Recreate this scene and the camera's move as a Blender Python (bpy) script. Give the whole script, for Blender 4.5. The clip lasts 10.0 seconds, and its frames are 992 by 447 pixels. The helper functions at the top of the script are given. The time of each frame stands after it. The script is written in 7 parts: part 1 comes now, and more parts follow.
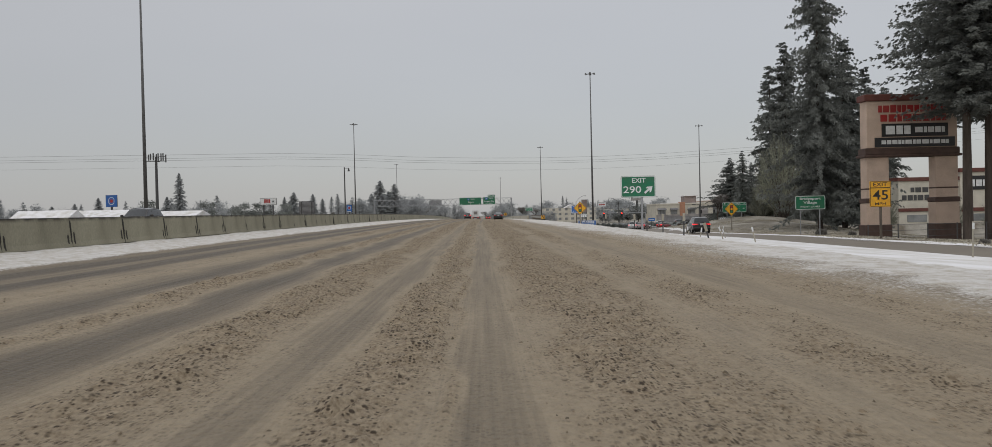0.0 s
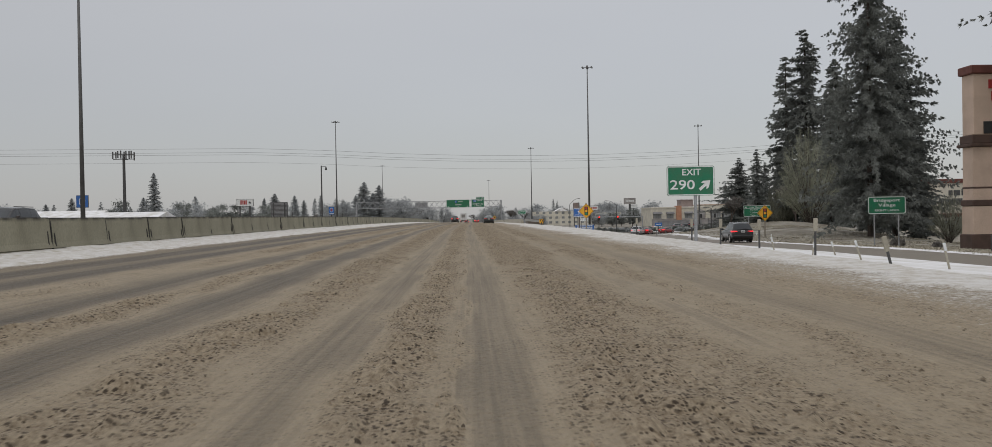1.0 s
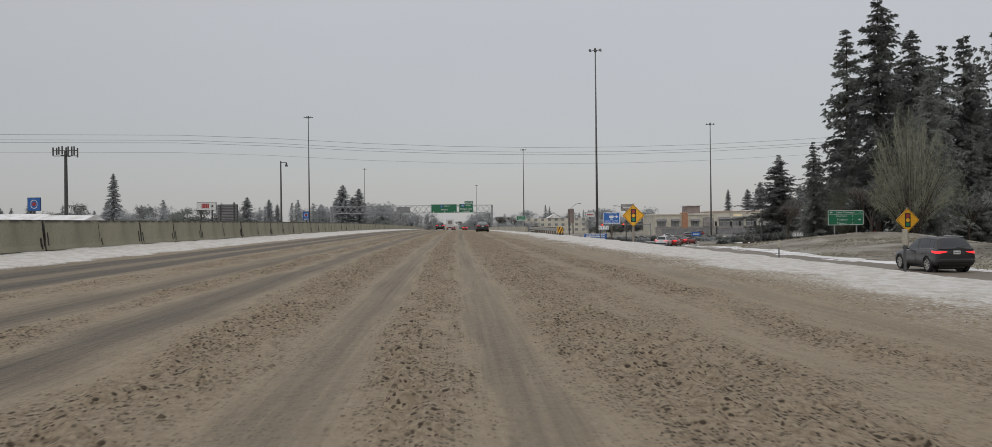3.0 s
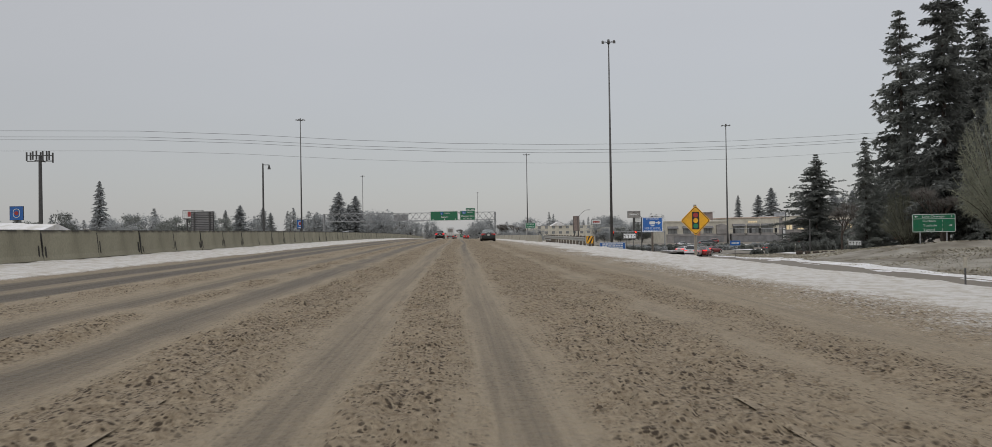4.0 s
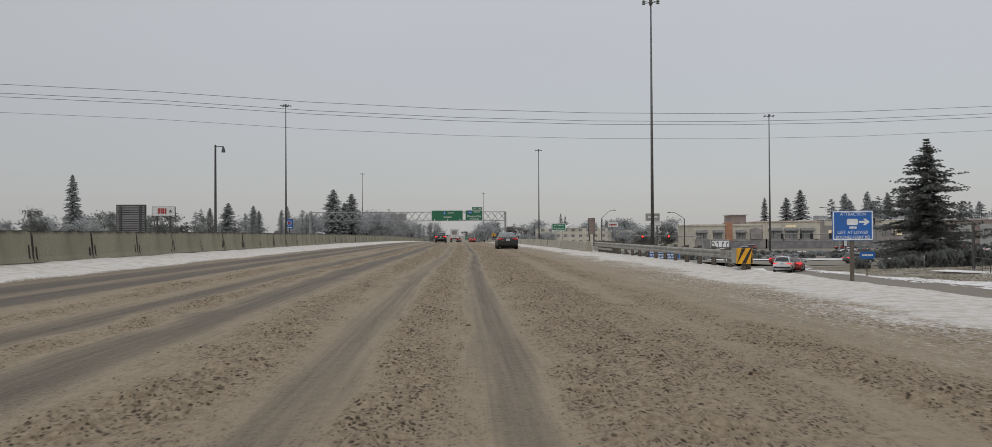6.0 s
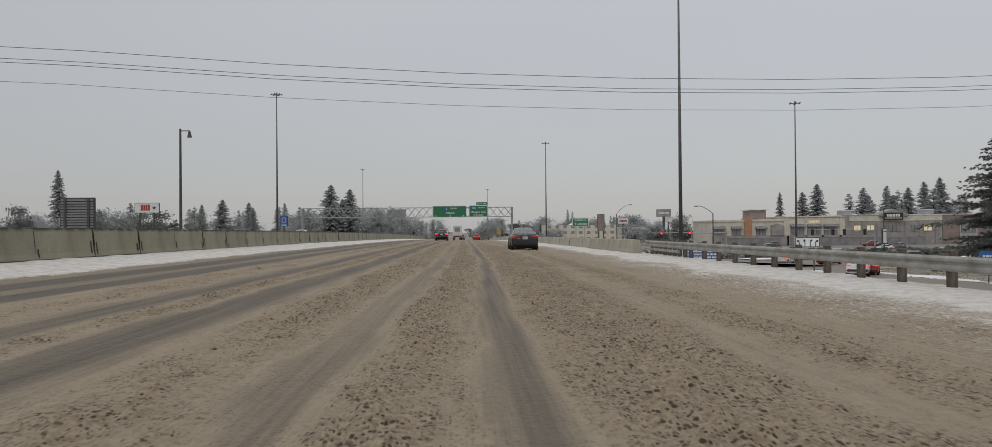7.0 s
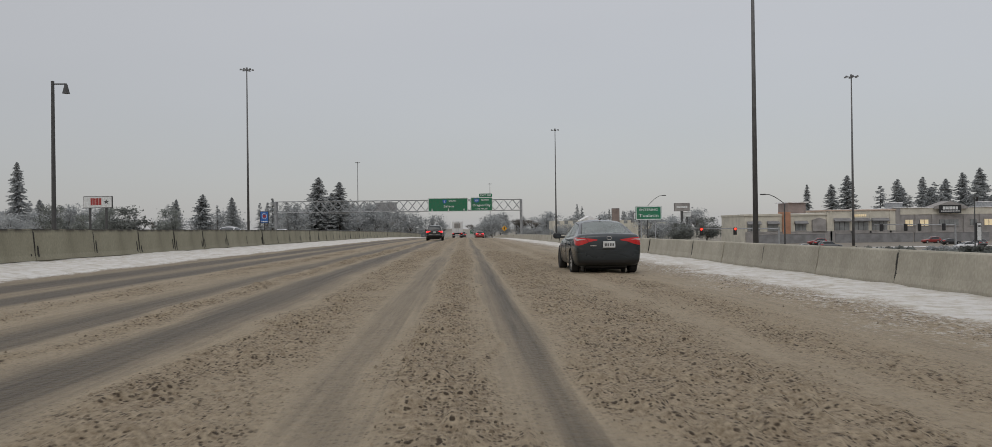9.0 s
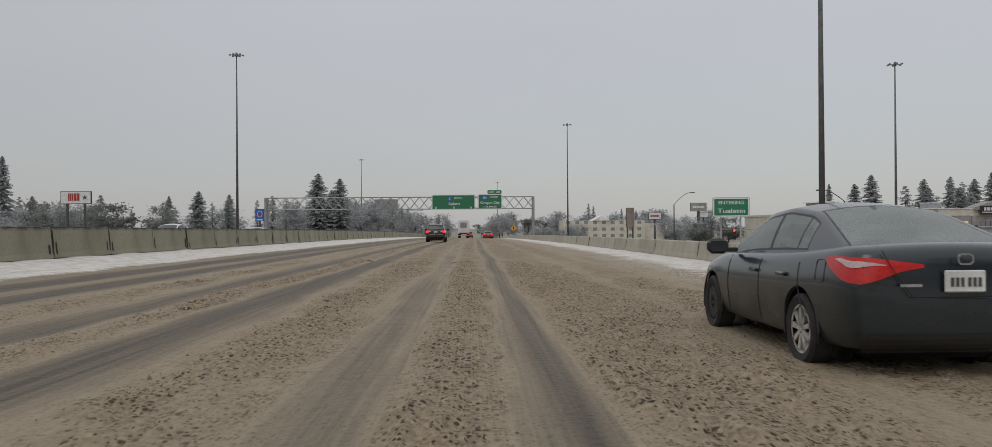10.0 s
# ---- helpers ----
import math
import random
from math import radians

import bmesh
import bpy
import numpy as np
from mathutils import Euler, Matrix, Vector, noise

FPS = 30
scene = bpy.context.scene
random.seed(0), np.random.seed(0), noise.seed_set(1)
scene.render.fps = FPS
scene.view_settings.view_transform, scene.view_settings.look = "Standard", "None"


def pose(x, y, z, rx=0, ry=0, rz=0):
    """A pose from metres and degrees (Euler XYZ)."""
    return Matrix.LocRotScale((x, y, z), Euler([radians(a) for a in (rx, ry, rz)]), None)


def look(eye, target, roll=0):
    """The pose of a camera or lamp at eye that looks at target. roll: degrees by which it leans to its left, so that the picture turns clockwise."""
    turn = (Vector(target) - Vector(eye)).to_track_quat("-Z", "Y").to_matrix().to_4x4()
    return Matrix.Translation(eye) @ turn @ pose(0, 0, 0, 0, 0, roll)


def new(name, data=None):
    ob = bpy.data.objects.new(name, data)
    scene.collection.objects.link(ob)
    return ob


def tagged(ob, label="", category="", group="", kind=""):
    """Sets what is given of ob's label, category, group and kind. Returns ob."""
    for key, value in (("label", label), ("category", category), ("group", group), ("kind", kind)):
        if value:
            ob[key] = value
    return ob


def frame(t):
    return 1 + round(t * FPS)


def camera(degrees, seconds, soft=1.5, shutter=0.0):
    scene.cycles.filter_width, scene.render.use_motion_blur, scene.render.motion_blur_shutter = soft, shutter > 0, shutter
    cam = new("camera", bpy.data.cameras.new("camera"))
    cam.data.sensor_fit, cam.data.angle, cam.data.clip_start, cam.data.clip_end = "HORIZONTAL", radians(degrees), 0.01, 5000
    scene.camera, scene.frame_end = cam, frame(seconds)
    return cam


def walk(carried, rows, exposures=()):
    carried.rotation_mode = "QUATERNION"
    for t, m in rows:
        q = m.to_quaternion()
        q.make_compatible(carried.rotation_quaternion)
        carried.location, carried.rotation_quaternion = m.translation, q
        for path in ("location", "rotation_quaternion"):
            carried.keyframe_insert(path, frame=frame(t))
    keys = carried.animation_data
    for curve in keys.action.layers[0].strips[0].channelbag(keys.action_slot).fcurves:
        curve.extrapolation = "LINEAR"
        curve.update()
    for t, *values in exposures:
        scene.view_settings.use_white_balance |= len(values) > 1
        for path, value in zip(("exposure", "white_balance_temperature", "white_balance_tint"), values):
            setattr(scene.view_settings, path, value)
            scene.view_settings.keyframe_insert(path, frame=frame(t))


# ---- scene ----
import collections
from mathutils.bvhtree import BVHTree

cam = camera(61.7, 10.0, soft=0.75, shutter=0.05)
PATH = [
    (0, (0.951, -0.982, 1.150), (0.985, 1.018, 1.126), -1.30),
    (0.5, (0.783, 7.280, 1.159), (0.831, 9.279, 1.139), -1.20),
    (1, (0.747, 15.358, 1.174), (0.811, 17.357, 1.157), -1.00),
    (1.5, (0.670, 23.267, 1.180), (0.747, 25.265, 1.162), -0.80),
    (2, (0.478, 31.133, 1.182), (0.570, 33.131, 1.171), -0.69),
    (2.5, (0.494, 38.819, 1.170), (0.591, 40.817, 1.163), -0.59),
    (4, (0.343, 62.744, 1.196), (0.439, 64.742, 1.214), -0.89),
    (4.5, (0.365, 70.886, 1.252), (0.460, 72.884, 1.277), -0.59),
    (5, (0.436, 78.943, 1.297), (0.525, 80.941, 1.321), -0.50),
    (5.5, (0.378, 86.968, 1.298), (0.467, 88.966, 1.322), -0.30),
    (7, (0.396, 110.745, 1.209), (0.472, 112.744, 1.226), -0.50),
    (7.5, (0.396, 118.643, 1.249), (0.473, 120.642, 1.259), -0.50),
    (8, (0.414, 126.441, 1.264), (0.495, 128.440, 1.270), -0.60),
    (8.5, (0.488, 134.207, 1.272), (0.567, 136.206, 1.278), -0.60),
    (9, (0.528, 141.978, 1.219), (0.600, 143.977, 1.227), -0.70),
    (9.5, (0.576, 149.701, 1.215), (0.638, 151.700, 1.226), -0.50),
    (10, (0.464, 157.224, 1.168), (0.520, 159.223, 1.176), -0.40),
]
walk(cam, [(t, look(eye, target, roll)) for t, eye, target, roll in PATH])


# ---- light ----
world = bpy.data.worlds.new("overcast")
scene.world = world
world.use_nodes = True
wn, wl = world.node_tree.nodes, world.node_tree.links
wn.clear()
w_out, w_bg, w_mix = wn.new("ShaderNodeOutputWorld"), wn.new("ShaderNodeBackground"), wn.new("ShaderNodeMix")
w_sky, w_ramp, w_sep, w_geo = wn.new("ShaderNodeTexSky"), wn.new("ShaderNodeValToRGB"), wn.new("ShaderNodeSeparateXYZ"), wn.new("ShaderNodeTexCoord")
w_noise, w_add = wn.new("ShaderNodeTexNoise"), wn.new("ShaderNodeMath")
w_sky.sky_type, w_sky.sun_disc = "NISHITA", False
w_sky.sun_elevation, w_sky.sun_rotation = radians(24), radians(200)
w_mix.data_type = "RGBA"
w_mix.inputs[0].default_value = 0.985
w_noise.inputs["Scale"].default_value = 1.6
w_noise.inputs["Detail"].default_value = 3
w_add.operation = "MULTIPLY_ADD"
w_add.inputs[1].default_value, w_add.inputs[2].default_value = 0.16, 0.0
wl.new(w_geo.outputs["Generated"], w_sep.inputs[0])
w_map = wn.new("ShaderNodeMapping")
w_map.inputs["Scale"].default_value = (1.0, 1.0, 3.5)
wl.new(w_geo.outputs["Generated"], w_map.inputs[0])
wl.new(w_map.outputs[0], w_noise.inputs["Vector"])
w_sum = wn.new("ShaderNodeMath")
w_side = wn.new("ShaderNodeMath")
w_side.operation = "MULTIPLY_ADD"
w_side.inputs[1].default_value, w_side.inputs[2].default_value = 0.06, 1.0
wl.new(w_noise.outputs["Fac"], w_add.inputs[0])
wl.new(w_sep.outputs["Z"], w_sum.inputs[0])
wl.new(w_add.outputs[0], w_sum.inputs[1])
wl.new(w_sep.outputs["X"], w_side.inputs[0])
wl.new(w_side.outputs[0], w_bg.inputs[1])
wl.new(w_sum.outputs[0], w_ramp.inputs[0])
SKY = [(0.0, (0.305, 0.30, 0.305)), (0.06, (0.372, 0.371, 0.383)), (0.12, (0.384, 0.383, 0.395)), (0.24, (0.428, 0.426, 0.437)), (0.5, (0.53, 0.525, 0.535)), (1.0, (0.75, 0.745, 0.755))]
while len(w_ramp.color_ramp.elements) < len(SKY):
    w_ramp.color_ramp.elements.new(0.5)
for el, (pos, col) in zip(w_ramp.color_ramp.elements, SKY):
    el.position, el.color = pos, (*col, 1)
wl.new(w_sky.outputs[0], w_mix.inputs[6])
wl.new(w_ramp.outputs[0], w_mix.inputs[7])
wl.new(w_mix.outputs[2], w_bg.inputs[0])
wl.new(w_bg.outputs[0], w_out.inputs[0])
sun = new("sun", bpy.data.lights.new("sun", "SUN"))
sun.data.energy, sun.data.angle, sun.data.color = 0.6, radians(40), (1.0, 0.97, 0.93)
sun.matrix_world = look((0, 0, 60), (12, 34, 0))


# ---- materials ----
def material(name, colour, rough=0.6, metal=0.0, var=0.25, scale=3.0, bump=0.1, fine=40.0, second=None, emit=0.0, spec=0.5, random_amount=0.0, stretch=(1, 1, 1)):
    """A surface with variation at two scales, relief and an optional second colour in worn patches."""
    mat = bpy.data.materials.new(name)
    mat.use_nodes = True
    n, l = mat.node_tree.nodes, mat.node_tree.links
    p = n["Principled BSDF"]
    p.inputs["Roughness"].default_value, p.inputs["Metallic"].default_value = rough, metal
    p.inputs["Specular IOR Level"].default_value = spec
    tc, mp = n.new("ShaderNodeTexCoord"), n.new("ShaderNodeMapping")
    mp.inputs["Scale"].default_value = stretch
    l.new(tc.outputs["Object"], mp.inputs[0])
    a, b = n.new("ShaderNodeTexNoise"), n.new("ShaderNodeTexNoise")
    a.inputs["Scale"].default_value, b.inputs["Scale"].default_value = scale, fine
    a.inputs["Detail"].default_value, b.inputs["Detail"].default_value = 5, 4
    l.new(mp.outputs[0], a.inputs["Vector"])
    l.new(mp.outputs[0], b.inputs["Vector"])
    two = n.new("ShaderNodeMix")
    two.data_type = "RGBA"
    dark = second or tuple(c * (1 - var) for c in colour)
    light = tuple(min(1, c * (1 + var * 0.6)) for c in colour)
    two.inputs[6].default_value, two.inputs[7].default_value = (*dark, 1), (*light, 1)
    ramp = n.new("ShaderNodeMapRange")
    ramp.inputs[1].default_value, ramp.inputs[2].default_value = 0.32, 0.62
    l.new(a.outputs["Fac"], ramp.inputs[0])
    l.new(ramp.outputs[0], two.inputs[0])
    grain = n.new("ShaderNodeMix")
    grain.data_type, grain.blend_type = "RGBA", "OVERLAY"
    grain.inputs[0].default_value = 0.35 if var else 0.0
    l.new(two.outputs[2], grain.inputs[6])
    l.new(b.outputs["Fac"], grain.inputs[7])
    last = grain.outputs[2]
    if random_amount:
        info, hsv, span = n.new("ShaderNodeObjectInfo"), n.new("ShaderNodeHueSaturation"), n.new("ShaderNodeMapRange")
        span.inputs[3].default_value, span.inputs[4].default_value = 1 - random_amount, 1 + random_amount
        l.new(info.outputs["Random"], span.inputs[0])
        l.new(span.outputs[0], hsv.inputs["Value"])
        l.new(last, hsv.inputs["Color"])
        last = hsv.outputs[0]
    l.new(last, p.inputs["Base Color"])
    if bump:
        bm_ = n.new("ShaderNodeBump")
        bm_.inputs["Strength"].default_value, bm_.inputs["Distance"].default_value = bump, 0.02
        l.new(b.outputs["Fac"], bm_.inputs["Height"])
        l.new(bm_.outputs[0], p.inputs["Normal"])
    if emit:
        l.new(last, p.inputs["Emission Color"])
        p.inputs["Emission Strength"].default_value = emit
    return mat


def paint(name, colour, rough=0.35, dirt=0.25):
    """Painted or coated sheet with thin road grime."""
    return material(name, colour, rough, 0.0, dirt * 0.5, 2.5, 0.02, 30.0, tuple(0.75 * c + 0.25 * g for c, g in zip(colour, (0.12, 0.1, 0.08))) if dirt else None)


def road_material():
    """Slush-covered lanes: bare wet wheel tracks, tan slush ridges, dark clods with painted-in shade between lumps,
    white snow along both edges.
    """
    mat = bpy.data.materials.new("slushy_road")
    mat.use_nodes = True
    n, l = mat.node_tree.nodes, mat.node_tree.links
    p = n["Principled BSDF"]
    at1, at2 = n.new("ShaderNodeAttribute"), n.new("ShaderNodeAttribute")
    at1.attribute_name, at2.attribute_name = "slush", "snow"
    tc = n.new("ShaderNodeTexCoord")

    def tex(scale, detail, stretch=(1, 1, 1), rough=0.6):
        mp, t = n.new("ShaderNodeMapping"), n.new("ShaderNodeTexNoise")
        mp.inputs["Scale"].default_value = stretch
        t.inputs["Scale"].default_value, t.inputs["Detail"].default_value, t.inputs["Roughness"].default_value = scale, detail, rough
        l.new(tc.outputs["Object"], mp.inputs[0])
        l.new(mp.outputs[0], t.inputs["Vector"])
        return t.outputs["Fac"]

    def mix(fac, a, b):
        m = n.new("ShaderNodeMix")
        m.data_type = "RGBA"
        for socket, v in ((0, fac), (6, a), (7, b)):
            if isinstance(v, tuple):
                m.inputs[socket].default_value = (*v, 1)
            elif isinstance(v, float):
                m.inputs[socket].default_value = v
            else:
                l.new(v, m.inputs[socket])
        return m.outputs[2]

    def span(v, lo, hi, a=0.0, b=1.0):
        m = n.new("ShaderNodeMapRange")
        for i, k in ((1, lo), (2, hi), (3, a), (4, b)):
            m.inputs[i].default_value = k
        l.new(v, m.inputs[0])
        return m.outputs[0]

    def plus(a, b):
        m = n.new("ShaderNodeMath")
        m.operation = "ADD"
        l.new(a, m.inputs[0])
        l.new(b, m.inputs[1])
        return m.outputs[0]

    def lumps(scale, stretch, rnd):
        """Rounded lumps: how far each point lies from the middle of its lump, and one chance value for each lump."""
        mp, wob, add, t, sep = n.new("ShaderNodeMapping"), n.new("ShaderNodeTexNoise"), n.new("ShaderNodeMix"), n.new("ShaderNodeTexVoronoi"), n.new("ShaderNodeSeparateColor")
        mp.inputs["Scale"].default_value = stretch
        wob.inputs["Scale"].default_value, wob.inputs["Detail"].default_value = scale * 1.6, 4
        add.data_type = "RGBA"
        add.blend_type = "ADD"
        add.inputs[0].default_value = 0.3 / scale
        t.inputs["Scale"].default_value, t.inputs["Randomness"].default_value = scale, rnd
        l.new(tc.outputs["Object"], mp.inputs[0])
        l.new(mp.outputs[0], wob.inputs["Vector"])
        l.new(mp.outputs[0], add.inputs[6])
        l.new(wob.outputs["Color"], add.inputs[7])
        l.new(add.outputs[2], t.inputs["Vector"])
        l.new(t.outputs["Color"], sep.inputs[0])
        return t.outputs["Distance"], sep.outputs[0]

    def times(a, b):
        m = n.new("ShaderNodeMath")
        m.operation = "MULTIPLY"
        l.new(a, m.inputs[0])
        l.new(b, m.inputs[1])
        return m.outputs[0]

    rag = plus(span(tex(5.0, 5, (1, 0.55, 1), 0.65), 0.25, 0.75, -0.22, 0.22), span(tex(3.2, 5, (5.0, 0.12, 1), 0.6), 0.25, 0.75, -0.16, 0.16))
    cover = plus(at1.outputs["Fac"], rag)
    thin = plus(at1.outputs["Fac"], span(tex(2.6, 6, (6.0, 0.07, 1), 0.6), 0.25, 0.75, -0.09, 0.09))
    wet = mix(span(tex(2.2, 5, (4.0, 0.10, 1)), 0.3, 0.7), WET_A, WET_B)
    film = mix(span(tex(3.0, 7, (3, 0.16, 1), 0.65), 0.3, 0.7), SLUSH_A, SLUSH_B)
    clump = span(tex(1.7, 4, (1, 0.5, 1), 0.6), 0.3, 0.7, -0.09, 0.09)
    reach, chance = lumps(18.0, (1, 0.8, 1), 1.0)
    fine_reach, fine_chance = lumps(34.0, (1, 0.85, 1), 1.0)
    dark_lump = times(span(reach, 0.28, 0.44, 1.0, 0.0), span(plus(chance, plus(clump, plus(clump, clump))), 0.64, 0.76))
    dark_bit = times(span(fine_reach, 0.30, 0.55, 1.0, 0.0), span(plus(fine_chance, plus(clump, clump)), 0.64, 0.74))
    speck = times(dark_bit, span(clump, -0.05, 0.08, 0.1, 0.6))
    tan = mix(speck, mix(tex(9.0, 7), film, SLUSH_C), CLOD_SHADE)
    # brown pits and dark lumps: clods, plus their shaded sides put into the colour
    grit = mix(span(tex(19.0, 6, (1, 0.8, 1), 0.72), 0.30, 0.62), PIT_SHADE, mix(0.6, tan, SLUSH_C))
    rough_mask = span(plus(tex(31.0, 4, (1, 0.75, 1), 0.62), clump), 0.58, 0.70, 0.0, 0.3)
    clod = mix(dark_lump, mix(dark_bit, mix(rough_mask, grit, CLOD_SHADE), CLOD_SHADE), CLOD_SHADE)
    thick = mix(span(cover, 0.38, 0.75), tan, clod)
    base = mix(span(thin, 0.02, 0.38), wet, thick)
    white = mix(span(tex(3.0, 6), 0.42, 0.72), (0.68, 0.665, 0.64), (0.46, 0.415, 0.34))
    white = mix(span(tex(10.0, 6, (1, 0.7, 1), 0.7), 0.60, 0.68, 0.0, 0.55), white, SLUSH_B)
    edge = n.new("ShaderNodeMath")
    edge.operation = "ADD"
    l.new(at2.outputs["Fac"], edge.inputs[0])
    l.new(span(tex(14.0, 8, (1, 0.7, 1), 0.75), 0.25, 0.75, -0.42, 0.42), edge.inputs[1])
    final = mix(span(edge.outputs[0], 0.36, 0.66), base, white)
    l.new(final, p.inputs["Base Color"])
    l.new(span(at1.outputs["Fac"], 0.0, 0.5, 0.55, 0.75), p.inputs["Roughness"])
    p.inputs["Specular IOR Level"].default_value = 0.22
    bump = n.new("ShaderNodeBump")
    bump.inputs["Strength"].default_value, bump.inputs["Distance"].default_value = 0.9, 0.05
    l.new(plus(plus(tex(16.0, 6, (1, 0.85, 1), 0.62), span(reach, 0.0, 0.7, 0.45, 0.0)), span(at1.outputs["Fac"], 0.0, 0.6, 0.0, 0.2)), bump.inputs["Height"])
    l.new(bump.outputs[0], p.inputs["Normal"])
    return mat


WET_A, WET_B = (0.070, 0.058, 0.044), (0.124, 0.103, 0.075)
SLUSH_A, SLUSH_B, SLUSH_C, PIT_SHADE, CLOD_SHADE = (0.205, 0.170, 0.121), (0.308, 0.256, 0.184), (0.388, 0.320, 0.225), (0.148, 0.108, 0.067), (0.052, 0.036, 0.022)
M_ROAD = road_material()
M_ASPHALT = material("wet_asphalt", (0.150, 0.130, 0.103), 0.65, 0, 0.3, 0.6, 0.15, 30, (0.195, 0.170, 0.134))
M_SNOW = material("old_snow", (0.76, 0.76, 0.775), 0.85, 0, 0.1, 0.5, 0.4, 6, (0.60, 0.585, 0.55))
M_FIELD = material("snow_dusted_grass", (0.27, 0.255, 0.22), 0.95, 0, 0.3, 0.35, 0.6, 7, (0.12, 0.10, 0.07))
M_BANK = material("dead_frosted_grass", (0.37, 0.345, 0.28), 0.95, 0, 0.3, 0.5, 0.6, 9, (0.25, 0.22, 0.16))
M_CONC = material("weathered_concrete", (0.37, 0.345, 0.285), 0.9, 0, 0.16, 0.9, 0.25, 24, (0.29, 0.27, 0.215), random_amount=0.08, stretch=(1, 1, 0.5))


def barrier_concrete():
    """Old cast concrete with a black mould line along the crown and drip stains below it."""
    mat = material("mouldy_concrete", (0.27, 0.255, 0.187), 0.9, 0, 0.12, 0.9, 0.2, 24, (0.215, 0.202, 0.145), random_amount=0.07, stretch=(1, 1, 0.5))
    n, l = mat.node_tree.nodes, mat.node_tree.links
    p = n["Principled BSDF"]
    was = p.inputs["Base Color"].links[0].from_socket
    tc, sep, mp, no = n.new("ShaderNodeTexCoord"), n.new("ShaderNodeSeparateXYZ"), n.new("ShaderNodeMapping"), n.new("ShaderNodeTexNoise")
    mp.inputs["Scale"].default_value = (2.0, 1.3, 0.5)
    no.inputs["Scale"].default_value, no.inputs["Detail"].default_value = 1.6, 6
    l.new(tc.outputs["Object"], sep.inputs[0])
    l.new(tc.outputs["Object"], mp.inputs[0])
    l.new(mp.outputs[0], no.inputs["Vector"])
    up, spot, mul, mix = n.new("ShaderNodeMapRange"), n.new("ShaderNodeMapRange"), n.new("ShaderNodeMath"), n.new("ShaderNodeMix")
    up.inputs[1].default_value, up.inputs[2].default_value, up.inputs[3].default_value, up.inputs[4].default_value = 0.94, 1.04, 0.03, 1.0
    spot.inputs[1].default_value, spot.inputs[2].default_value = 0.34, 0.56
    l.new(sep.outputs["Z"], up.inputs[0])
    l.new(no.outputs["Fac"], spot.inputs[0])
    mul.operation = "MULTIPLY"
    l.new(up.outputs[0], mul.inputs[0])
    l.new(spot.outputs[0], mul.inputs[1])
    mix.data_type = "RGBA"
    mix.inputs[7].default_value = (0.045, 0.04, 0.032, 1)
    l.new(mul.outputs[0], mix.inputs[0])
    l.new(was, mix.inputs[6])
    l.new(mix.outputs[2], p.inputs["Base Color"])
    return mat


M_MEDIAN = barrier_concrete()
M_STAIN = material("black_stain", (0.03, 0.028, 0.024), 0.9, 0, 0.3, 6, 0.1)
M_STEEL = material("galvanised_steel", (0.33, 0.34, 0.35), 0.5, 0.55, 0.2, 1.5, 0.05, 20)
M_RAIL = material("weathered_guardrail", (0.33, 0.335, 0.32), 0.6, 0.4, 0.25, 2.0, 0.1, 20, (0.24, 0.22, 0.18))
M_POLE = material("dark_pole", (0.075, 0.075, 0.075), 0.7, 0.1, 0.2, 2, 0.05)
M_MAST = material("mast_steel", (0.13, 0.13, 0.13), 0.65, 0.3, 0.2, 1, 0.05)
M_WOOD = material("weathered_timber", (0.12, 0.10, 0.08), 0.9, 0, 0.35, 3, 0.4, 14, stretch=(4, 4, 0.6))
M_GREEN = paint("sign_green", (0.006, 0.155, 0.075), 0.4, 0.06)
M_BLUE = paint("sign_blue", (0.012, 0.12, 0.42), 0.4, 0.06)
M_YELLOW = paint("sign_yellow", (0.80, 0.40, 0.015), 0.4, 0.05)
M_WHITE = paint("sign_white", (0.72, 0.74, 0.74), 0.45, 0.05)
M_BLACK = material("black_sheet", (0.02, 0.02, 0.021), 0.5, 0, 0.2, 4, 0.02)
M_RED = paint("red_paint", (0.36, 0.03, 0.03), 0.4, 0.1)
M_MAROON = material("maroon_cladding", (0.13, 0.045, 0.035), 0.7, 0, 0.2, 2, 0.1)
M_UMBER = material("umber_moulding", (0.075, 0.045, 0.035), 0.75, 0, 0.2, 2, 0.1)
M_STUCCO = material("tan_stucco", (0.52, 0.40, 0.32), 0.9, 0, 0.12, 0.8, 0.3, 30)
# cream, grey brick and shop glass lightened to hold haze over the far shops
M_CREAM = material("cream_stucco", (0.58, 0.55, 0.47), 0.9, 0, 0.12, 0.5, 0.2, 20)
M_GREYWALL = material("grey_brick", (0.30, 0.285, 0.275), 0.9, 0, 0.2, 0.5, 0.2, 10)
M_BRICKSHOP = material("brown_brick", (0.25, 0.20, 0.18), 0.9, 0, 0.2, 0.6, 0.2, 12)
M_LOWWALL = material("dark_block_wall", (0.22, 0.22, 0.225), 0.9, 0, 0.2, 0.6, 0.2, 10)
M_ORANGE = material("rust_stucco", (0.42, 0.22, 0.14), 0.9, 0, 0.12, 0.8, 0.2)
M_SHOPGLASS = material("shop_window", (0.24, 0.25, 0.25), 0.25, 0, 0.3, 0.5, 0)
M_DARKGLASS = material("dark_window", (0.03, 0.035, 0.04), 0.08, 0, 0.2, 1, 0)
M_WARM = material("lit_window", (0.85, 0.70, 0.45), 0.5, 0, 0.1, 1, 0, emit=0.22)
M_BARK = material("bark", (0.075, 0.06, 0.05), 0.95, 0, 0.35, 2, 0.6, 12, stretch=(3, 3, 0.4))
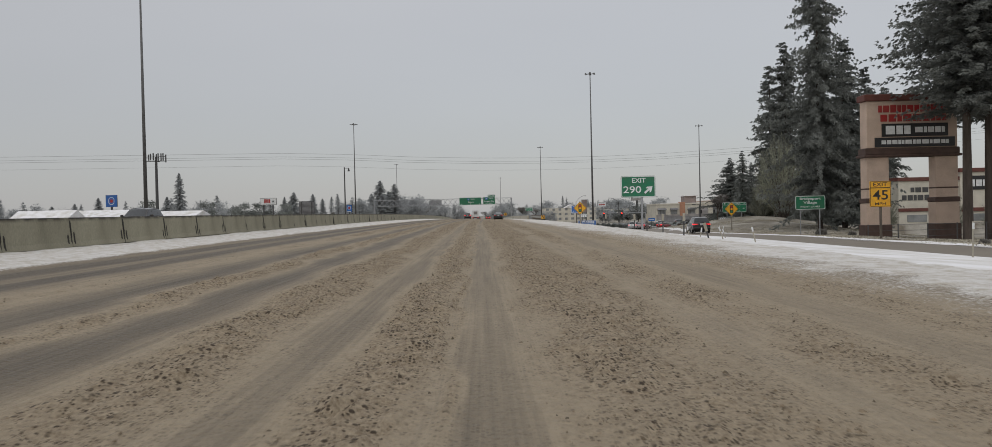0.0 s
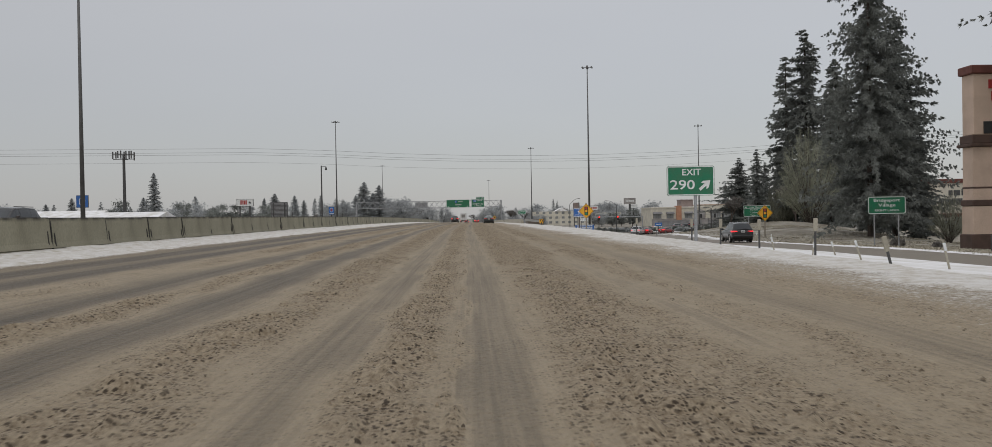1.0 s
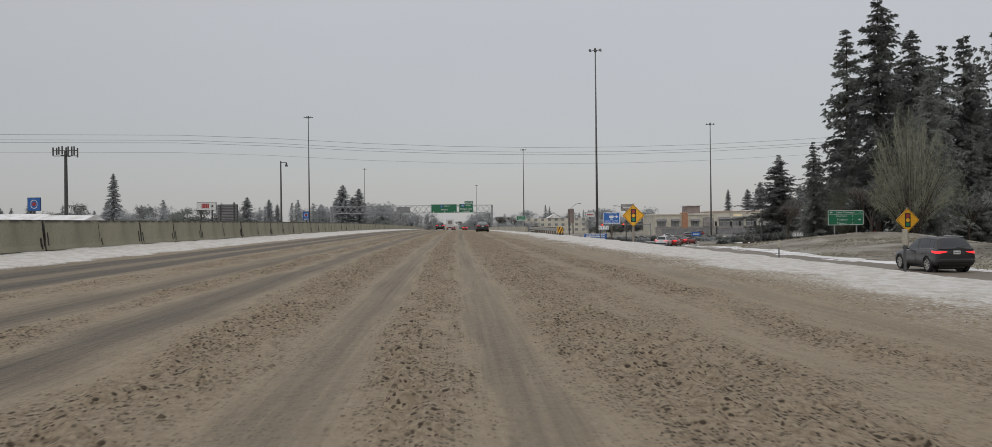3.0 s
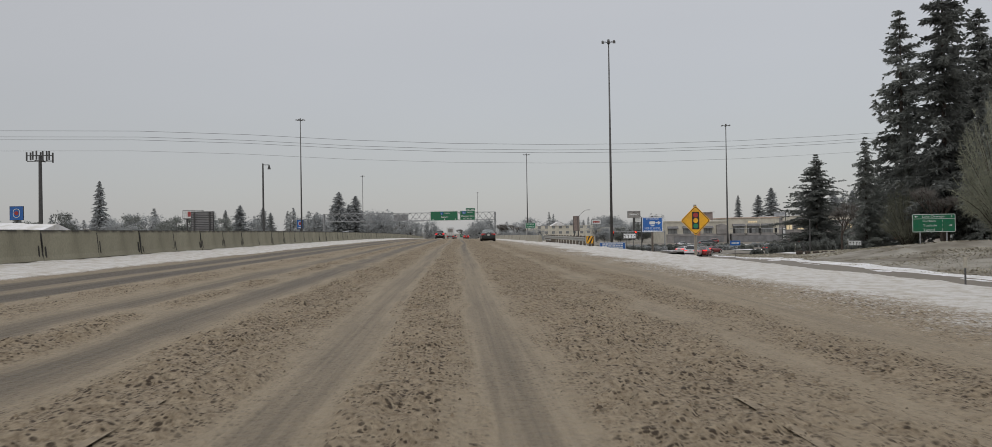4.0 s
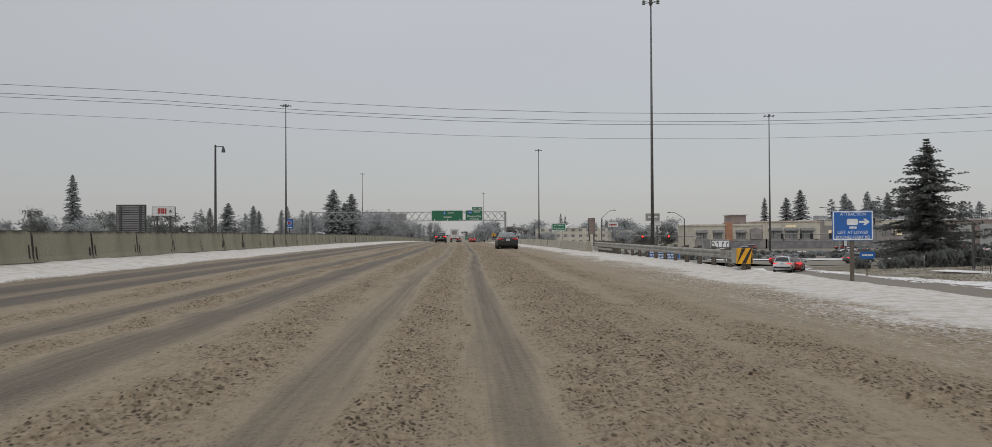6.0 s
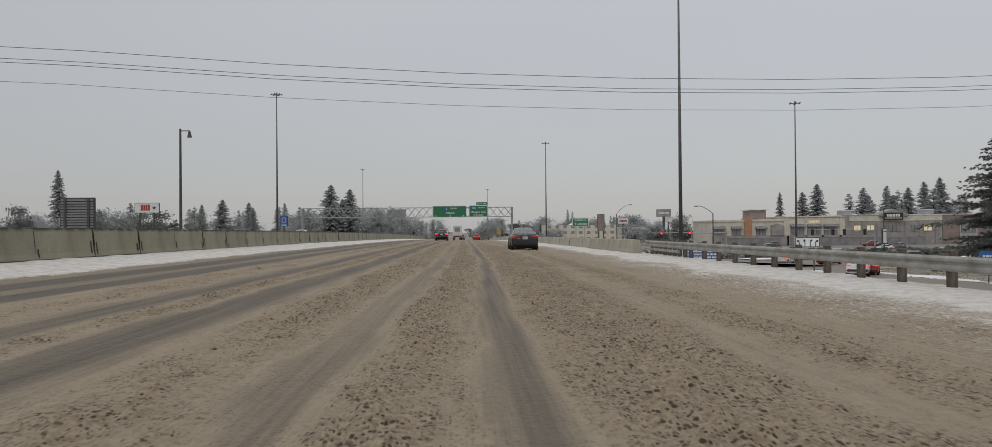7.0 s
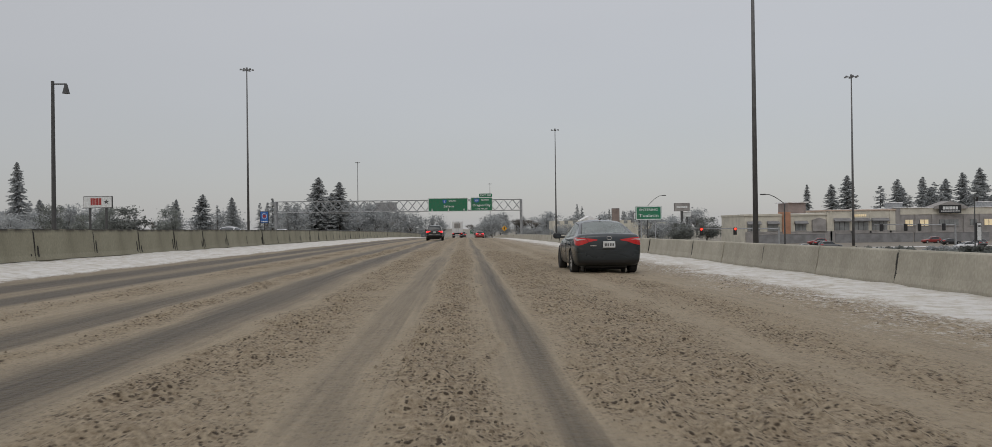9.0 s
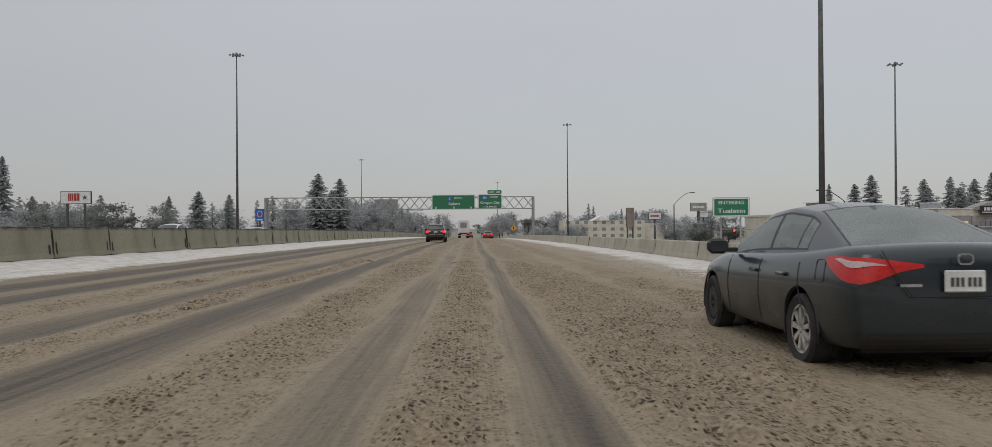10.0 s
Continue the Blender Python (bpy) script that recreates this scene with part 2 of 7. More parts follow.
# fir green lifted above its own tone, with haze worked into the colour
M_FIR = material("haze_lifted_fir_needles", (0.225, 0.238, 0.222), 0.85, 0, 0.4, 0.4, 0.2, 6, (0.125, 0.136, 0.126), random_amount=0.25)
# distant foliage paled to grey: haze put into the needle colour
M_HAZED = material("haze_pale_needles", (0.40, 0.415, 0.42), 0.9, 0, 0.1, 0.25, 0.0, 4, (0.35, 0.365, 0.37), random_amount=0.08)
M_TWIG = material("bare_twigs", (0.25, 0.235, 0.215), 0.95, 0, 0.3, 0.5, 0.2, 4, random_amount=0.25)
M_BRUSH = material("olive_winter_brush", (0.265, 0.272, 0.21), 0.95, 0, 0.3, 0.5, 0.2, 4, (0.185, 0.19, 0.145), random_amount=0.15)
for leafy in (M_FIR, M_HAZED, M_TWIG, M_BRUSH):
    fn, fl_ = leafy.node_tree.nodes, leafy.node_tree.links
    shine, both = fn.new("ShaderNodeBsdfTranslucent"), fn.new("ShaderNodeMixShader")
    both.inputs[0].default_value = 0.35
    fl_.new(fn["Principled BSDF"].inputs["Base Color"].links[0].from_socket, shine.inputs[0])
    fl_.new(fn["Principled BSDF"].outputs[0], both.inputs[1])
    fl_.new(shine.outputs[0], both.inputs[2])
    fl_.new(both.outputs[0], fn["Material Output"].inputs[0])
M_REDLAMP = material("red_lamp", (1.0, 0.03, 0.015), 0.3, 0, 0.0, 1, 0, emit=4.0)
M_TAIL = material("tail_lamp", (0.55, 0.02, 0.02), 0.15, 0, 0.1, 4, 0)
M_BRAKE = material("lit_brake_lamp", (0.9, 0.025, 0.03), 0.2, 0, 0.0, 1, 0, emit=1.2)


# ---- helpers of the build ----
class Shape:
    """Collects corners and faces of one mesh."""

    def __init__(self):
        self.v, self.f = [], []

    def add(self, verts, faces):
        k = len(self.v)
        self.v.extend(tuple(p) for p in verts)
        self.f.extend(tuple(i + k for i in q) for q in faces)
        return self

    def box(self, c, s, rz=0.0, chamfer=0.0):
        hx, hy, hz = s[0] / 2, s[1] / 2, s[2] / 2
        ca, sa = math.cos(rz), math.sin(rz)

        def place(x, y, z):
            return c[0] + x * ca - y * sa, c[1] + x * sa + y * ca, c[2] + z
        if not chamfer:
            pts = [place(x, y, z) for z in (-hz, hz) for x, y in ((-hx, -hy), (hx, -hy), (hx, hy), (-hx, hy))]
            return self.add(pts, [(3, 2, 1, 0), (4, 5, 6, 7), (0, 1, 5, 4), (1, 2, 6, 5), (2, 3, 7, 6), (3, 0, 4, 7)])
        b = min(chamfer, hx * 0.9, hy * 0.9, hz * 0.9)
        ring = [(-hx + b, -hy), (hx - b, -hy), (hx, -hy + b), (hx, hy - b), (hx - b, hy), (-hx + b, hy), (-hx, hy - b), (-hx, -hy + b)]
        fx, fy = (hx - b) / hx, (hy - b) / hy
        pts = [place(x * k, y * m, z) for z, k, m in ((-hz, fx, fy), (-hz + b, 1, 1), (hz - b, 1, 1), (hz, fx, fy)) for x, y in ring]
        faces = [tuple(range(7, -1, -1)), tuple(range(24, 32))]
        for r in range(3):
            faces += [(r * 8 + i, r * 8 + (i + 1) % 8, r * 8 + 8 + (i + 1) % 8, r * 8 + 8 + i) for i in range(8)]
        return self.add(pts, faces)

    def tube(self, p0, p1, r0, r1=None, n=8, caps=True):
        p0, p1 = Vector(p0), Vector(p1)
        r1 = r0 if r1 is None else r1
        q = (p1 - p0).to_track_quat("Z", "Y")
        pts = [p0 + q @ Vector((r0 * math.cos(2 * math.pi * i / n), r0 * math.sin(2 * math.pi * i / n), 0)) for i in range(n)]
        pts += [p1 + q @ Vector((r1 * math.cos(2 * math.pi * i / n), r1 * math.sin(2 * math.pi * i / n), 0)) for i in range(n)]
        faces = [(i, (i + 1) % n, n + (i + 1) % n, n + i) for i in range(n)]
        if caps:
            faces += [tuple(range(n - 1, -1, -1)), tuple(range(n, 2 * n))]
        return self.add(pts, faces)

    def prism(self, poly, axis, lo, hi):
        """A closed polygon pushed along an axis: 0 x, 1 y, 2 z."""
        def at(a, b, c):
            return ((c, a, b), (a, c, b), (a, b, c))[axis]
        n = len(poly)
        pts = [at(a, b, lo) for a, b in poly] + [at(a, b, hi) for a, b in poly]
        return self.add(pts, [tuple(range(n - 1, -1, -1)), tuple(range(n, 2 * n))] + [(i, (i + 1) % n, n + (i + 1) % n, n + i) for i in range(n)])

    def mesh(self, name, mat, smooth=False):
        me = bpy.data.meshes.new(name)
        me.from_pydata(self.v, [], self.f)
        bm = bmesh.new()
        bm.from_mesh(me)
        bmesh.ops.recalc_face_normals(bm, faces=bm.faces)
        bm.to_mesh(me)
        bm.free()
        me.materials.append(mat)
        if smooth:
            me.shade_smooth()
        return me


def empty(name, place, label, category, group="", kind="", rz=0.0):
    ob = new(name)
    ob.empty_display_size = 0.2
    ob.matrix_basis = pose(*place, 0, 0, rz)
    return tagged(ob, label, category, group, kind)


def part(name, shape, mat, parent, label="", place=None, smooth=False):
    me = shape.mesh(name, mat, smooth) if isinstance(shape, Shape) else shape
    ob = new(name, me)
    ob.parent = parent
    if place is not None:
        ob.matrix_basis = place
    return tagged(ob, label) if label else ob


def thing(name, shape, mat, label, category, place=(0, 0, 0), group="", kind="", smooth=False):
    ob = new(name, shape.mesh(name, mat, smooth) if isinstance(shape, Shape) else shape)
    ob.matrix_basis = pose(*place)
    return tagged(ob, label, category, group, kind)


def word_mesh(text, size):
    """One word of the built-in font as a mesh that starts at x = 0, and its width."""
    cu = bpy.data.curves.new("words", "FONT")
    cu.body, cu.size, cu.align_x, cu.align_y = text, size, "LEFT", "CENTER"
    cu.extrude, cu.offset, cu.resolution_u = 0.004, size * (0.012 if size > 0.3 else 0.002), 3
    ob = bpy.data.objects.new("words", cu)
    scene.collection.objects.link(ob)
    bpy.context.view_layer.update()
    me = bpy.data.meshes.new_from_object(ob.evaluated_get(bpy.context.evaluated_depsgraph_get()))
    bpy.data.objects.remove(ob)
    bpy.data.curves.remove(cu)
    lo, hi = min(v.co.x for v in me.vertices), max(v.co.x for v in me.vertices)
    me.transform(Matrix.Translation((-lo, 0, 0)))
    return me, hi - lo


def letters(text, size, mat, parent, x, z, y=-0.02, width=None, name="lettering"):
    """A line of words, upright and facing -y, centred on x and spread to the given width."""
    words = [word_mesh(w, size) for w in text.split()]
    total = sum(w for _, w in words) + 0.32 * size * (len(words) - 1)
    k = min(1.6, width / total) if width else 1.0
    left = x - total * k / 2
    for me, w in words:
        me.transform(Matrix.Diagonal((k, 1, 1, 1)))
        me.materials.clear()
        me.materials.append(mat)
        part(name, me, mat, parent, place=pose(left, y, z, 90, 0, 0))
        left += (w + 0.32 * size) * k


def smooth_step(a, b, x):
    t = np.clip((np.asarray(x, float) - a) / (b - a), 0, 1)
    return t * t * (3 - 2 * t)


# ---- ground heights ----
def crest(y):
    """The freeway's long profile, a gentle crest."""
    y = np.asarray(y, float)
    far = np.minimum(y, 420.0)
    return 0.12 - 2.4e-5 * (far - 95) ** 2 - 0.0156 * np.maximum(0, y - 420.0) * (y < 700) - 4.4 * (y >= 700)


def road_z(x, y):
    return crest(y) - 0.02 * (np.maximum(np.asarray(x, float), -12.5) - 0.5)


RAMP_Y = (-60.0, 0.0, 35.0, 58.0, 75.0, 95.0, 115.0, 132.0, 150.0, 170.0, 190.0, 205.0, 225.0, 260.0)
RAMP_X = (20.0, 20.2, 20.7, 21.4, 22.5, 24.0, 25.7, 27.4, 30.0, 33.6, 38.0, 43.0, 54.0, 82.0)
RAMP_Z = (-0.55, -0.65, -0.85, -1.0, -1.28, -1.62, -1.95, -2.22, -2.55, -2.95, -3.3, -3.55, -3.9, -4.2)


def ramp_x(y):
    return np.interp(y, RAMP_Y, RAMP_X)


def ramp_z(y):
    return np.interp(y, RAMP_Y, RAMP_Z)


def land_z(x, y):
    """Natural ground on both sides."""
    x, y = np.asarray(x, float), np.asarray(y, float)
    low = np.interp(y, RAMP_Y + (900.0, 2500.0), RAMP_Z + (-6.0, -10.0))
    side = np.where(y < 130, -0.05 * np.clip(x - ramp_x(y) - 4, 0, 30), 0.0)
    mound = 2.0 * np.exp(-((x - 44) / 11) ** 2 - ((y - 126) / 26) ** 2) + 1.0 * np.exp(-((x - 55) / 14) ** 2 - ((y - 165) / 20) ** 2)
    right = low + side + mound
    edge = road_z(10.6, y) - 0.05
    t = np.clip((x - 10.7) / (np.clip(ramp_x(y) - 2.5, 11.5, 34) - 10.7), 0, 1) ** 0.8
    right = edge * (1 - t) + right * t
    left = np.maximum(crest(y), -3.5) - 0.1 - 0.004 * np.clip(-x - 36, 0, 150)
    under = np.minimum(road_z(x, y), road_z(-36, y)) - 0.35
    return np.where(x > 10.6, right, np.where(x < -38, left, np.where(x > 9.5, road_z(x, y) - 0.12, under)))


def sheet(name, xs, ys, height, mat, smooth=True, lift=0.0):
    gx, gy = np.meshgrid(xs, ys)
    gz = height(gx, gy) + lift
    me = grid_mesh(name, gx, gy, gz, mat, smooth)
    return me


def grid_mesh(name, gx, gy, gz, mat, smooth=True):
    rows, cols = gx.shape
    co = np.stack((gx, gy, gz), -1).reshape(-1, 3).astype(np.float32)
    i = (np.arange(rows - 1)[:, None] * cols + np.arange(cols - 1)[None, :]).reshape(-1)
    quads = np.stack((i, i + 1, i + cols + 1, i + cols), -1).astype(np.int32)
    me = bpy.data.meshes.new(name)
    me.vertices.add(len(co))
    me.vertices.foreach_set("co", co.reshape(-1))
    me.loops.add(quads.size)
    me.loops.foreach_set("vertex_index", quads.reshape(-1))
    me.polygons.add(len(quads))
    me.polygons.foreach_set("loop_start", np.arange(0, quads.size, 4, dtype=np.int32))
    me.update(calc_edges=True)
    me.materials.append(mat)
    if smooth:
        me.shade_smooth()
    return me


def value_noise(x, y, seed):
    """Smooth lattice noise between 0 and 1."""
    x, y = np.asarray(x, float), np.asarray(y, float)
    ix, iy = np.floor(x).astype(np.int64), np.floor(y).astype(np.int64)
    fx, fy = x - ix, y - iy
    fx, fy = fx * fx * (3 - 2 * fx), fy * fy * (3 - 2 * fy)

    def h(a, b):
        k = (a * 374761393 + b * 668265263 + seed * 1442695041) & 0xFFFFFFFF
        k = ((k ^ (k >> 13)) * 1274126177) & 0xFFFFFFFF
        return ((k ^ (k >> 16)) & 0xFFFF) / 65535.0
    return (h(ix, iy) * (1 - fx) + h(ix + 1, iy) * fx) * (1 - fy) + (h(ix, iy + 1) * (1 - fx) + h(ix + 1, iy + 1) * fx) * fy


# ---- ground ----
def spread(lo, hi, fine_lo, fine_hi, fine, grow):
    out = list(np.arange(fine_lo, fine_hi + 1e-6, fine))
    step, v = fine, fine_hi
    while v < hi:
        step *= grow
        v += step
        out.append(min(v, hi))
    step, v = fine, fine_lo
    while v > lo:
        step *= grow
        v -= step
        out.insert(0, max(v, lo))
    return np.array(out)


ground = new("ground", sheet("ground", spread(-2500, 2500, -40, 110, 1.5, 1.12), spread(-400, 3500, -10, 260, 2.0, 1.12), land_z, M_FIELD))
tagged(ground, "snow-dusted dead grass and low ground beside the freeway", "ground", kind="structure")


# Track pattern across the lanes: centre of each bare wheel track and its half width.
TRACKS = ((-7.80, 0.47, 1.0), (-6.45, 0.37, 1.0), (-4.15, 0.28, 0.72), (-2.82, 0.36, 0.70), (-0.60, 0.30, 0.5), (-0.31, 0.05, 0.55), (0.80, 0.26, 0.35), (0.97, 0.20, 0.90), (3.25, 0.35, 0.12), (5.2, 0.4, 0.12))
RIDGES = ((-5.25, 0.6, 0.45), (-3.52, 0.36, 0.95), (-1.62, 0.62, 1.0), (0.10, 0.36, 0.95), (0.54, 0.05, 0.7), (1.95, 0.62, 1.0), (2.7, 0.5, 0.6), (4.0, 0.6, 0.6), (6.4, 0.8, 0.5))


def lane_cover(x, y):
    """How thick the slush lies, 0 bare to 1 ridge, and how white the edges are."""
    wander = 0.08 * np.sin(y / 19.0) + 0.05 * np.sin(y / 7.3 + 1.0)
    x = x - np.interp(y, (0, 30, 78, 112, 122, 142, 165, 260), (0.05, 0.05, -0.10, -0.11, -0.09, 0.12, 0.14, 0.10)) * smooth_step(-5.5, -1.0, x) * (1 - smooth_step(2.5, 6.0, x))
    x = x - np.interp(y, (0, 30, 60, 120, 260), (-0.52, -0.45, -0.28, 0.0, 0.05)) * (1 - smooth_step(-6.0, -2.5, x))
    bare = np.zeros_like(x)
    for i, (c, w, deep) in enumerate(TRACKS):
        off = x - c - wander * (0.5 + 0.1 * (i % 3)) + 0.12 * (value_noise(x * 0.2 + 3 * i, y * 0.35, 40 + i) - 0.5)
        wetter = np.interp(y, (0, 40, 62, 98, 118, 140), (0.62, 0.60, 0.42, 0.5, 0.95, 1.25)) if -5 < c < -2 else np.interp(y, (0, 60, 100, 118, 140), (0.25, 0.38, 0.62, 1.0, 1.1)) if 0.9 < c < 1.1 else np.interp(y, (0, 40, 70), (0.65, 0.7, 1.0)) if c > -2 else np.interp(y, (0, 40, 70), (0.8, 0.85, 1.0))
        bare = np.maximum(bare, np.minimum(1, deep * wetter) * np.exp(-(off / w) ** (8 if deep > 0.9 else 4)) * (0.96 * (0.9 + 0.2 * value_noise(x * 6 + i, y * 0.09, 3 + i)) if deep > 0.9 else 0.75 * (0.7 + 0.6 * value_noise(x * 6 + i, y * 0.09, 3 + i))))
    film = (0.36 + 0.18 * (value_noise(x * 1.3, y * 0.11, 21) - 0.5)) * np.interp(y, (0, 35, 75), (0.72, 0.80, 1.0)) * np.interp(x, (-9.5, -5.0, -4.3, -2.2, -0.9), (0.76, 0.64, 0.38, 0.37, 0.95))
    ridge = np.zeros_like(x)
    for c, w, high in RIDGES:
        ridge = np.maximum(ridge, high * np.exp(-np.abs((x - c - wander * 0.6 + 0.3 * (value_noise(x * 0.5 + c, y * 0.8, 81) - 0.5)) / w) ** 2))
    patch = 0.22 + 1.25 * value_noise(x * 1.6 + 7, y * 0.5, 5) * value_noise(x * 0.4, y * 0.07, 6) + 0.35 * value_noise(x * 4, y * 1.6, 61)
    slush = np.clip((film + ridge * patch) * (1 - bare), 0, 1)
    n = value_noise(x * 0.8, y * 0.5, 9) - 0.5 + 0.6 * (value_noise(x * 3, y * 2, 10) - 0.5)
    left = 1 - smooth_step(-9.1, -8.45, x + 0.3 * n)
    limit = np.interp(y, (-60, 0, 12, 35, 60, 75, 105, 122, 140, 160, 180, 260, 700), (9.0, 8.9, 8.7, 8.8, 8.0, 7.5, 7.4, 7.5, 7.65, 7.5, 7.6, 7.5, 7.8))
    right = 0.46 * smooth_step(-4.8, -0.3, x - limit + 0.8 * n) + 0.64 * smooth_step(-0.9, 1.0, x - limit + 1.4 * n)
    return slush, np.clip(left + right, 0, 1)


def road_surface(xs, ys, relief):
    gx, gy = np.meshgrid(xs, ys)
    slush, snow = lane_cover(gx, gy)
    gz = road_z(gx, gy) + 0.02 * slush
    if relief:
        big = value_noise(gx * 6.5, gy * 5.0, 31)
        small = value_noise(gx * 12, gy * 8.5, 32)
        lump = np.clip(big * 0.65 + small * 0.5 - 0.5, 0, 1)
        thick = smooth_step(0.42, 0.8, slush)
        gz = gz + (0.15 * lump * thick + 0.012 * small * np.minimum(1, slush * 2)) * (1 - snow)
        gz = gz + snow * (0.03 + 0.05 * value_noise(gx * 1.5, gy * 1.1, 33) + 0.02 * small)
    gz = gz + 0.05 * smooth_step(-11.0, -11.9, gx)
    me = grid_mesh("road", gx, gy, gz, M_ROAD)
    for key, val in (("slush", slush), ("snow", snow)):
        me.attributes.new(key, "FLOAT", "POINT").data.foreach_set("value", val.reshape(-1).astype(np.float32))
    return me


near_x = np.concatenate((np.arange(-12.3, -4.4, 0.16), np.arange(-4.4, 4.6, 0.07), np.arange(4.6, 10.66, 0.14)))
tagged(new("road", road_surface(near_x, np.arange(-6, 186, 0.13), True)), "freeway lanes under tan slush with wet wheel tracks", "road", kind="structure")
tagged(new("road_far", road_surface(np.arange(-12.3, 10.7, 0.2), np.concatenate((np.arange(185.8, 420, 0.8), np.arange(420, 700, 6))), True)), "freeway lanes ahead under tan slush", "road", kind="structure")
tagged(new("road_behind", road_surface(np.arange(-12.3, 10.7, 0.4), np.arange(-80, -5.8, 1.0), False)), "freeway lanes under tan slush", "road", kind="structure")
gy = np.arange(-80, 700, 4.0)
tagged(new("road_opposite", sheet("road_opposite", np.arange(-37, -12.9, 1.2), gy, lambda x, y: road_z(x, y) + 0.0 * x, M_ASPHALT)), "wet opposite carriageway behind the concrete barrier", "road", kind="structure")


def strip(name, centre, half, ys, mat, lift, label, category, rough_edge=0.0):
    """A band that follows the ground along y."""
    us = np.linspace(-1, 1, 9)
    gu, gyy = np.meshgrid(us, ys)
    mid, wide = centre(gyy), half(gyy)
    gx = mid + gu * wide + rough_edge * (value_noise(gyy * 0.35, gu * 3 + 5, 8) - 0.5) * np.abs(gu)
    me = grid_mesh(name, gx, gyy, land_z(gx, gyy) + lift, mat)
    return tagged(new(name, me), label, category, kind="structure")


ry = np.arange(-60, 262, 1.5)
strip("ramp", lambda y: ramp_x(y), lambda y: 2.2 + 0 * y, ry, M_ASPHALT, 0.05, "wet asphalt exit ramp curving down and away", "road")
strip("snow_verge", lambda y: (np.maximum(ramp_x(y) - 2.2, 11.2) + 10.2) / 2, lambda y: (np.maximum(ramp_x(y) - 2.2, 11.2) - 10.2) / 2, np.arange(-60, 200, 1.0), M_SNOW, 0.06, "white snow in the gore beside the exit ramp", "snow")
strip("snow_shoulder", lambda y: ramp_x(y) + 2.7, lambda y: 0.3 + 0.8 * value_noise(y * 0.12, y * 0, 4), ry, M_SNOW, 0.05, "ploughed snow along the far side of the ramp", "snow", 1.2)


def slush_clods(count, y0, y1):
    """Loose dark clods thrown up on the slush ridges: uncountable, so one mesh."""
    r = np.random.RandomState(42)
    x, y = r.uniform(-6.2, 10.4, count * 8), y0 + (y1 - y0) * r.rand(count * 8)
    slush, snow = lane_cover(x, y)
    clump = value_noise(x * 2.6, y * 1.8, 51) ** 2 * (0.4 + 1.2 * value_noise(x * 0.7, y * 0.25, 52))
    keep = (r.rand(len(x)) < smooth_step(0.30, 0.80, slush) * (0.05 + 2.3 * clump) * (1 - snow) + 0.16 * clump * snow * (x > 6))
    x, y = x[keep][:count], y[keep][:count]
    n = len(x)
    size = np.clip(np.exp(r.normal(-4.85, 0.40, n)), 0.004, 0.03) * (0.75 + 0.5 * value_noise(x * 2.0, y * 1.2, 53))
    z = road_z(x, y) + 0.02 + 0.12 * lane_cover(x, y)[0] * 0.25
    unit = np.array(((1, 0.1, -0.4), (0.1, 1, -0.4), (-1, -0.1, -0.4), (0, -1, -0.4), (0.1, 0.1, 0.75), (-0.5, -0.1, 0.7)), float)
    turn = r.uniform(0, 6.283, n)
    ca, sa = np.cos(turn)[:, None], np.sin(turn)[:, None]
    local = unit[None] * r.uniform(0.45, 1.35, (n, 6, 3)) * np.stack((r.uniform(0.7, 1.5, n), r.uniform(0.6, 1.1, n), r.uniform(0.5, 1.0, n)), -1)[:, None]
    spun = np.stack((local[..., 0] * ca - local[..., 1] * sa, local[..., 0] * sa + local[..., 1] * ca, local[..., 2]), -1)
    co = spun * size[:, None, None] + np.stack((x, y, z), -1)[:, None]
    tris = np.array(((0, 1, 4), (1, 2, 5), (1, 5, 4), (2, 3, 5), (3, 0, 4), (3, 4, 5)))
    faces = (tris[None] + 6 * np.arange(n)[:, None, None]).reshape(-1, 3).astype(np.int32)
    me = bpy.data.meshes.new("slush_clods")
    me.vertices.add(n * 6)
    me.vertices.foreach_set("co", co.reshape(-1).astype(np.float32))
    me.loops.add(faces.size)
    me.loops.foreach_set("vertex_index", faces.reshape(-1))
    me.polygons.add(len(faces))
    me.polygons.foreach_set("loop_start", np.arange(0, faces.size, 3, dtype=np.int32))
    me.update(calc_edges=True)
    me.materials.append(M_CLOD)
    return tagged(new("slush_clods", me), "loose brown clods of dirty slush on the lanes", "slush", kind="stuff")


def clod_material():
    """Lumps of dirty slush, each its own shade from tan to dark brown."""
    mat = material("dirty_slush_clod", (0.25, 0.196, 0.132), 0.9, 0, 0.3, 8.0, 0.3, 60, (0.13, 0.098, 0.062))
    n, l = mat.node_tree.nodes, mat.node_tree.links
    p = n["Principled BSDF"]
    was = p.inputs["Base Color"].links[0].from_socket
    geo, ramp, mix = n.new("ShaderNodeNewGeometry"), n.new("ShaderNodeMapRange"), n.new("ShaderNodeMix")
    ramp.inputs[1].default_value, ramp.inputs[2].default_value, ramp.inputs[3].default_value, ramp.inputs[4].default_value = 0.3, 1.0, 0.0, 0.9
    l.new(geo.outputs["Random Per Island"], ramp.inputs[0])
    mix.data_type = "RGBA"
    mix.inputs[7].default_value = (0.038, 0.026, 0.016, 1)
    l.new(ramp.outputs[0], mix.inputs[0])
    l.new(was, mix.inputs[6])
    l.new(mix.outputs[2], p.inputs["Base Color"])
    return mat


M_CLOD = clod_material()
slush_clods(125000, 0.0, 186.0)

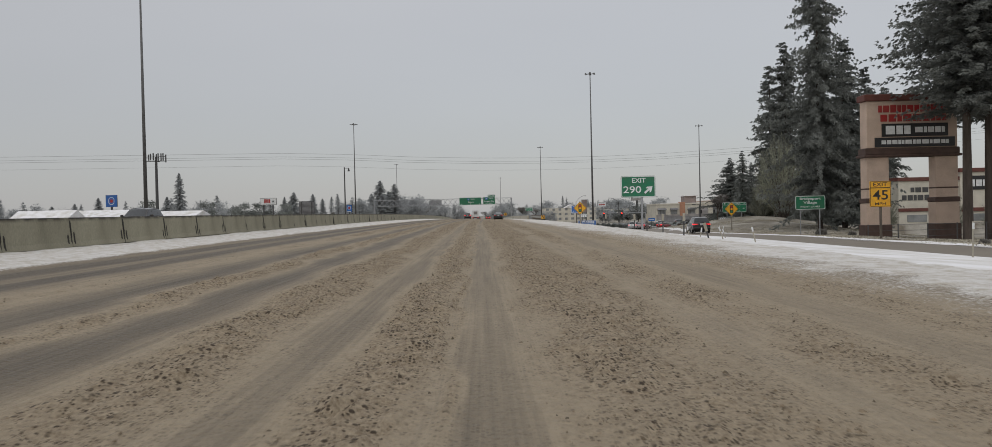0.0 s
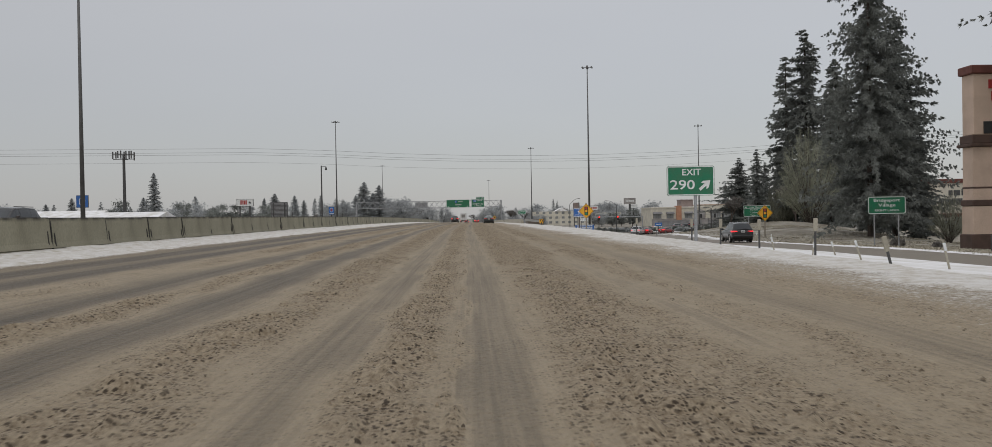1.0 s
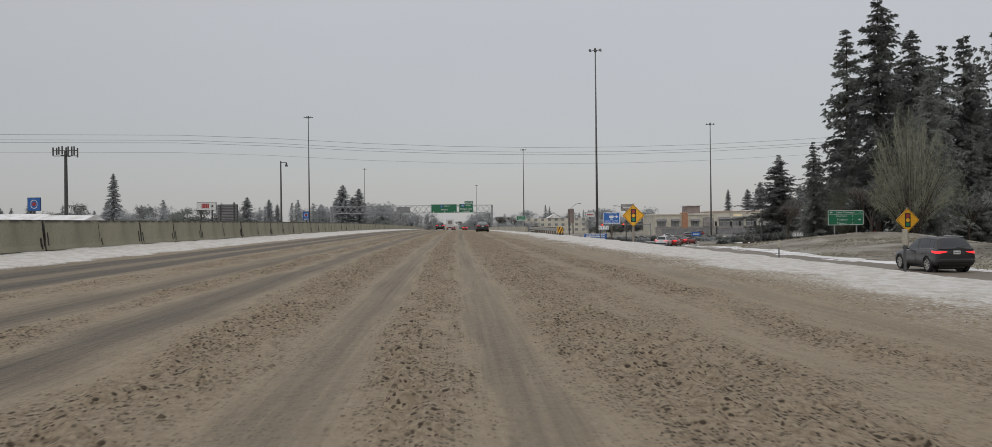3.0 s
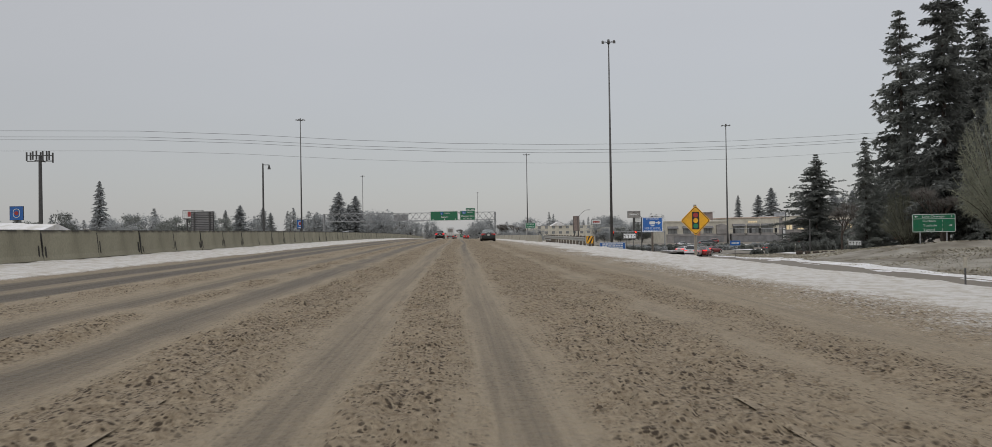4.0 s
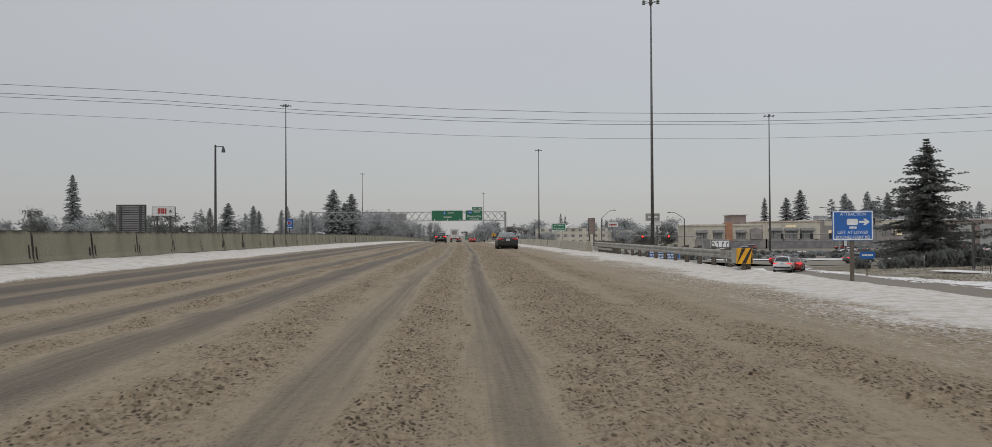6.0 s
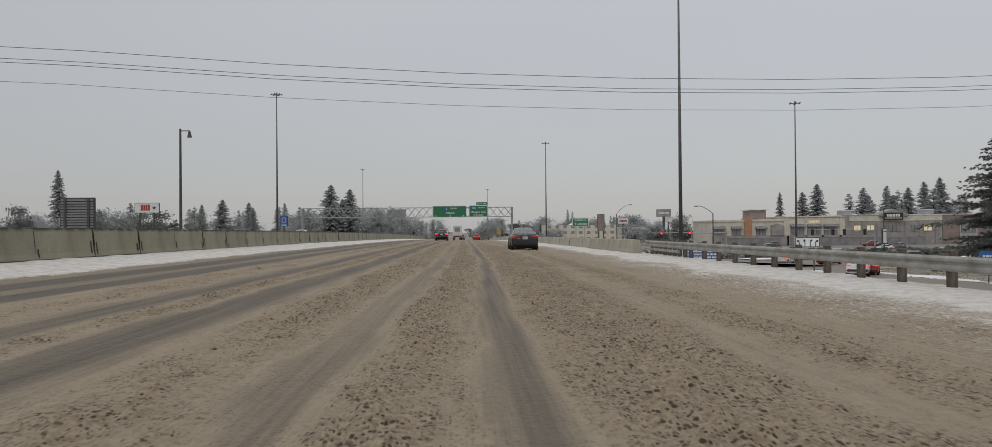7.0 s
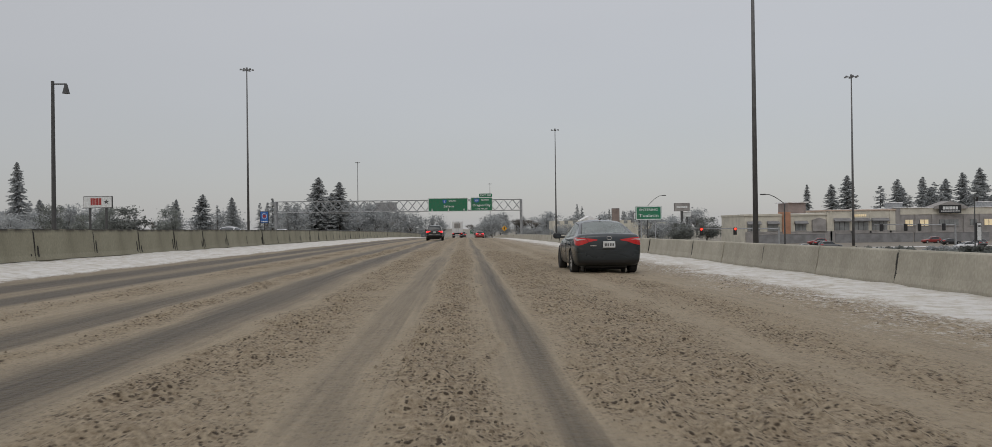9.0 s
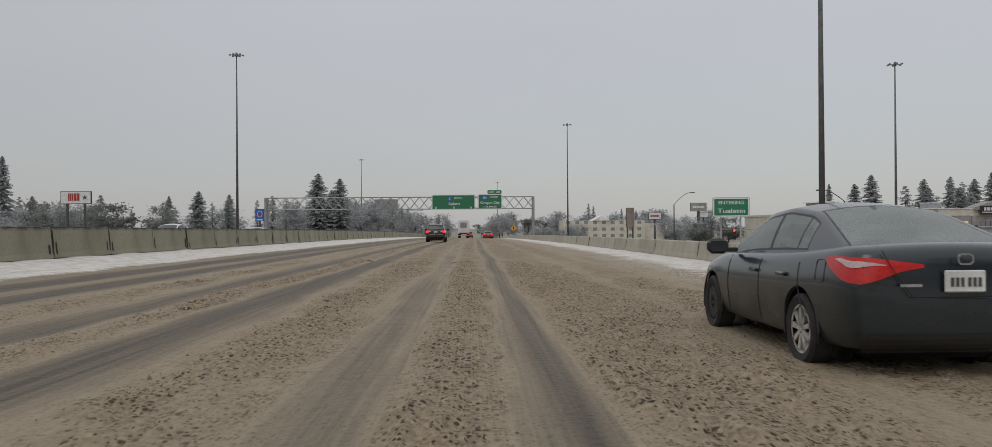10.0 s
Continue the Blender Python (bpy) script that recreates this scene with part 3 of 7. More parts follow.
# worn lane lines that show through the slush here and there
M_LINE = material("worn_lane_paint", (0.25, 0.203, 0.14), 0.85, 0, 0.35, 5.0, 0.2, 20, (0.20, 0.16, 0.11))
for lx in (-1.5, 2.14):
    for k in (-1, 0):
        ly = 77.2 + 12.19 * k
        ys = np.linspace(ly, ly + 3.05, 12)
        me = sheet("lane_line", np.linspace(lx - 0.032, lx + 0.032, 3), ys, road_z, M_LINE, lift=0.04)
        tagged(new("trim_lane_line", me), "worn lane line half buried in slush", "lane line", kind="structure")


def bank_grass(count):
    """Dead grass on the bank beyond the ramp: uncountable, so one mesh."""
    r = np.random.RandomState(8)
    x, y = r.uniform(23.0, 62.0, count * 2), r.uniform(20.0, 205.0, count * 2)
    ok = (x > ramp_x(y) + 2.6) & (value_noise(x * 0.3, y * 0.3, 71) > 0.25)
    x, y = x[ok][:count], y[ok][:count]
    n = len(x)
    h = r.uniform(0.04, 0.13, n) * (0.5 + value_noise(x * 0.2, y * 0.2, 72))
    base = np.stack((x, y, land_z(x, y) - 0.03), -1)
    side = r.normal(size=(n, 3)) * (0.045, 0.045, 0)
    tip = base + np.stack((r.normal(size=n) * 0.15, r.normal(size=n) * 0.15, h), -1)
    co = np.stack((base - side, base + side, tip), 1).reshape(-1, 3)
    me = bpy.data.meshes.new("bank_grass")
    me.vertices.add(3 * n)
    me.vertices.foreach_set("co", co.reshape(-1).astype(np.float32))
    me.loops.add(3 * n)
    me.loops.foreach_set("vertex_index", np.arange(3 * n, dtype=np.int32))
    me.polygons.add(n)
    me.polygons.foreach_set("loop_start", np.arange(0, 3 * n, 3, dtype=np.int32))
    me.update(calc_edges=True)
    me.materials.append(M_BANK)
    return tagged(new("bank_grass", me), "dead tan grass on the bank beyond the ramp", "grass", kind="stuff")


bank_grass(130000)


# ---- concrete barriers and guardrail ----
def gz(x, y):
    return float(land_z(x, y))


def rz(x, y):
    return float(road_z(x, y))


SEG = 3.92


def face_x(z, high):
    """Half thickness of the barrier at height z."""
    return float(np.interp(z, (0.13, 0.30, high - 0.03, high), (0.255, 0.205, 0.13, 0.105)))


def barrier_piece(high, mat, foot=True):
    """One precast segment with a drained foot, its long side along y, base at z = 0."""
    half = ([(0.20, 0.0), (0.20, 0.12)] if foot else [(0.26, -0.1)]) + [(face_x(z, high), z) for z in (0.13, 0.30, high - 0.03, high)]
    poly = half + [(-x, z) for x, z in reversed(half)]
    s = Shape().prism(poly, 1, 0.018, SEG - 0.018)
    return s.mesh("barrier_segment", mat)


def slot_piece(high, seed, plain=False):
    """Dark gap and rust-stained slots at a joint."""
    s = Shape()
    r = random.Random(seed)
    marks = [(0.0, 0.05, high - 0.01, 0.040), (0.02, 0.40, high - 0.02, 0.052)]
    for y in () if plain else (-0.21, 0.20, 0.11)[:r.choice((2, 2, 3))]:
        z0 = r.uniform(0.17, 0.28)
        marks.append((y, z0, z0 + r.uniform(0.26, 0.46), r.uniform(0.036, 0.060)))
    for side in (-1, 1):
        for y, z0, z1, w in marks:
            zs = np.linspace(z0, z1, 5)
            ws = w * np.array((0.55, 1.0, 0.9, 1.0, 0.6))
            p, f = [], []
            for z, k in zip(zs, ws):
                x = face_x(z, high)
                p += [(side * (x - 0.03), y - k, z), (side * (x + 0.004), y - k, z), (side * (x + 0.004), y + k, z), (side * (x - 0.03), y + k, z)]
            for n in range(4):
                f += [(4 * n + q, 4 * n + (q + 1) % 4, 4 * n + 4 + (q + 1) % 4, 4 * n + 4 + q) for q in range(4)]
            s.add(p, f + [(0, 1, 2, 3), (16, 17, 18, 19)])
    y = 0.03
    while not plain and y < SEG - 0.3:
        # black mould along the crown, broken here and there
        y_end = min(SEG - 0.03, y + r.uniform(0.4, 1.5))
        drop = r.uniform(0.018, 0.05)
        for side in (-1, 1):
            xa, xb = face_x(high - drop, high) + 0.004, face_x(high - 0.004, high) + 0.004
            p = [(side * xa, y, high - drop), (side * xa, y_end, high - drop * r.uniform(0.6, 1.0)), (side * xb, y_end, high - 0.003), (side * xb, y, high - 0.003)]
            s.add(p + [(q[0] - side * 0.02, q[1], q[2]) for q in p], [(0, 1, 2, 3), (7, 6, 5, 4), (0, 4, 5, 1), (1, 5, 6, 2), (2, 6, 7, 3), (3, 7, 4, 0)])
        y = y_end + r.uniform(0.0, 0.25)
    return s.mesh("joint_slots", M_STAIN)


def concrete_barrier(name, x, y0, count, high, label, base, slots=True):
    top = empty(name, (x, y0, 0), label, "barrier", kind="structure")
    seg, slot = barrier_piece(high, M_MEDIAN if slots else M_CONC, slots), [slot_piece(high, k, not slots) for k in range(5)]
    rnd = random.Random(11)
    for i in range(count):
        y = y0 + i * SEG
        z = base(x, y)
        slope = math.degrees(math.atan2(base(x, y + SEG) - z, SEG))
        m = pose(rnd.uniform(-0.012, 0.012), i * SEG, z + rnd.uniform(-0.008, 0.008), slope, 0, rnd.uniform(-0.15, 0.15))
        part("barrier_segment", seg, M_CONC, top, place=m)
        if slots or i % 2:
            part("joint_slots", slot[(i * 7) % 5], M_STAIN, top, place=m)
    return top


concrete_barrier("barrier_median", -12.35, -9.53, 98, 1.07, "weathered grey concrete median barrier in precast segments", rz)
concrete_barrier("barrier_bridge", 9.70, 155.1, 66, 0.80, "pale concrete bridge parapet along the snowy shoulder", rz, False)


def guardrail():
    top = empty("guardrail", (10.1, 122.5, rz(10.1, 122.5)), "weathered steel guardrail on timber posts beside the snow", "guardrail")
    length = 32.4
    wave = [(0.0, 0.40), (-0.055, 0.45), (-0.055, 0.50), (-0.005, 0.545), (-0.005, 0.57), (-0.055, 0.615), (-0.055, 0.66), (0.0, 0.71)]
    poly = wave + [(x + 0.012, z) for x, z in reversed(wave)]
    part("rail_beam", Shape().prism(poly, 1, 2.8, length), M_RAIL, top)
    plate = part("end_plate", Shape().prism([(-0.062, 0.40), (-0.062, 0.71), (-0.045, 0.71), (-0.045, 0.40)], 1, 1.6, 3.0), M_RAIL, top)
    for y, z, h in ((1.80, 0.55, 0.14), (1.95, 0.60, 0.05), (1.95, 0.50, 0.05), (2.55, 0.55, 0.06)):
        part("plate_slot", Shape().box((-0.064, y, z), (0.012, 0.07, h), 0, 0.004), M_BLACK, plate)
    for y in (2.85, 2.95):
        for z in (0.45, 0.53, 0.60, 0.67):
            part("bolt_head", Shape().tube((-0.075, y, z), (-0.055, y, z), 0.016, n=6), M_RAIL, plate)
    head = Shape()
    for y, x0, x1, z0, z1 in ((1.75, -0.08, 0.06, 0.40, 0.71), (1.45, -0.12, 0.12, 0.36, 0.75), (1.12, -0.27, 0.29, 0.28, 0.80), (0.62, -0.27, 0.29, 0.28, 0.80)):
        head.v.extend(((x0, y, z0), (x1, y, z0), (x1, y, z1), (x0, y, z1)))
    for k in range(3):
        head.f.extend((4 * k + q, 4 * k + (q + 1) % 4, 4 * k + 4 + (q + 1) % 4, 4 * k + 4 + q) for q in range(4))
    head.f.extend(((3, 2, 1, 0), (12, 13, 14, 15)))
    part("impact_head", head, M_RAIL, top, "flared grey steel impact head")
    part("anchor_cable", Shape().tube((0.05, 1.0, 0.08), (0.0, 3.1, 0.40), 0.014, n=5), M_RAIL, top)
    part("rub_rail", Shape().prism([(-0.02, 0.20), (-0.05, 0.23), (-0.05, 0.30), (-0.02, 0.33), (0.0, 0.33), (0.0, 0.20)], 1, length - 7, length), M_RAIL, top)
    post = Shape().box((0.27, 0, 0.05), (0.15, 0.2, 1.5), 0, 0.015).mesh("post", M_WOOD)
    block = Shape().box((0.1, 0, 0.56), (0.17, 0.15, 0.36), 0, 0.015).mesh("block", M_WOOD)
    ys = [1.0 + 1.95 * i for i in range(12)] + [24.5 + 0.95 * i for i in range(9)]
    for y in ys:
        p = part("post", post, M_WOOD, top, place=pose(0, y, 0.012 * math.sin(y * 3)))
        part("block", block, M_WOOD, p)


guardrail()


# ---- signs ----
def rounded_rect(w, h, r, n=4):
    pts = []
    for cx, cz, a in ((w / 2 - r, h / 2 - r, 0), (-w / 2 + r, h / 2 - r, 90), (-w / 2 + r, -h / 2 + r, 180), (w / 2 - r, -h / 2 + r, 270)):
        pts += [(cx + r * math.cos(radians(a + 90 * i / n)), cz + r * math.sin(radians(a + 90 * i / n))) for i in range(n + 1)]
    return pts


def ring(w, h, r, band, y0, y1):
    """A rounded frame of the given band width, in the x-z plane."""
    a, b = rounded_rect(w, h, r), rounded_rect(w - 2 * band, h - 2 * band, max(0.01, r - band))
    n = len(a)
    pts = [(x, y0, z) for x, z in a] + [(x, y0, z) for x, z in b] + [(x, y1, z) for x, z in a] + [(x, y1, z) for x, z in b]
    faces = []
    for i in range(n):
        j = (i + 1) % n
        faces += [(i, j, n + j, n + i), (2 * n + i, 3 * n + i, 3 * n + j, 2 * n + j), (i, 2 * n + i, 2 * n + j, j), (n + i, n + j, 3 * n + j, 3 * n + i)]
    return Shape().add(pts, faces)


def sign(name, x, y, zc, w, h, mat, label, border=None, posts=(0.0,), post_mat=M_POLE, post_r=0.06, category="road sign", ground_z=None, over=0.0, radius=0.12, timber=False):
    """A flat road sign on posts, facing the traffic. Returns the panel, to which lettering is added."""
    base = (gz(x, y) if ground_z is None else ground_z)
    top = empty(name, (x, y, base), label, category)
    zc = zc - base
    panel = part("panel", Shape().prism(rounded_rect(w, h, radius), 1, -0.02, 0.02), mat, top, place=pose(0, 0, zc))
    if border:
        part("border", ring(w - 0.03, h - 0.03, radius, 0.05, -0.026, -0.021), border, panel)
    for px_ in posts:
        if timber:
            part("post", Shape().box((px_, 0.09, (zc + h / 2 + over) / 2 - 0.2), (0.14, 0.11, zc + h / 2 + over + 0.4), 0, 0.012), post_mat, top)
        else:
            part("post", Shape().tube((px_, 0.08, -0.4), (px_, 0.08, zc + h * 0.45 + over), post_r, n=10), post_mat, top)
    return panel


def arrow(parent, x, z, size, mat, turn=0.0, y=-0.028):
    """A plain straight arrow that points to +x, turned in the sign's plane."""
    s = size
    poly = [(-0.5 * s, -0.10 * s), (0.05 * s, -0.10 * s), (-0.12 * s, -0.30 * s), (0.10 * s, -0.30 * s), (0.5 * s, 0.0), (0.10 * s, 0.30 * s), (-0.12 * s, 0.30 * s), (0.05 * s, 0.10 * s), (-0.5 * s, 0.10 * s)]
    return part("arrow", Shape().prism(poly, 1, -0.004, 0.004), mat, parent, place=pose(x, y, z, 0, -turn, 0))


def bars(parent, x, z, w, h, mat, count, y=-0.03, seed=1, name="word_bar"):
    """Unreadable writing or a trade name: plain blocks in a row."""
    rnd = random.Random(seed)
    left = x - w / 2
    cells = [rnd.choice((0.6, 0.9, 1.0, 1.1, 1.4)) for _ in range(count)]
    scale = w / sum(cells)
    for c in cells:
        k = c * scale * 0.84
        part(name, Shape().box((left + c * scale / 2, y, z), (k, 0.012, h * rnd.uniform(0.9, 1.0)), 0, min(0.006, h * 0.2)), mat, parent)
        left += c * scale


# exit gore sign
p = sign("exit_sign", 11.93, 56.9, 2.80, 2.42, 1.5, M_GREEN, "green exit number sign with white border and arrow", M_WHITE, (0.25,), M_STEEL, 0.085, ground_z=-0.45)
letters("EXIT", 0.46, M_WHITE, p, 0.05, 0.42, width=0.95)
letters("290", 0.66, M_WHITE, p, -0.42, -0.22, width=1.25)
arrow(p, 0.72, -0.22, 0.72, M_WHITE, 40)

# exit speed sign
p = sign("exit_speed_sign", 26.6, 52.0, 1.85, 1.36, 1.66, M_YELLOW, "yellow exit advisory speed sign on a timber post", None, (0.05,), M_WOOD, timber=True, radius=0.06, over=-0.2)
part("border", ring(1.32, 1.2, 0.05, 0.03, -0.026, -0.021), M_BLACK, p, place=pose(0, 0, -0.2))
part("divider", ring(1.32, 0.42, 0.05, 0.03, -0.026, -0.021), M_BLACK, p, place=pose(0, 0, 0.6))
letters("EXIT", 0.36, M_BLACK, p, 0, 0.6, width=0.9)
letters("45", 0.86, M_BLACK, p, 0, -0.1, width=1.0)
letters("MPH", 0.26, M_BLACK, p, 0, -0.64, width=0.7)

# destination signs
p = sign("village_sign", 31.3, 75.2, 1.5, 2.8, 1.28, M_GREEN, "green destination sign with white words beside the ramp", M_WHITE, (-0.9, 0.9), M_STEEL, 0.05)
for text, zz, size in (("Bridgeport", 0.36, 0.31), ("Village", 0.0, 0.31), ("RIGHT LANES", -0.38, 0.21)):
    letters(text, size, M_WHITE, p, 0, zz, width={"Bridgeport": 1.95, "Village": 1.3, "RIGHT LANES": 1.8}[text])
p = sign("distance_sign", 42.1, 133.5, 1.3, 3.9, 1.6, M_GREEN, "green distance sign with four town lines on the bank", M_WHITE, (-1.2, 1.2), M_STEEL, 0.06)
for i, (text, wide, far) in enumerate((("Lake Oswego", 2.0, "6"), ("Durham", 1.15, "1"), ("Tualatin", 1.25, "1"), ("Tigard", 1.05, "3"))):
    zz = 0.57 - 0.39 * i
    letters(text, 0.27, M_WHITE, p, -0.05 if i == 0 else -1.0 + wide / 2, zz, width=wide)
    letters(far, 0.27, M_WHITE, p, 1.6 if i == 0 else 0.75, zz)
part("divider", Shape().box((0, -0.024, 0.375), (3.8, 0.004, 0.035)), M_WHITE, p)
arrow(p, -1.6, 0.57, 0.30, M_WHITE, 180)
arrow(p, 1.5, -0.21, 0.30, M_WHITE, 0)


def signal_diamond(x, y, zc, post_mat, ground_z, timber, size):
    top = empty("signal_ahead_sign", (x, y, ground_z), "yellow diamond signal-ahead sign on a post", "road sign", "signal ahead signs")
    k, zc = size / 2, zc - ground_z
    dia = [(0, -k), (k, 0), (0, k), (-k, 0)]

    def cut(q, c):
        out = []
        for i, (a, b) in enumerate(q):
            for o in (q[i - 1], q[(i + 1) % 4]):
                out.append((a + (o[0] - a) * c, b + (o[1] - b) * c))
        return out
    panel = part("panel", Shape().prism(cut(dia, 0.06), 1, -0.02, 0.02), M_YELLOW, top, place=pose(0, 0, zc))
    a, b = cut([(u * 0.94, v * 0.94) for u, v in dia], 0.06), cut([(u * 0.90, v * 0.90) for u, v in dia], 0.06)
    part("border", Shape().add([(u, -0.024, v) for u, v in a] + [(u, -0.024, v) for u, v in b], [(i, (i + 1) % 8, 8 + (i + 1) % 8, 8 + i) for i in range(8)]), M_BLACK, panel)
    part("signal_symbol", Shape().prism(rounded_rect(k * 0.48, k * 1.16, 0.03), 1, -0.03, -0.021), M_BLACK, panel)
    for name, zz, mat in (("red_disc", 0.36, M_RED), ("amber_disc", 0.0, M_YELLOW), ("green_disc", -0.36, M_SIGGREEN)):
        part(name, Shape().tube((0, -0.036, zz * k), (0, -0.03, zz * k), k * 0.165, n=20), mat, panel)
    if timber:
        part("post", Shape().box((0, 0.08, (zc + k + 0.05) / 2 - 0.2), (0.15, 0.11, zc + k + 0.45), 0, 0.012), post_mat, top)
    else:
        part("post", Shape().tube((0, 0.08, -0.4), (0, 0.08, zc + k * 0.8), 0.06), post_mat, top)
    return top


M_SIGGREEN = paint("disc_green", (0.01, 0.20, 0.09), 0.4, 0.05)
M_TIMBER = material("pale_timber", (0.27, 0.24, 0.20), 0.9, 0, 0.3, 3, 0.4, 14, stretch=(4, 4, 0.6))
signal_diamond(14.13, 110.0, 1.62, M_TIMBER, -0.75, True, 1.74)
signal_diamond(33.0, 105.0, 1.03, M_TIMBER, gz(33.0, 105.0), True, 1.74)

# attraction sign
p = sign("attraction_sign", 15.55, 126.5, 1.5, 1.62, 1.16, M_BLUE, "blue attraction sign with white words and arrow", M_WHITE, (0.0,), M_WOOD, timber=True, radius=0.05, over=0.08, ground_z=-1.1)
letters("ATTRACTION", 0.17, M_WHITE, p, 0, 0.44, width=1.0)
arrow(p, 0.45, 0.14, 0.42, M_WHITE, 0)
part("emblem", Shape().prism(rounded_rect(0.44, 0.24, 0.06), 1, -0.03, -0.021), M_WHITE, p, place=pose(-0.02, 0, 0.14))
bars(p, 0, -0.08, 0.3, 0.09, M_WHITE, 4)
letters("LEFT AT LOWER", 0.17, M_WHITE, p, 0, -0.27, width=1.2)
letters("BOONES FERRY RD", 0.17, M_WHITE, p, 0, -0.46, width=1.35)

# hazard marker on the rail's impact head
p = sign("hazard_marker", 10.11, 123.09, 0.50 + rz(10.1, 122.5) + 0.04, 0.56, 0.54, M_YELLOW, "yellow and black striped hazard marker on the guardrail end", None, (0.0,), M_WOOD, timber=True, radius=0.02, ground_z=-0.15, over=-0.1)
for c in (-0.62, -0.32, -0.02, 0.28):
    poly = [(max(-0.27, min(0.27, u)), v) for u, v in ((c + 0.22, 0.26), (c + 0.36, 0.26), (c + 0.06, -0.26), (c - 0.08, -0.26))]
    part("stripe", Shape().prism(poly, 1, -0.027, -0.021), M_BLACK, p)


def lane_sign(x, y, zc, w):
    top = sign("lane_use_sign", x, y, zc, w, w * 0.42, M_WHITE, "white lane-use sign with four black arrows", M_BLACK, (-w * 0.28, w * 0.28) if w > 1.4 else (0.0,), M_POLE, 0.04, radius=0.04)
    for i, bend in enumerate((60, 20, -35, -60)):
        u = w * (-0.32 + 0.215 * i)
        part("arrow_stem", Shape().box((u, -0.028, -w * 0.085), (w * 0.028, 0.006, w * 0.14)), M_BLACK, top)
        arrow(top, u - math.sin(radians(bend)) * w * 0.055, w * 0.025 + math.cos(radians(bend)) * w * 0.03, w * 0.15, M_BLACK, 90 + bend)
    return top


lane_sign(20.6, 159.0, 0.36, 1.5)
lane_sign(47.6, 159.2, -0.9, 1.55)

# low blue guide panel down by the junction
p = sign("guide_panel", 26.8, 202.5, -1.65, 4.4, 1.2, M_BLUE, "low blue guide panel with white writing", M_WHITE, (-1.5, 1.5), M_STEEL, 0.07)
for k_, (zz, cnt) in enumerate(((0.34, 7), (0.0, 9), (-0.34, 8))):
    bars(p, 0, zz, 3.6, 0.2, M_WHITE, cnt, seed=k_)

# city sign
p = sign("city_sign", 12.13, 194.4, 1.98, 1.68, 0.88, M_GREEN, "green city limit sign with white words behind the parapet", M_WHITE, (-0.45, 0.45), M_STEEL, 0.04, radius=0.06, ground_z=-0.6)
letters("ENTERING", 0.21, M_WHITE, p, 0, 0.2, width=1.15)
letters("Tualatin", 0.28, M_WHITE, p, 0, -0.17, width=1.25)

# small diamond and far green signs beyond the gantry
far = empty("curve_warning_sign", (12.4, 400.0, rz(10, 400)), "small yellow diamond warning sign", "road sign")
part("panel", Shape().prism([(0, -0.86), (0.86, 0), (0, 0.86), (-0.86, 0)], 1, -0.02, 0.02), M_YELLOW, far, place=pose(0, 0, 3.0))
part("symbol", Shape().box((0, -0.03, 3.0), (0.35, 0.01, 0.7)), M_BLACK, far)
part("post", Shape().tube((0, 0.08, -0.3), (0, 0.08, 3.6), 0.06), M_STEEL, far)
p = sign("far_guide_sign", 7.0, 900.0, -3.0, 5.8, 3.6, M_GREEN, "distant green guide sign beyond the gantry", M_WHITE, (-2.0, 2.0), M_STEEL, 0.15, ground_z=-6.8)
bars(p, 0, 0.5, 4.2, 0.6, M_WHITE, 5)


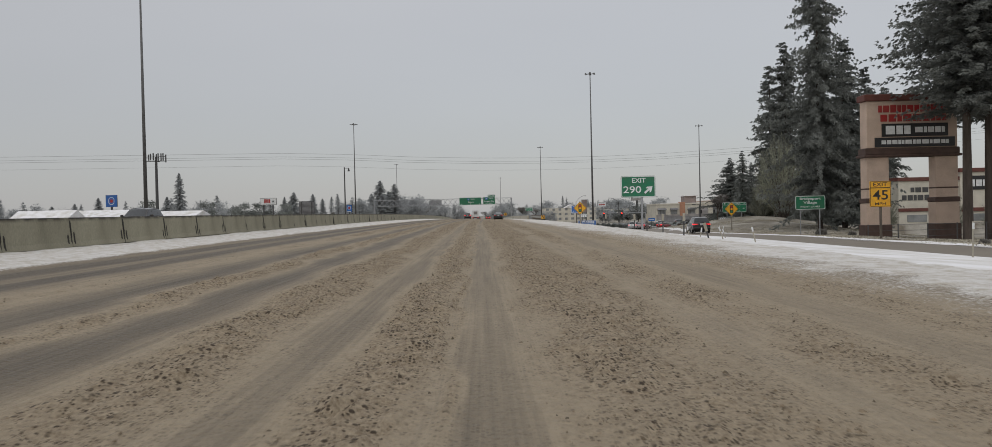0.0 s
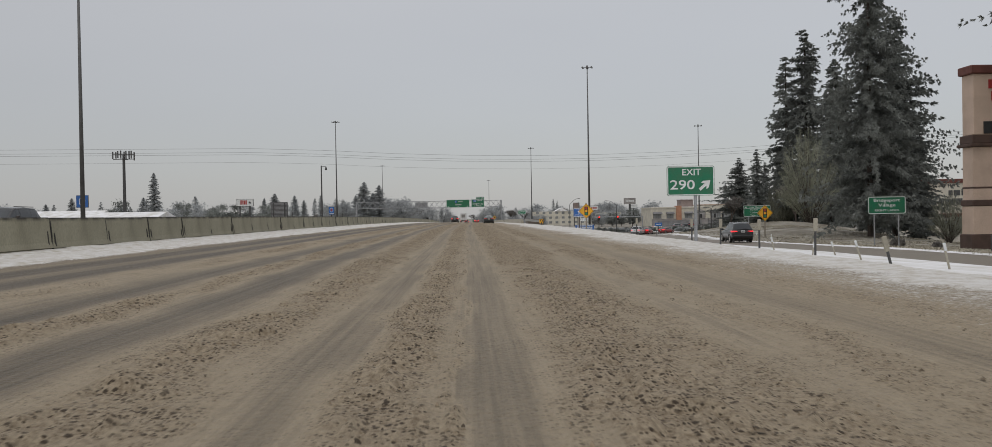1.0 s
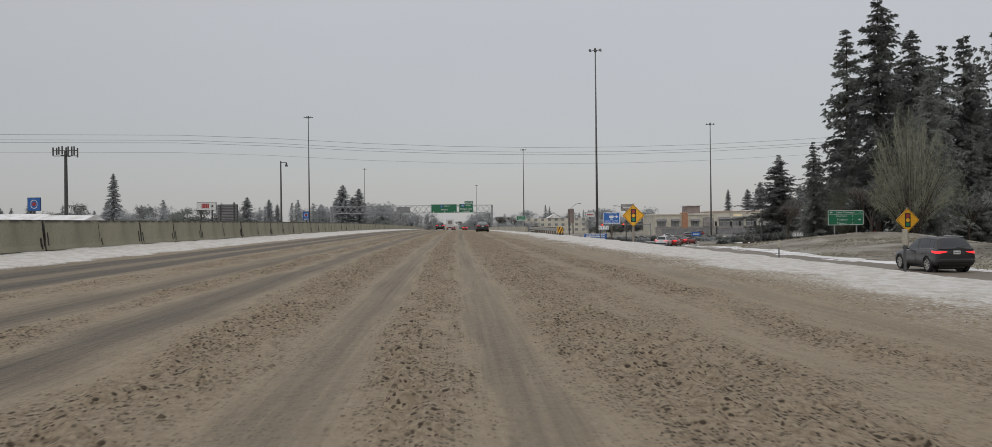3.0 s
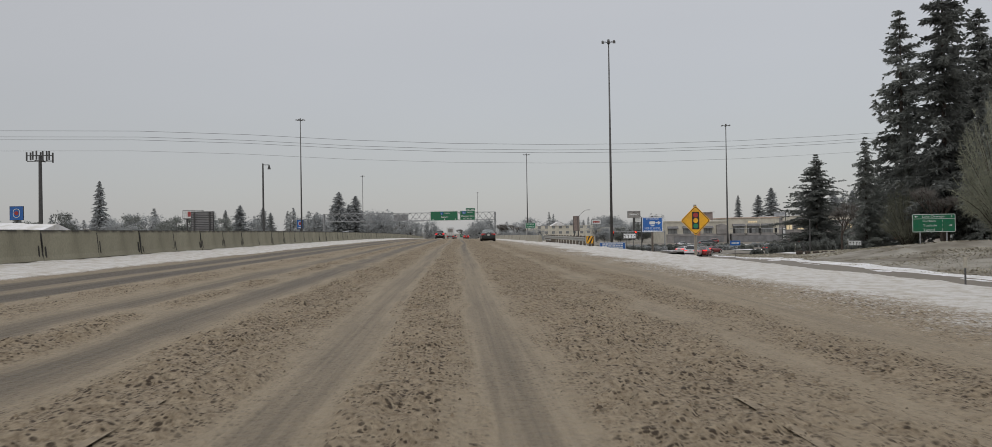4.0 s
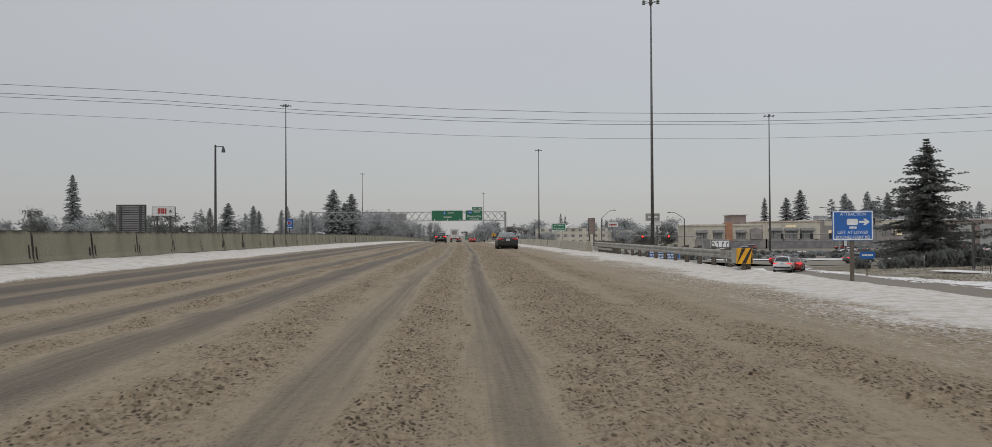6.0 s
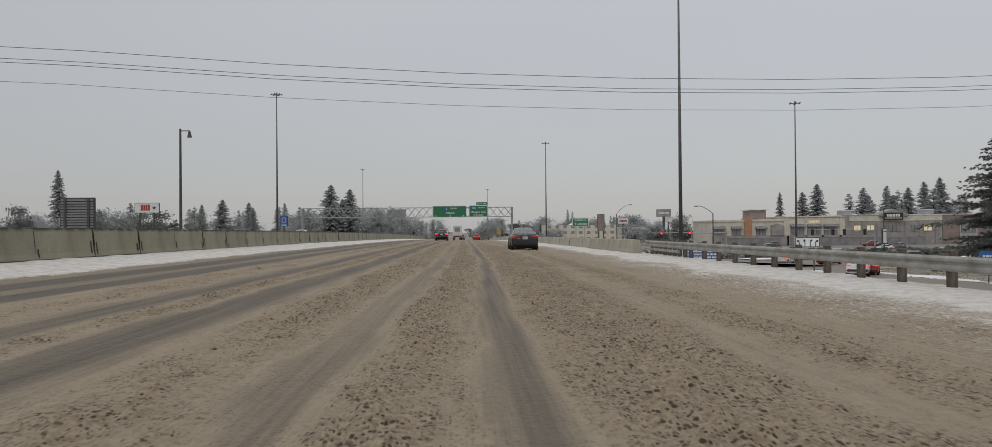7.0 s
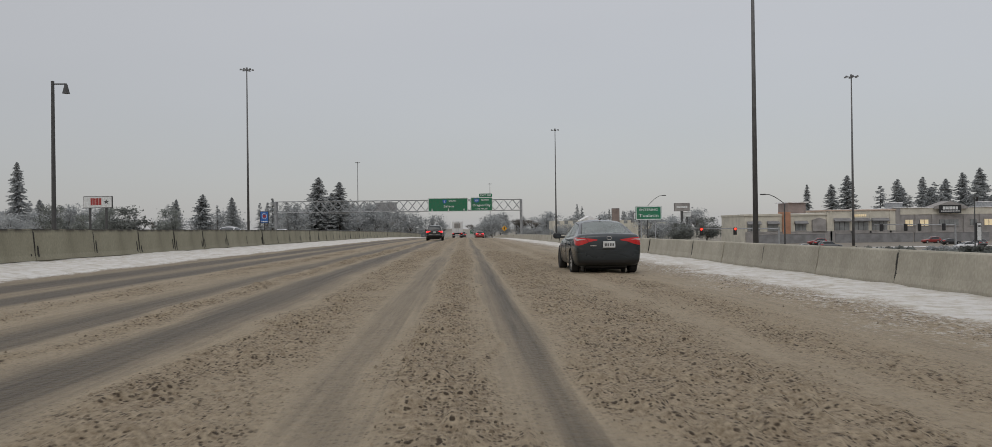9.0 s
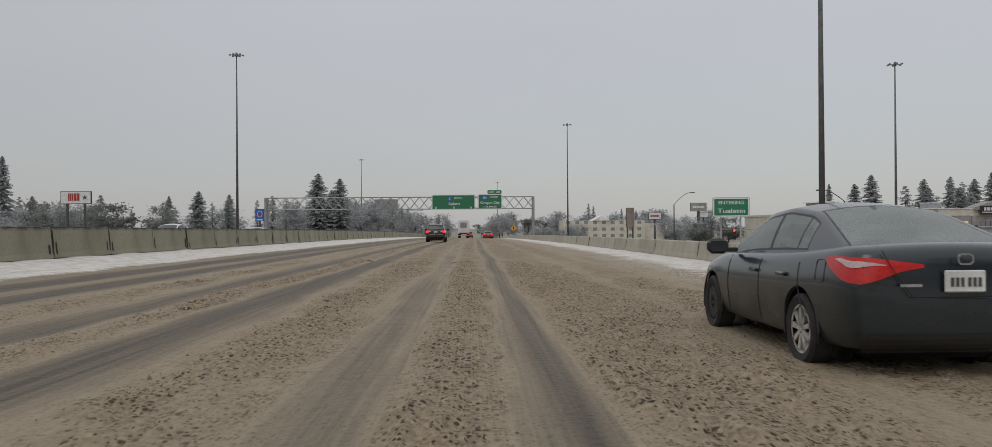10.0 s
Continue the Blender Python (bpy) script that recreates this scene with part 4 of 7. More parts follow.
# ---- sign gantry ----
def gantry():
    y, z0, top, low = 325.0, -1.35, 7.25, 4.85
    g = empty("sign_gantry", (0, y, 0), "grey steel truss gantry carrying green guide signs over the lanes", "sign gantry")
    x0, x1 = -40.9, 12.7
    for x in (x0, x1):
        for dy in (-0.7, 0.7):
            part("column", Shape().tube((x, dy, z0 - 0.4), (x, dy, top), 0.24, n=12), M_STEEL, g)
        part("column_tie", Shape().tube((x, -0.7, top - 0.4), (x, 0.7, top - 0.4), 0.1), M_STEEL, g)
    for dy in (-0.7, 0.7):
        for z in (low, top):
            part("chord", Shape().tube((x0, dy, z), (x1, dy, z), 0.085), M_STEEL, g)
        lace = Shape()
        n = 28
        step = (x1 - x0) / n
        for i in range(n):
            a, b = x0 + i * step, x0 + (i + 1) * step
            lace.tube((a, dy, low), (b, dy, top), 0.055, n=6).tube((a, dy, top), (b, dy, low), 0.055, n=6)
        part("lacing", lace, M_STEEL, g)
    cross = Shape()
    for i in range(29):
        a = x0 + i * step
        for z in (low, top):
            cross.tube((a, -0.7, z), (a, 0.7, z), 0.04, n=6)
    part("cross_bracing", cross, M_STEEL, g)

    def board(name, xa, xb, za, zb):
        return part(name, Shape().prism(rounded_rect(xb - xa, zb - za, 0.2), 1, -0.05, 0.05), M_GREEN, g, "green guide sign with white border", place=pose((xa + xb) / 2, -0.95, (za + zb) / 2))
    b1 = board("guide_sign", -7.7, 0.95, 4.7, 7.65)
    part("border", ring(8.6, 2.9, 0.2, 0.09, -0.06, -0.052), M_WHITE, b1)
    part("route_shield", Shape().prism([(0, -0.48), (0.32, -0.3), (0.45, 0.1), (0.38, 0.42), (0, 0.36), (-0.38, 0.42), (-0.45, 0.1), (-0.32, -0.3)], 1, -0.07, -0.055), M_BLUE, b1, place=pose(-0.75, 0, 0.72))
    letters("5", 0.6, M_WHITE, b1, -0.75, 0.68, -0.08)
    letters("SOUTH", 0.55, M_WHITE, b1, 0.95, 0.78, -0.065, width=1.6)
    letters("Salem", 0.72, M_WHITE, b1, 0.15, -0.35, -0.065, width=2.2)
    for u in (-3.5, 0.1, 3.5):
        arrow(b1, u, -1.1, 0.55, M_WHITE, -90, -0.06)
    b2 = board("guide_sign", 1.6, 6.35, 4.75, 7.7)
    part("border", ring(4.7, 2.9, 0.2, 0.08, -0.06, -0.052), M_WHITE, b2)
    part("route_shield", Shape().prism([(0, -0.5), (0.45, -0.3), (0.6, 0.1), (0.5, 0.42), (0, 0.36), (-0.5, 0.42), (-0.6, 0.1), (-0.45, -0.3)], 1, -0.07, -0.055), M_BLUE, b2, place=pose(-1.1, 0, 0.85))
    letters("205", 0.5, M_WHITE, b2, -1.1, 0.8, -0.08, width=0.8)
    letters("NORTH", 0.5, M_WHITE, b2, 0.75, 0.92, -0.065, width=1.6)
    letters("Oregon City", 0.72, M_WHITE, b2, 0, -0.22, -0.065, width=3.9)
    letters("1 1/2 MILES", 0.48, M_WHITE, b2, 0, -1.02, -0.065, width=2.6)
    b3 = board("exit_number_tab", 3.45, 6.3, 7.78, 8.55)
    letters("EXIT 288", 0.52, M_WHITE, b3, 0, 0, -0.065, width=2.3)
    part("small_sign_back", Shape().box((-17.0, 0.9, 5.9), (4.6, 0.12, 2.0), 0, 0.03), M_STEEL, g)
    for xx in (-28.5, -12.5):
        part("walkway", Shape().box((xx, 0.9, 4.55), (5.5, 0.6, 0.08)), M_STEEL, g)


gantry()


# ---- poles ----
def high_mast(x, y, top_z, base_z, group="high masts"):
    m = empty("high_mast_light", (x, y, base_z), "tall tapered steel high-mast light with a ring of lamps", "light pole", group)
    h = top_z - base_z
    part("pole", Shape().tube((0, 0, -0.5), (0, 0, h), 0.31, 0.12, 14), M_MAST, m, smooth=True)
    part("base_flange", Shape().tube((0, 0, -0.2), (0, 0, 0.35), 0.55, 0.5, 14), M_CONC, m)
    part("head", Shape().tube((0, 0, h - 0.1), (0, 0, h + 0.7), 0.34, 0.2, 12), M_MAST, m)
    lamp = Shape().tube((0, 0, 0), (0, 0, 0.30), 0.30, 0.16, 10).mesh("lamp_head", M_MAST)
    arm = Shape().tube((0.25, 0, 0.12), (1.25, 0, 0.2), 0.05, n=6).mesh("lamp_arm", M_MAST)
    for i in range(6):
        a = 2 * math.pi * i / 6 + 0.3
        part("lamp_arm", arm, M_MAST, m, place=pose(0, 0, h, 0, 0, math.degrees(a)))
        part("lamp_head", lamp, M_MAST, m, place=pose(1.35 * math.cos(a), 1.35 * math.sin(a), h + 0.05))


for x, y, zt in ((-50.4, 127.1, 39.5), (-50.2, 337.6, 38.4), (32.2, 231.8, 39.5), (32.6, 437.0, 35.3), (87.2, 325.0, 33.7), (-63.8, 640.0, 40.3), (19.7, 800.0, 35.1)):
    high_mast(x, y, zt, gz(x, y))


def arm_lamp(x, y, top, reach, base, rise=0.3, label="single-arm steel street lamp"):
    m = empty("street_lamp", (x, y, base), label, "street lamp", "street lamps")
    h = top - base
    part("pole", Shape().tube((0, 0, -0.4), (0, 0, h), 0.13, 0.09, 10), M_POLE, m)
    a = Shape()
    pts = [(reach * k, 0, h + rise * math.sin(k * math.pi / 2)) for k in (0, 0.25, 0.5, 0.75, 1.0)]
    for q0, q1 in zip(pts, pts[1:]):
        a.tube(q0, q1, 0.05, n=6)
    part("arm", a, M_POLE, m)
    part("lamp_head", Shape().box((reach + 0.25 * (1 if reach > 0 else -1), 0, h + rise - 0.05), (0.75, 0.3, 0.16), 0, 0.06), M_POLE, m)


m = empty("street_lamp", (-34.0, 212.9, rz(-34, 212.9)), "tall dark pole with a hanging lamp on a short arm", "street lamp", "street lamps")
hl = 13.9 - rz(-34, 212.9)
part("pole", Shape().tube((0, 0, -0.4), (0, 0, hl), 0.2, 0.13, 10), M_POLE, m)
part("arm", Shape().tube((0, 0, hl - 0.25), (1.15, 0, hl - 0.25), 0.06), M_POLE, m)
part("lamp_head", Shape().tube((1.1, 0, hl - 1.05), (1.1, 0, hl - 0.3), 0.3, 0.12, 10), M_POLE, m)
arm_lamp(42.5, 250.0, 3.8, -2.6, gz(42.5, 250), 1.3)
arm_lamp(35.3, 300.0, 4.8, 3.0, gz(35.3, 300), 2.1)
arm_lamp(90.0, 285.0, 5.2, -5.5, gz(90, 285), 1.7)

# cell tower
m = empty("cell_tower", (-117.2, 304.0, gz(-117, 304)), "dark cell tower pole with antenna panels on a frame", "cell tower")
h = 23.0 - gz(-117, 304)
part("pole", Shape().tube((0, 0, -0.5), (0, 0, h + 1.5), 0.62, 0.42, 12), M_POLE, m)
part("antenna_frame", Shape().tube((-3.6, 0, h), (3.6, 0, h), 0.12).tube((-3.6, 0, h + 1.6), (3.6, 0, h + 1.6), 0.12).tube((0, -3, h), (0, 3, h), 0.12), M_POLE, m)
rnd = random.Random(3)
for i in range(9):
    u = -3.6 + 0.9 * i
    part("antenna", Shape().box((u, rnd.uniform(-0.5, 0.5), h + 1.2 + rnd.uniform(-0.3, 0.5)), (0.42, 0.25, rnd.uniform(2.2, 3.0)), 0, 0.05), M_POLE, m)

# overhead wires
for i, (dz, dy, r) in enumerate(((0.0, 0.0, 0.016), (-0.65, 0.8, 0.016), (-1.16, -0.6, 0.016), (-2.6, -1.5, 0.011))):
    w = Shape()
    pts = []
    for k in range(41):
        x = -260 + 13.0 * k
        u = max(x, -32.0)
        pts.append((x, 171.5 + 0.1 * x + dy, 12.75 + dz - 0.022 * u + 0.0008 * u * u * (1 if u < 60 else (60 + 0.45 * (u - 60)) / u)))
    for x, y, z in pts:
        w.v.extend(((x, y - r, z - r), (x, y + r, z - r), (x, y + r, z + r), (x, y - r, z + r)))
    for k in range(len(pts) - 1):
        w.f.extend((4 * k + q, 4 * k + (q + 1) % 4, 4 * k + 4 + (q + 1) % 4, 4 * k + 4 + q) for q in range(4))
    thing("overhead_wire", w, M_POLE, "thin dark power line sagging across the freeway", "power line", group="power lines")


# delineator posts in the gore
def delineator(x, y, mat, high, lean, label):
    z = gz(x, y) - (0.08 if mat is M_POLE else 0.0)
    d = empty("delineator_post", (x, y, z), label, "marker post", "marker posts")
    d.matrix_basis = pose(x, y, z, lean[0], lean[1], 0)
    if mat is M_POLE:
        part("shaft", Shape().box((0, 0, high / 2 - 0.28), (0.065, 0.03, high + 0.16), 0, 0.008), mat, d)
        part("reflector", Shape().box((0, -0.005, high - 0.19), (0.125, 0.045, 0.38), 0, 0.012), M_CONC, d, "pale grey reflector sleeve")
    else:
        part("shaft", Shape().tube((0, 0, -0.2), (0, 0, high), 0.03, n=8), mat, d)
        part("reflector", Shape().box((0, -0.03, high - 0.16), (0.08, 0.02, 0.22), 0, 0.008), M_WHITE, d)


for x, y, h, lean in ((10.9, 65.5, 1.2, (0, 0)), (10.9, 53.0, 1.2, (0, 0)), (10.75, 48.2, 1.2, (0, 1)), (10.7, 43.6, 1.2, (0, 0)), (10.7, 39.0, 1.25, (0, 1)), (10.8, 34.8, 0.9, (4, -16)), (17.8, 90.5, 1.3, (0, 0))):
    delineator(x, y, M_POLE, h, lean, "dark marker post with a pale reflector sleeve in the snow")
for x, y, h, lean in ((13.5, 42.0, 0.8, (4, -20)), (13.6, 37.2, 0.85, (2, -14)), (14.0, 51.1, 0.7, (3, -14)), (13.0, 44.7, 0.6, (0, 8)), (15.5, 48.4, 0.7, (3, -18)), (25.2, 82.0, 0.8, (0, 0)), (28.5, 95.0, 0.8, (0, 4)), (17.7, 27.1, 1.3, (0, 1)), (49.3, 164.5, 1.4, (0, 0)), (49.4, 181.0, 1.4, (0, 1))):
    delineator(x, y, M_CONC, h, lean, "white marker post in the snow")


# ---- trees ----
def conifer(seed, spread_r, first, sparse, height=20.0, mat=None, dense=1.0, power=0.72, leaf=1.0, limbs=1.0, rise=0.0):
    """A fir with drooping, tufted limbs of uneven reach; returns trunk and crown meshes, 20 m tall."""
    rnd = np.random.RandomState(seed)
    trunk = Shape().tube((0, 0, -0.6), (0, 0, height * 0.5), 0.30, 0.17, 8, False).tube((0, 0, height * 0.5), (0, 0, height * 0.99), 0.17, 0.015, 8, False)
    v, f = [], []
    near = dense > 0.9
    tiers = int(58 * (1 - first) / 0.9 * (0.5 + 0.5 * dense) * limbs)
    for k in range(tiers):
        u = first + (1 - first) * (k + rnd.uniform(-0.4, 0.4)) / tiers
        u = min(max(u, first), 0.992)
        fat = (1 - u) ** power * (0.55 + 0.45 * min(1, (u - first + 0.05) / 0.15))
        for j in range(rnd.randint(3, 6)):
            if rnd.rand() < sparse:
                continue
            a = rnd.uniform(0, 2 * math.pi)
            gust = 0.92 + 0.75 * noise.noise(Vector((1.3 * math.cos(a) + seed, 1.3 * math.sin(a), u * 7.0))) if near else 1.0
            length = spread_r * fat * rnd.uniform(0.5, 1.1) * max(0.45, gust) + 0.18
            lift = rise + rnd.uniform(-0.22, 0.18) + 0.45 * max(0, u - 0.75)
            d = np.array((math.cos(a), math.sin(a), 0.0))
            side = np.array((-math.sin(a), math.cos(a), 0.0))
            n = max(3, int(length * 4.6 * dense / leaf)) if near else max(3, int(length * 4.2 * dense / leaf))
            sag = rnd.uniform(0.04, 0.20)
            for i in range(n):
                s = (i + 0.6) / n
                p = d * length * s + np.array((0, 0, u * height + lift * length * s - sag * length * s * s))
                if near:
                    p = p + rnd.normal(size=3) * (0.11, 0.11, 0.09) * min(1.0, length * 0.4)
                for q in range(8 if near else 3):
                    tw = (0.34 + 0.50 * (1 - s)) * rnd.uniform(0.5, 1.3) * min(1.0, 0.35 + length * 0.3) * (1.05 * leaf if near else 1.35 * leaf)
                    sg = 1 if q % 2 else -1
                    out = side * sg * rnd.uniform(0.35, 1.0) + d * rnd.uniform(0.2, 1.0) + np.array((0, 0, rnd.uniform(-0.85, 0.2)))
                    out *= tw / np.linalg.norm(out)
                    wd = np.cross(out, rnd.uniform(-1, 1, 3))
                    wd *= (0.07 * leaf if near else 0.17 * leaf) * (0.8 + rnd.rand()) / (np.linalg.norm(wd) + 1e-6)
                    b = len(v)
                    v += [p + wd, p + out, p - wd]
                    f.append((b, b + 1, b + 2))
            b = len(v)
            tip = d * length * 0.95 + np.array((0, 0, u * height + lift * length - sag * length))
            root = np.array((0, 0, u * height))
            v += [root + side * 0.03, root - side * 0.03, tip]
            f.append((b, b + 1, b + 2))
    me = bpy.data.meshes.new("crown")
    me.from_pydata([tuple(map(float, p)) for p in v], [], f)
    me.materials.append(mat or M_FIR)
    return trunk.mesh("trunk", M_BARK), me


def broadleaf(seed, width, bushy, mat, height=10.0):
    """A bare or brushy winter tree: forking limbs and a haze of twigs."""
    rnd = random.Random(seed)
    wood, v, f = Shape(), [], []

    def grow(p, d, length, r, depth):
        q = p + d * length
        wood.tube(p, q, r, r * 0.66, 5, False)
        if depth == 0:
            for _ in range(bushy):
                t = Vector((rnd.uniform(-1, 1), rnd.uniform(-1, 1), rnd.uniform(-0.4, 1))).normalized() * rnd.uniform(0.35, 0.95)
                s = Vector((rnd.uniform(-1, 1), rnd.uniform(-1, 1), rnd.uniform(-1, 1))).normalized() * (0.018 if mat is M_TWIG else 0.11)
                o = p.lerp(q, rnd.random())
                b = len(v)
                v.extend((tuple(o - s), tuple(o + s), tuple(o + t + s * 0.3), tuple(o + t - s * 0.3)))
                f.append((b, b + 1, b + 2, b + 3))
            return
        for _ in range(3 if depth > 1 else 4):
            nd = (d + Vector((rnd.uniform(-1, 1) * width, rnd.uniform(-1, 1) * width, rnd.uniform(-0.15, 0.5)))).normalized()
            grow(q, nd, length * rnd.uniform(0.62, 0.86), r * 0.6, depth - 1)
    grow(Vector((0, 0, -0.3)), Vector((0.03, 0.02, 1)), height * 0.24, height * 0.022, 4)
    me = bpy.data.meshes.new("crown")
    me.from_pydata(v, [], f)
    me.materials.append(mat)
    return wood.mesh("trunk", M_BARK), me


def blob_tree(seed, wide, mat, height=10.0):
    """A dense rounded evergreen: uneven clusters of small leaf sprays round forking limbs."""
    r = np.random.RandomState(seed)
    wood = Shape().tube((0, 0, -0.4), (0.1, 0, height * 0.35), 0.2, 0.14, 7, False)
    v, f = [], []
    for k in range(20):
        a, t = r.uniform(0, 6.28), r.uniform(0.22, 0.98)
        rad = wide * height * math.sqrt(max(0.03, 1 - ((t - 0.5) / 0.56) ** 2)) * r.uniform(0.25, 0.95)
        c = np.array((rad * math.cos(a), rad * math.sin(a), height * t * 0.97))
        wood.tube((0.1, 0, height * min(0.34, t * 0.5)), tuple(c * 0.9 + (0, 0, 0.3)), 0.08, 0.02, 5, False)
        s = height * r.uniform(0.07, 0.13)
        for _ in range(150 if mat is M_HAZED else 170):
            p = c + r.normal(size=3) * s * (1.0, 1.0, 0.75)
            k_ = 1.05 if mat is M_HAZED else 1.1
            a_, b_ = r.normal(size=3) * 0.15 * k_, r.normal(size=3) * 0.10 * k_
            n = len(v)
            v += [tuple(p - b_), tuple(p + a_), tuple(p + b_), tuple(p - a_)]
            f.append((n, n + 1, n + 2, n + 3))
    me = bpy.data.meshes.new("crown")
    me.from_pydata(v, [], f)
    me.materials.append(mat)
    return wood.mesh("trunk", M_BARK), me


def thicket(seed, mat, height=10.0):
    """A dome of many bare stems that fan out from one stool, with a haze of fine twigs."""
    r = np.random.RandomState(seed)
    wood, v, f = Shape(), [], []
    for k in range(150):
        a, lean = r.uniform(0, 6.283), math.acos(r.uniform(0.12, 1.0))
        reach = height * (0.78 + 0.22 * math.cos(lean)) * r.uniform(0.8, 1.0)
        d = np.array((math.cos(a) * math.sin(lean) * 0.62, math.sin(a) * math.sin(lean) * 0.62, 0.25 + 0.75 * math.cos(lean)))
        q0 = np.array((r.normal() * 0.3, r.normal() * 0.3, -0.2))
        pts = [q0 + (d * reach - q0) * t + np.array((0, 0, 0.9 * math.sin(math.pi * t) * (1 - d[2]))) for t in (0, 0.3, 0.6, 0.82, 1.0)]
        if k < 60:
            for i in range(4):
                wood.tube(pts[i], pts[i + 1], 0.06 - 0.013 * i, 0.047 - 0.013 * i, 4, False)
        for _ in range(75):
            t = r.beta(2.6, 1.2)
            i = min(3, int(np.searchsorted((0.3, 0.6, 0.82), t)))
            lo, hi = (0, 0.3, 0.6, 0.82)[i], (0.3, 0.6, 0.82, 1.0)[i]
            o = pts[i] + (pts[i + 1] - pts[i]) * (t - lo) / (hi - lo)
            w = d * 0.8 + r.normal(size=3) * 0.55
            w *= r.uniform(0.3, 0.95) / np.linalg.norm(w)
            n_ = np.cross(w, r.normal(size=3))
            n_ *= 0.022 / (np.linalg.norm(n_) + 1e-6)
            b = len(v)
            v.extend((tuple(o - n_), tuple(o + n_), tuple(o + w)))
            f.append((b, b + 1, b + 2))
    me = bpy.data.meshes.new("crown")
    me.from_pydata(v, [], f)
    me.materials.append(mat)
    return wood.mesh("trunk", M_BARK), me


KINDS = {
    "fir_a": conifer(1, 4.6, 0.06, 0.05, dense=1.15, power=0.60), "fir_b": conifer(2, 4.2, 0.08, 0.10, dense=1.1, power=0.55), "fir_c": conifer(3, 6.6, 0.03, 0.05), "fir_tall": conifer(4, 4.4, 0.10, 0.08, dense=1.1, power=0.5), "fir_cone": conifer(23, 11.5, 0.04, 0.0, dense=1.0, power=1.0, leaf=0.95, limbs=1.3, rise=0.10), "fir_full": conifer(21, 8.6, 0.045, 0.0, dense=1.0, power=0.82, leaf=0.6, limbs=1.6), "fir_high": conifer(14, 6.4, 0.36, 0.0, dense=1.0, power=0.45, leaf=0.55, limbs=1.9),
    "far_a": conifer(5, 4.6, 0.05, 0.10, mat=M_HAZED, dense=0.45), "far_b": conifer(6, 6.8, 0.06, 0.12, mat=M_HAZED, dense=0.4),
    "far_c": conifer(31, 5.6, 0.04, 0.05, mat=M_HAZED, dense=0.8, power=0.62, leaf=0.8, limbs=1.7), "round_a": blob_tree(15, 0.40, M_FIR), "round_b": blob_tree(16, 0.46, M_HAZED), "round_c": blob_tree(17, 0.36, M_HAZED), "brush": thicket(18, M_BRUSH), "bare": broadleaf(7, 0.75, 26, M_TWIG),
}
WORDS = {"fir_cone": "dark fir tree with a wide conical crown of raised limbs", "brush": "dense grey-olive winter thicket tree", "round_a": "dark rounded evergreen tree", "round_b": "rounded tree in haze-paled foliage", "round_c": "upright rounded tree in haze-paled foliage", "fir_a": "dark green fir tree with drooping limbs", "fir_b": "open-crowned dark fir tree with ragged limbs", "fir_c": "broad dark fir tree with limbs to the ground", "fir_full": "full dark fir tree with drooping limbs to the ground", "fir_high": "tall fir tree with a bare trunk and high crown", "fir_tall": "very tall dark fir tree with a bare lower trunk",
         "far_a": "distant fir tree in a haze-paled colour", "far_c": "distant full fir tree in a haze-paled colour", "far_b": "distant broad conifer in a haze-paled colour", "bare": "bare winter tree with fine grey twigs"}
FIRST = {}
spin = random.Random(77)


def tree(kind, x, y, high, wide=1.0, base=None, group="roadside trees"):
    z = gz(x, y) if base is None else base
    unit = 20.0 if kind[:3] in ("fir", "far") else 10.0
    k = high / unit
    m = Matrix.LocRotScale((x, y, z), Euler((0, 0, spin.uniform(0, 6.28))), (k * wide, k * wide, k))
    if kind not in FIRST:
        t = new("tree")
        tagged(t, WORDS[kind], "tree", group)
        part("trunk", KINDS[kind][0], M_BARK, t)
        part("crown", KINDS[kind][1], M_FIR, t)
        FIRST[kind] = t
        t.matrix_basis = m
    else:
        c = FIRST[kind].copy()
        scene.collection.objects.link(c)
        c.matrix_basis = m
        for child in FIRST[kind].children:
            o = child.copy()
            scene.collection.objects.link(o)
            o.parent = c


# the stand of big firs behind the ramp
for kind, x, y, h, w in (("fir_b", 63.4, 177, 34.5, 0.95), ("fir_tall", 62.3, 165, 36.5, 0.85), ("fir_a", 69.7, 169, 32.5, 0.95), ("fir_b", 75.0, 182, 31, 0.9), ("fir_b", 81.0, 180, 33, 0.85), ("fir_a", 87.8, 185, 36, 0.8),
                         ("fir_c", 56.0, 173, 15.5, 0.85), ("fir_c", 66.0, 163, 20, 0.8), ("fir_full", 43.0, 101.5, 38, 0.62), ("fir_a", 48.5, 107, 25, 1.0), ("fir_c", 52.5, 109, 13, 0.95), ("fir_c", 51.5, 117, 19, 0.8), ("fir_c", 58.0, 145, 20, 0.8), ("fir_c", 62.5, 152, 24, 0.7),
                         ("fir_cone", 62.4, 202.9, 17.2, 1.15), ("fir_a", 73.0, 172, 28, 1.0), ("fir_c", 78.0, 168, 18, 0.9), ("fir_a", 97.0, 195, 33, 0.9), ("fir_c", 84.0, 172, 22, 0.8), ("fir_c", 66.0, 188, 15, 0.85), ("fir_c", 60.5, 181, 14, 0.8), ("fir_c", 62.5, 174, 20, 0.75)):
    tree(kind, x, y, h, w)
for x, y, h in ((57.5, 158, 10), (62.5, 155, 12), (47.6, 162.5, 8), (70.0, 156, 9)):
    tree("bare", x, y, h, 1.0)
for x, y, h, w in ((51.3, 137, 15.0, 0.62), (68.0, 160, 13, 0.7), (58.8, 168, 9, 0.75)):
    tree("brush", x, y, h, w)
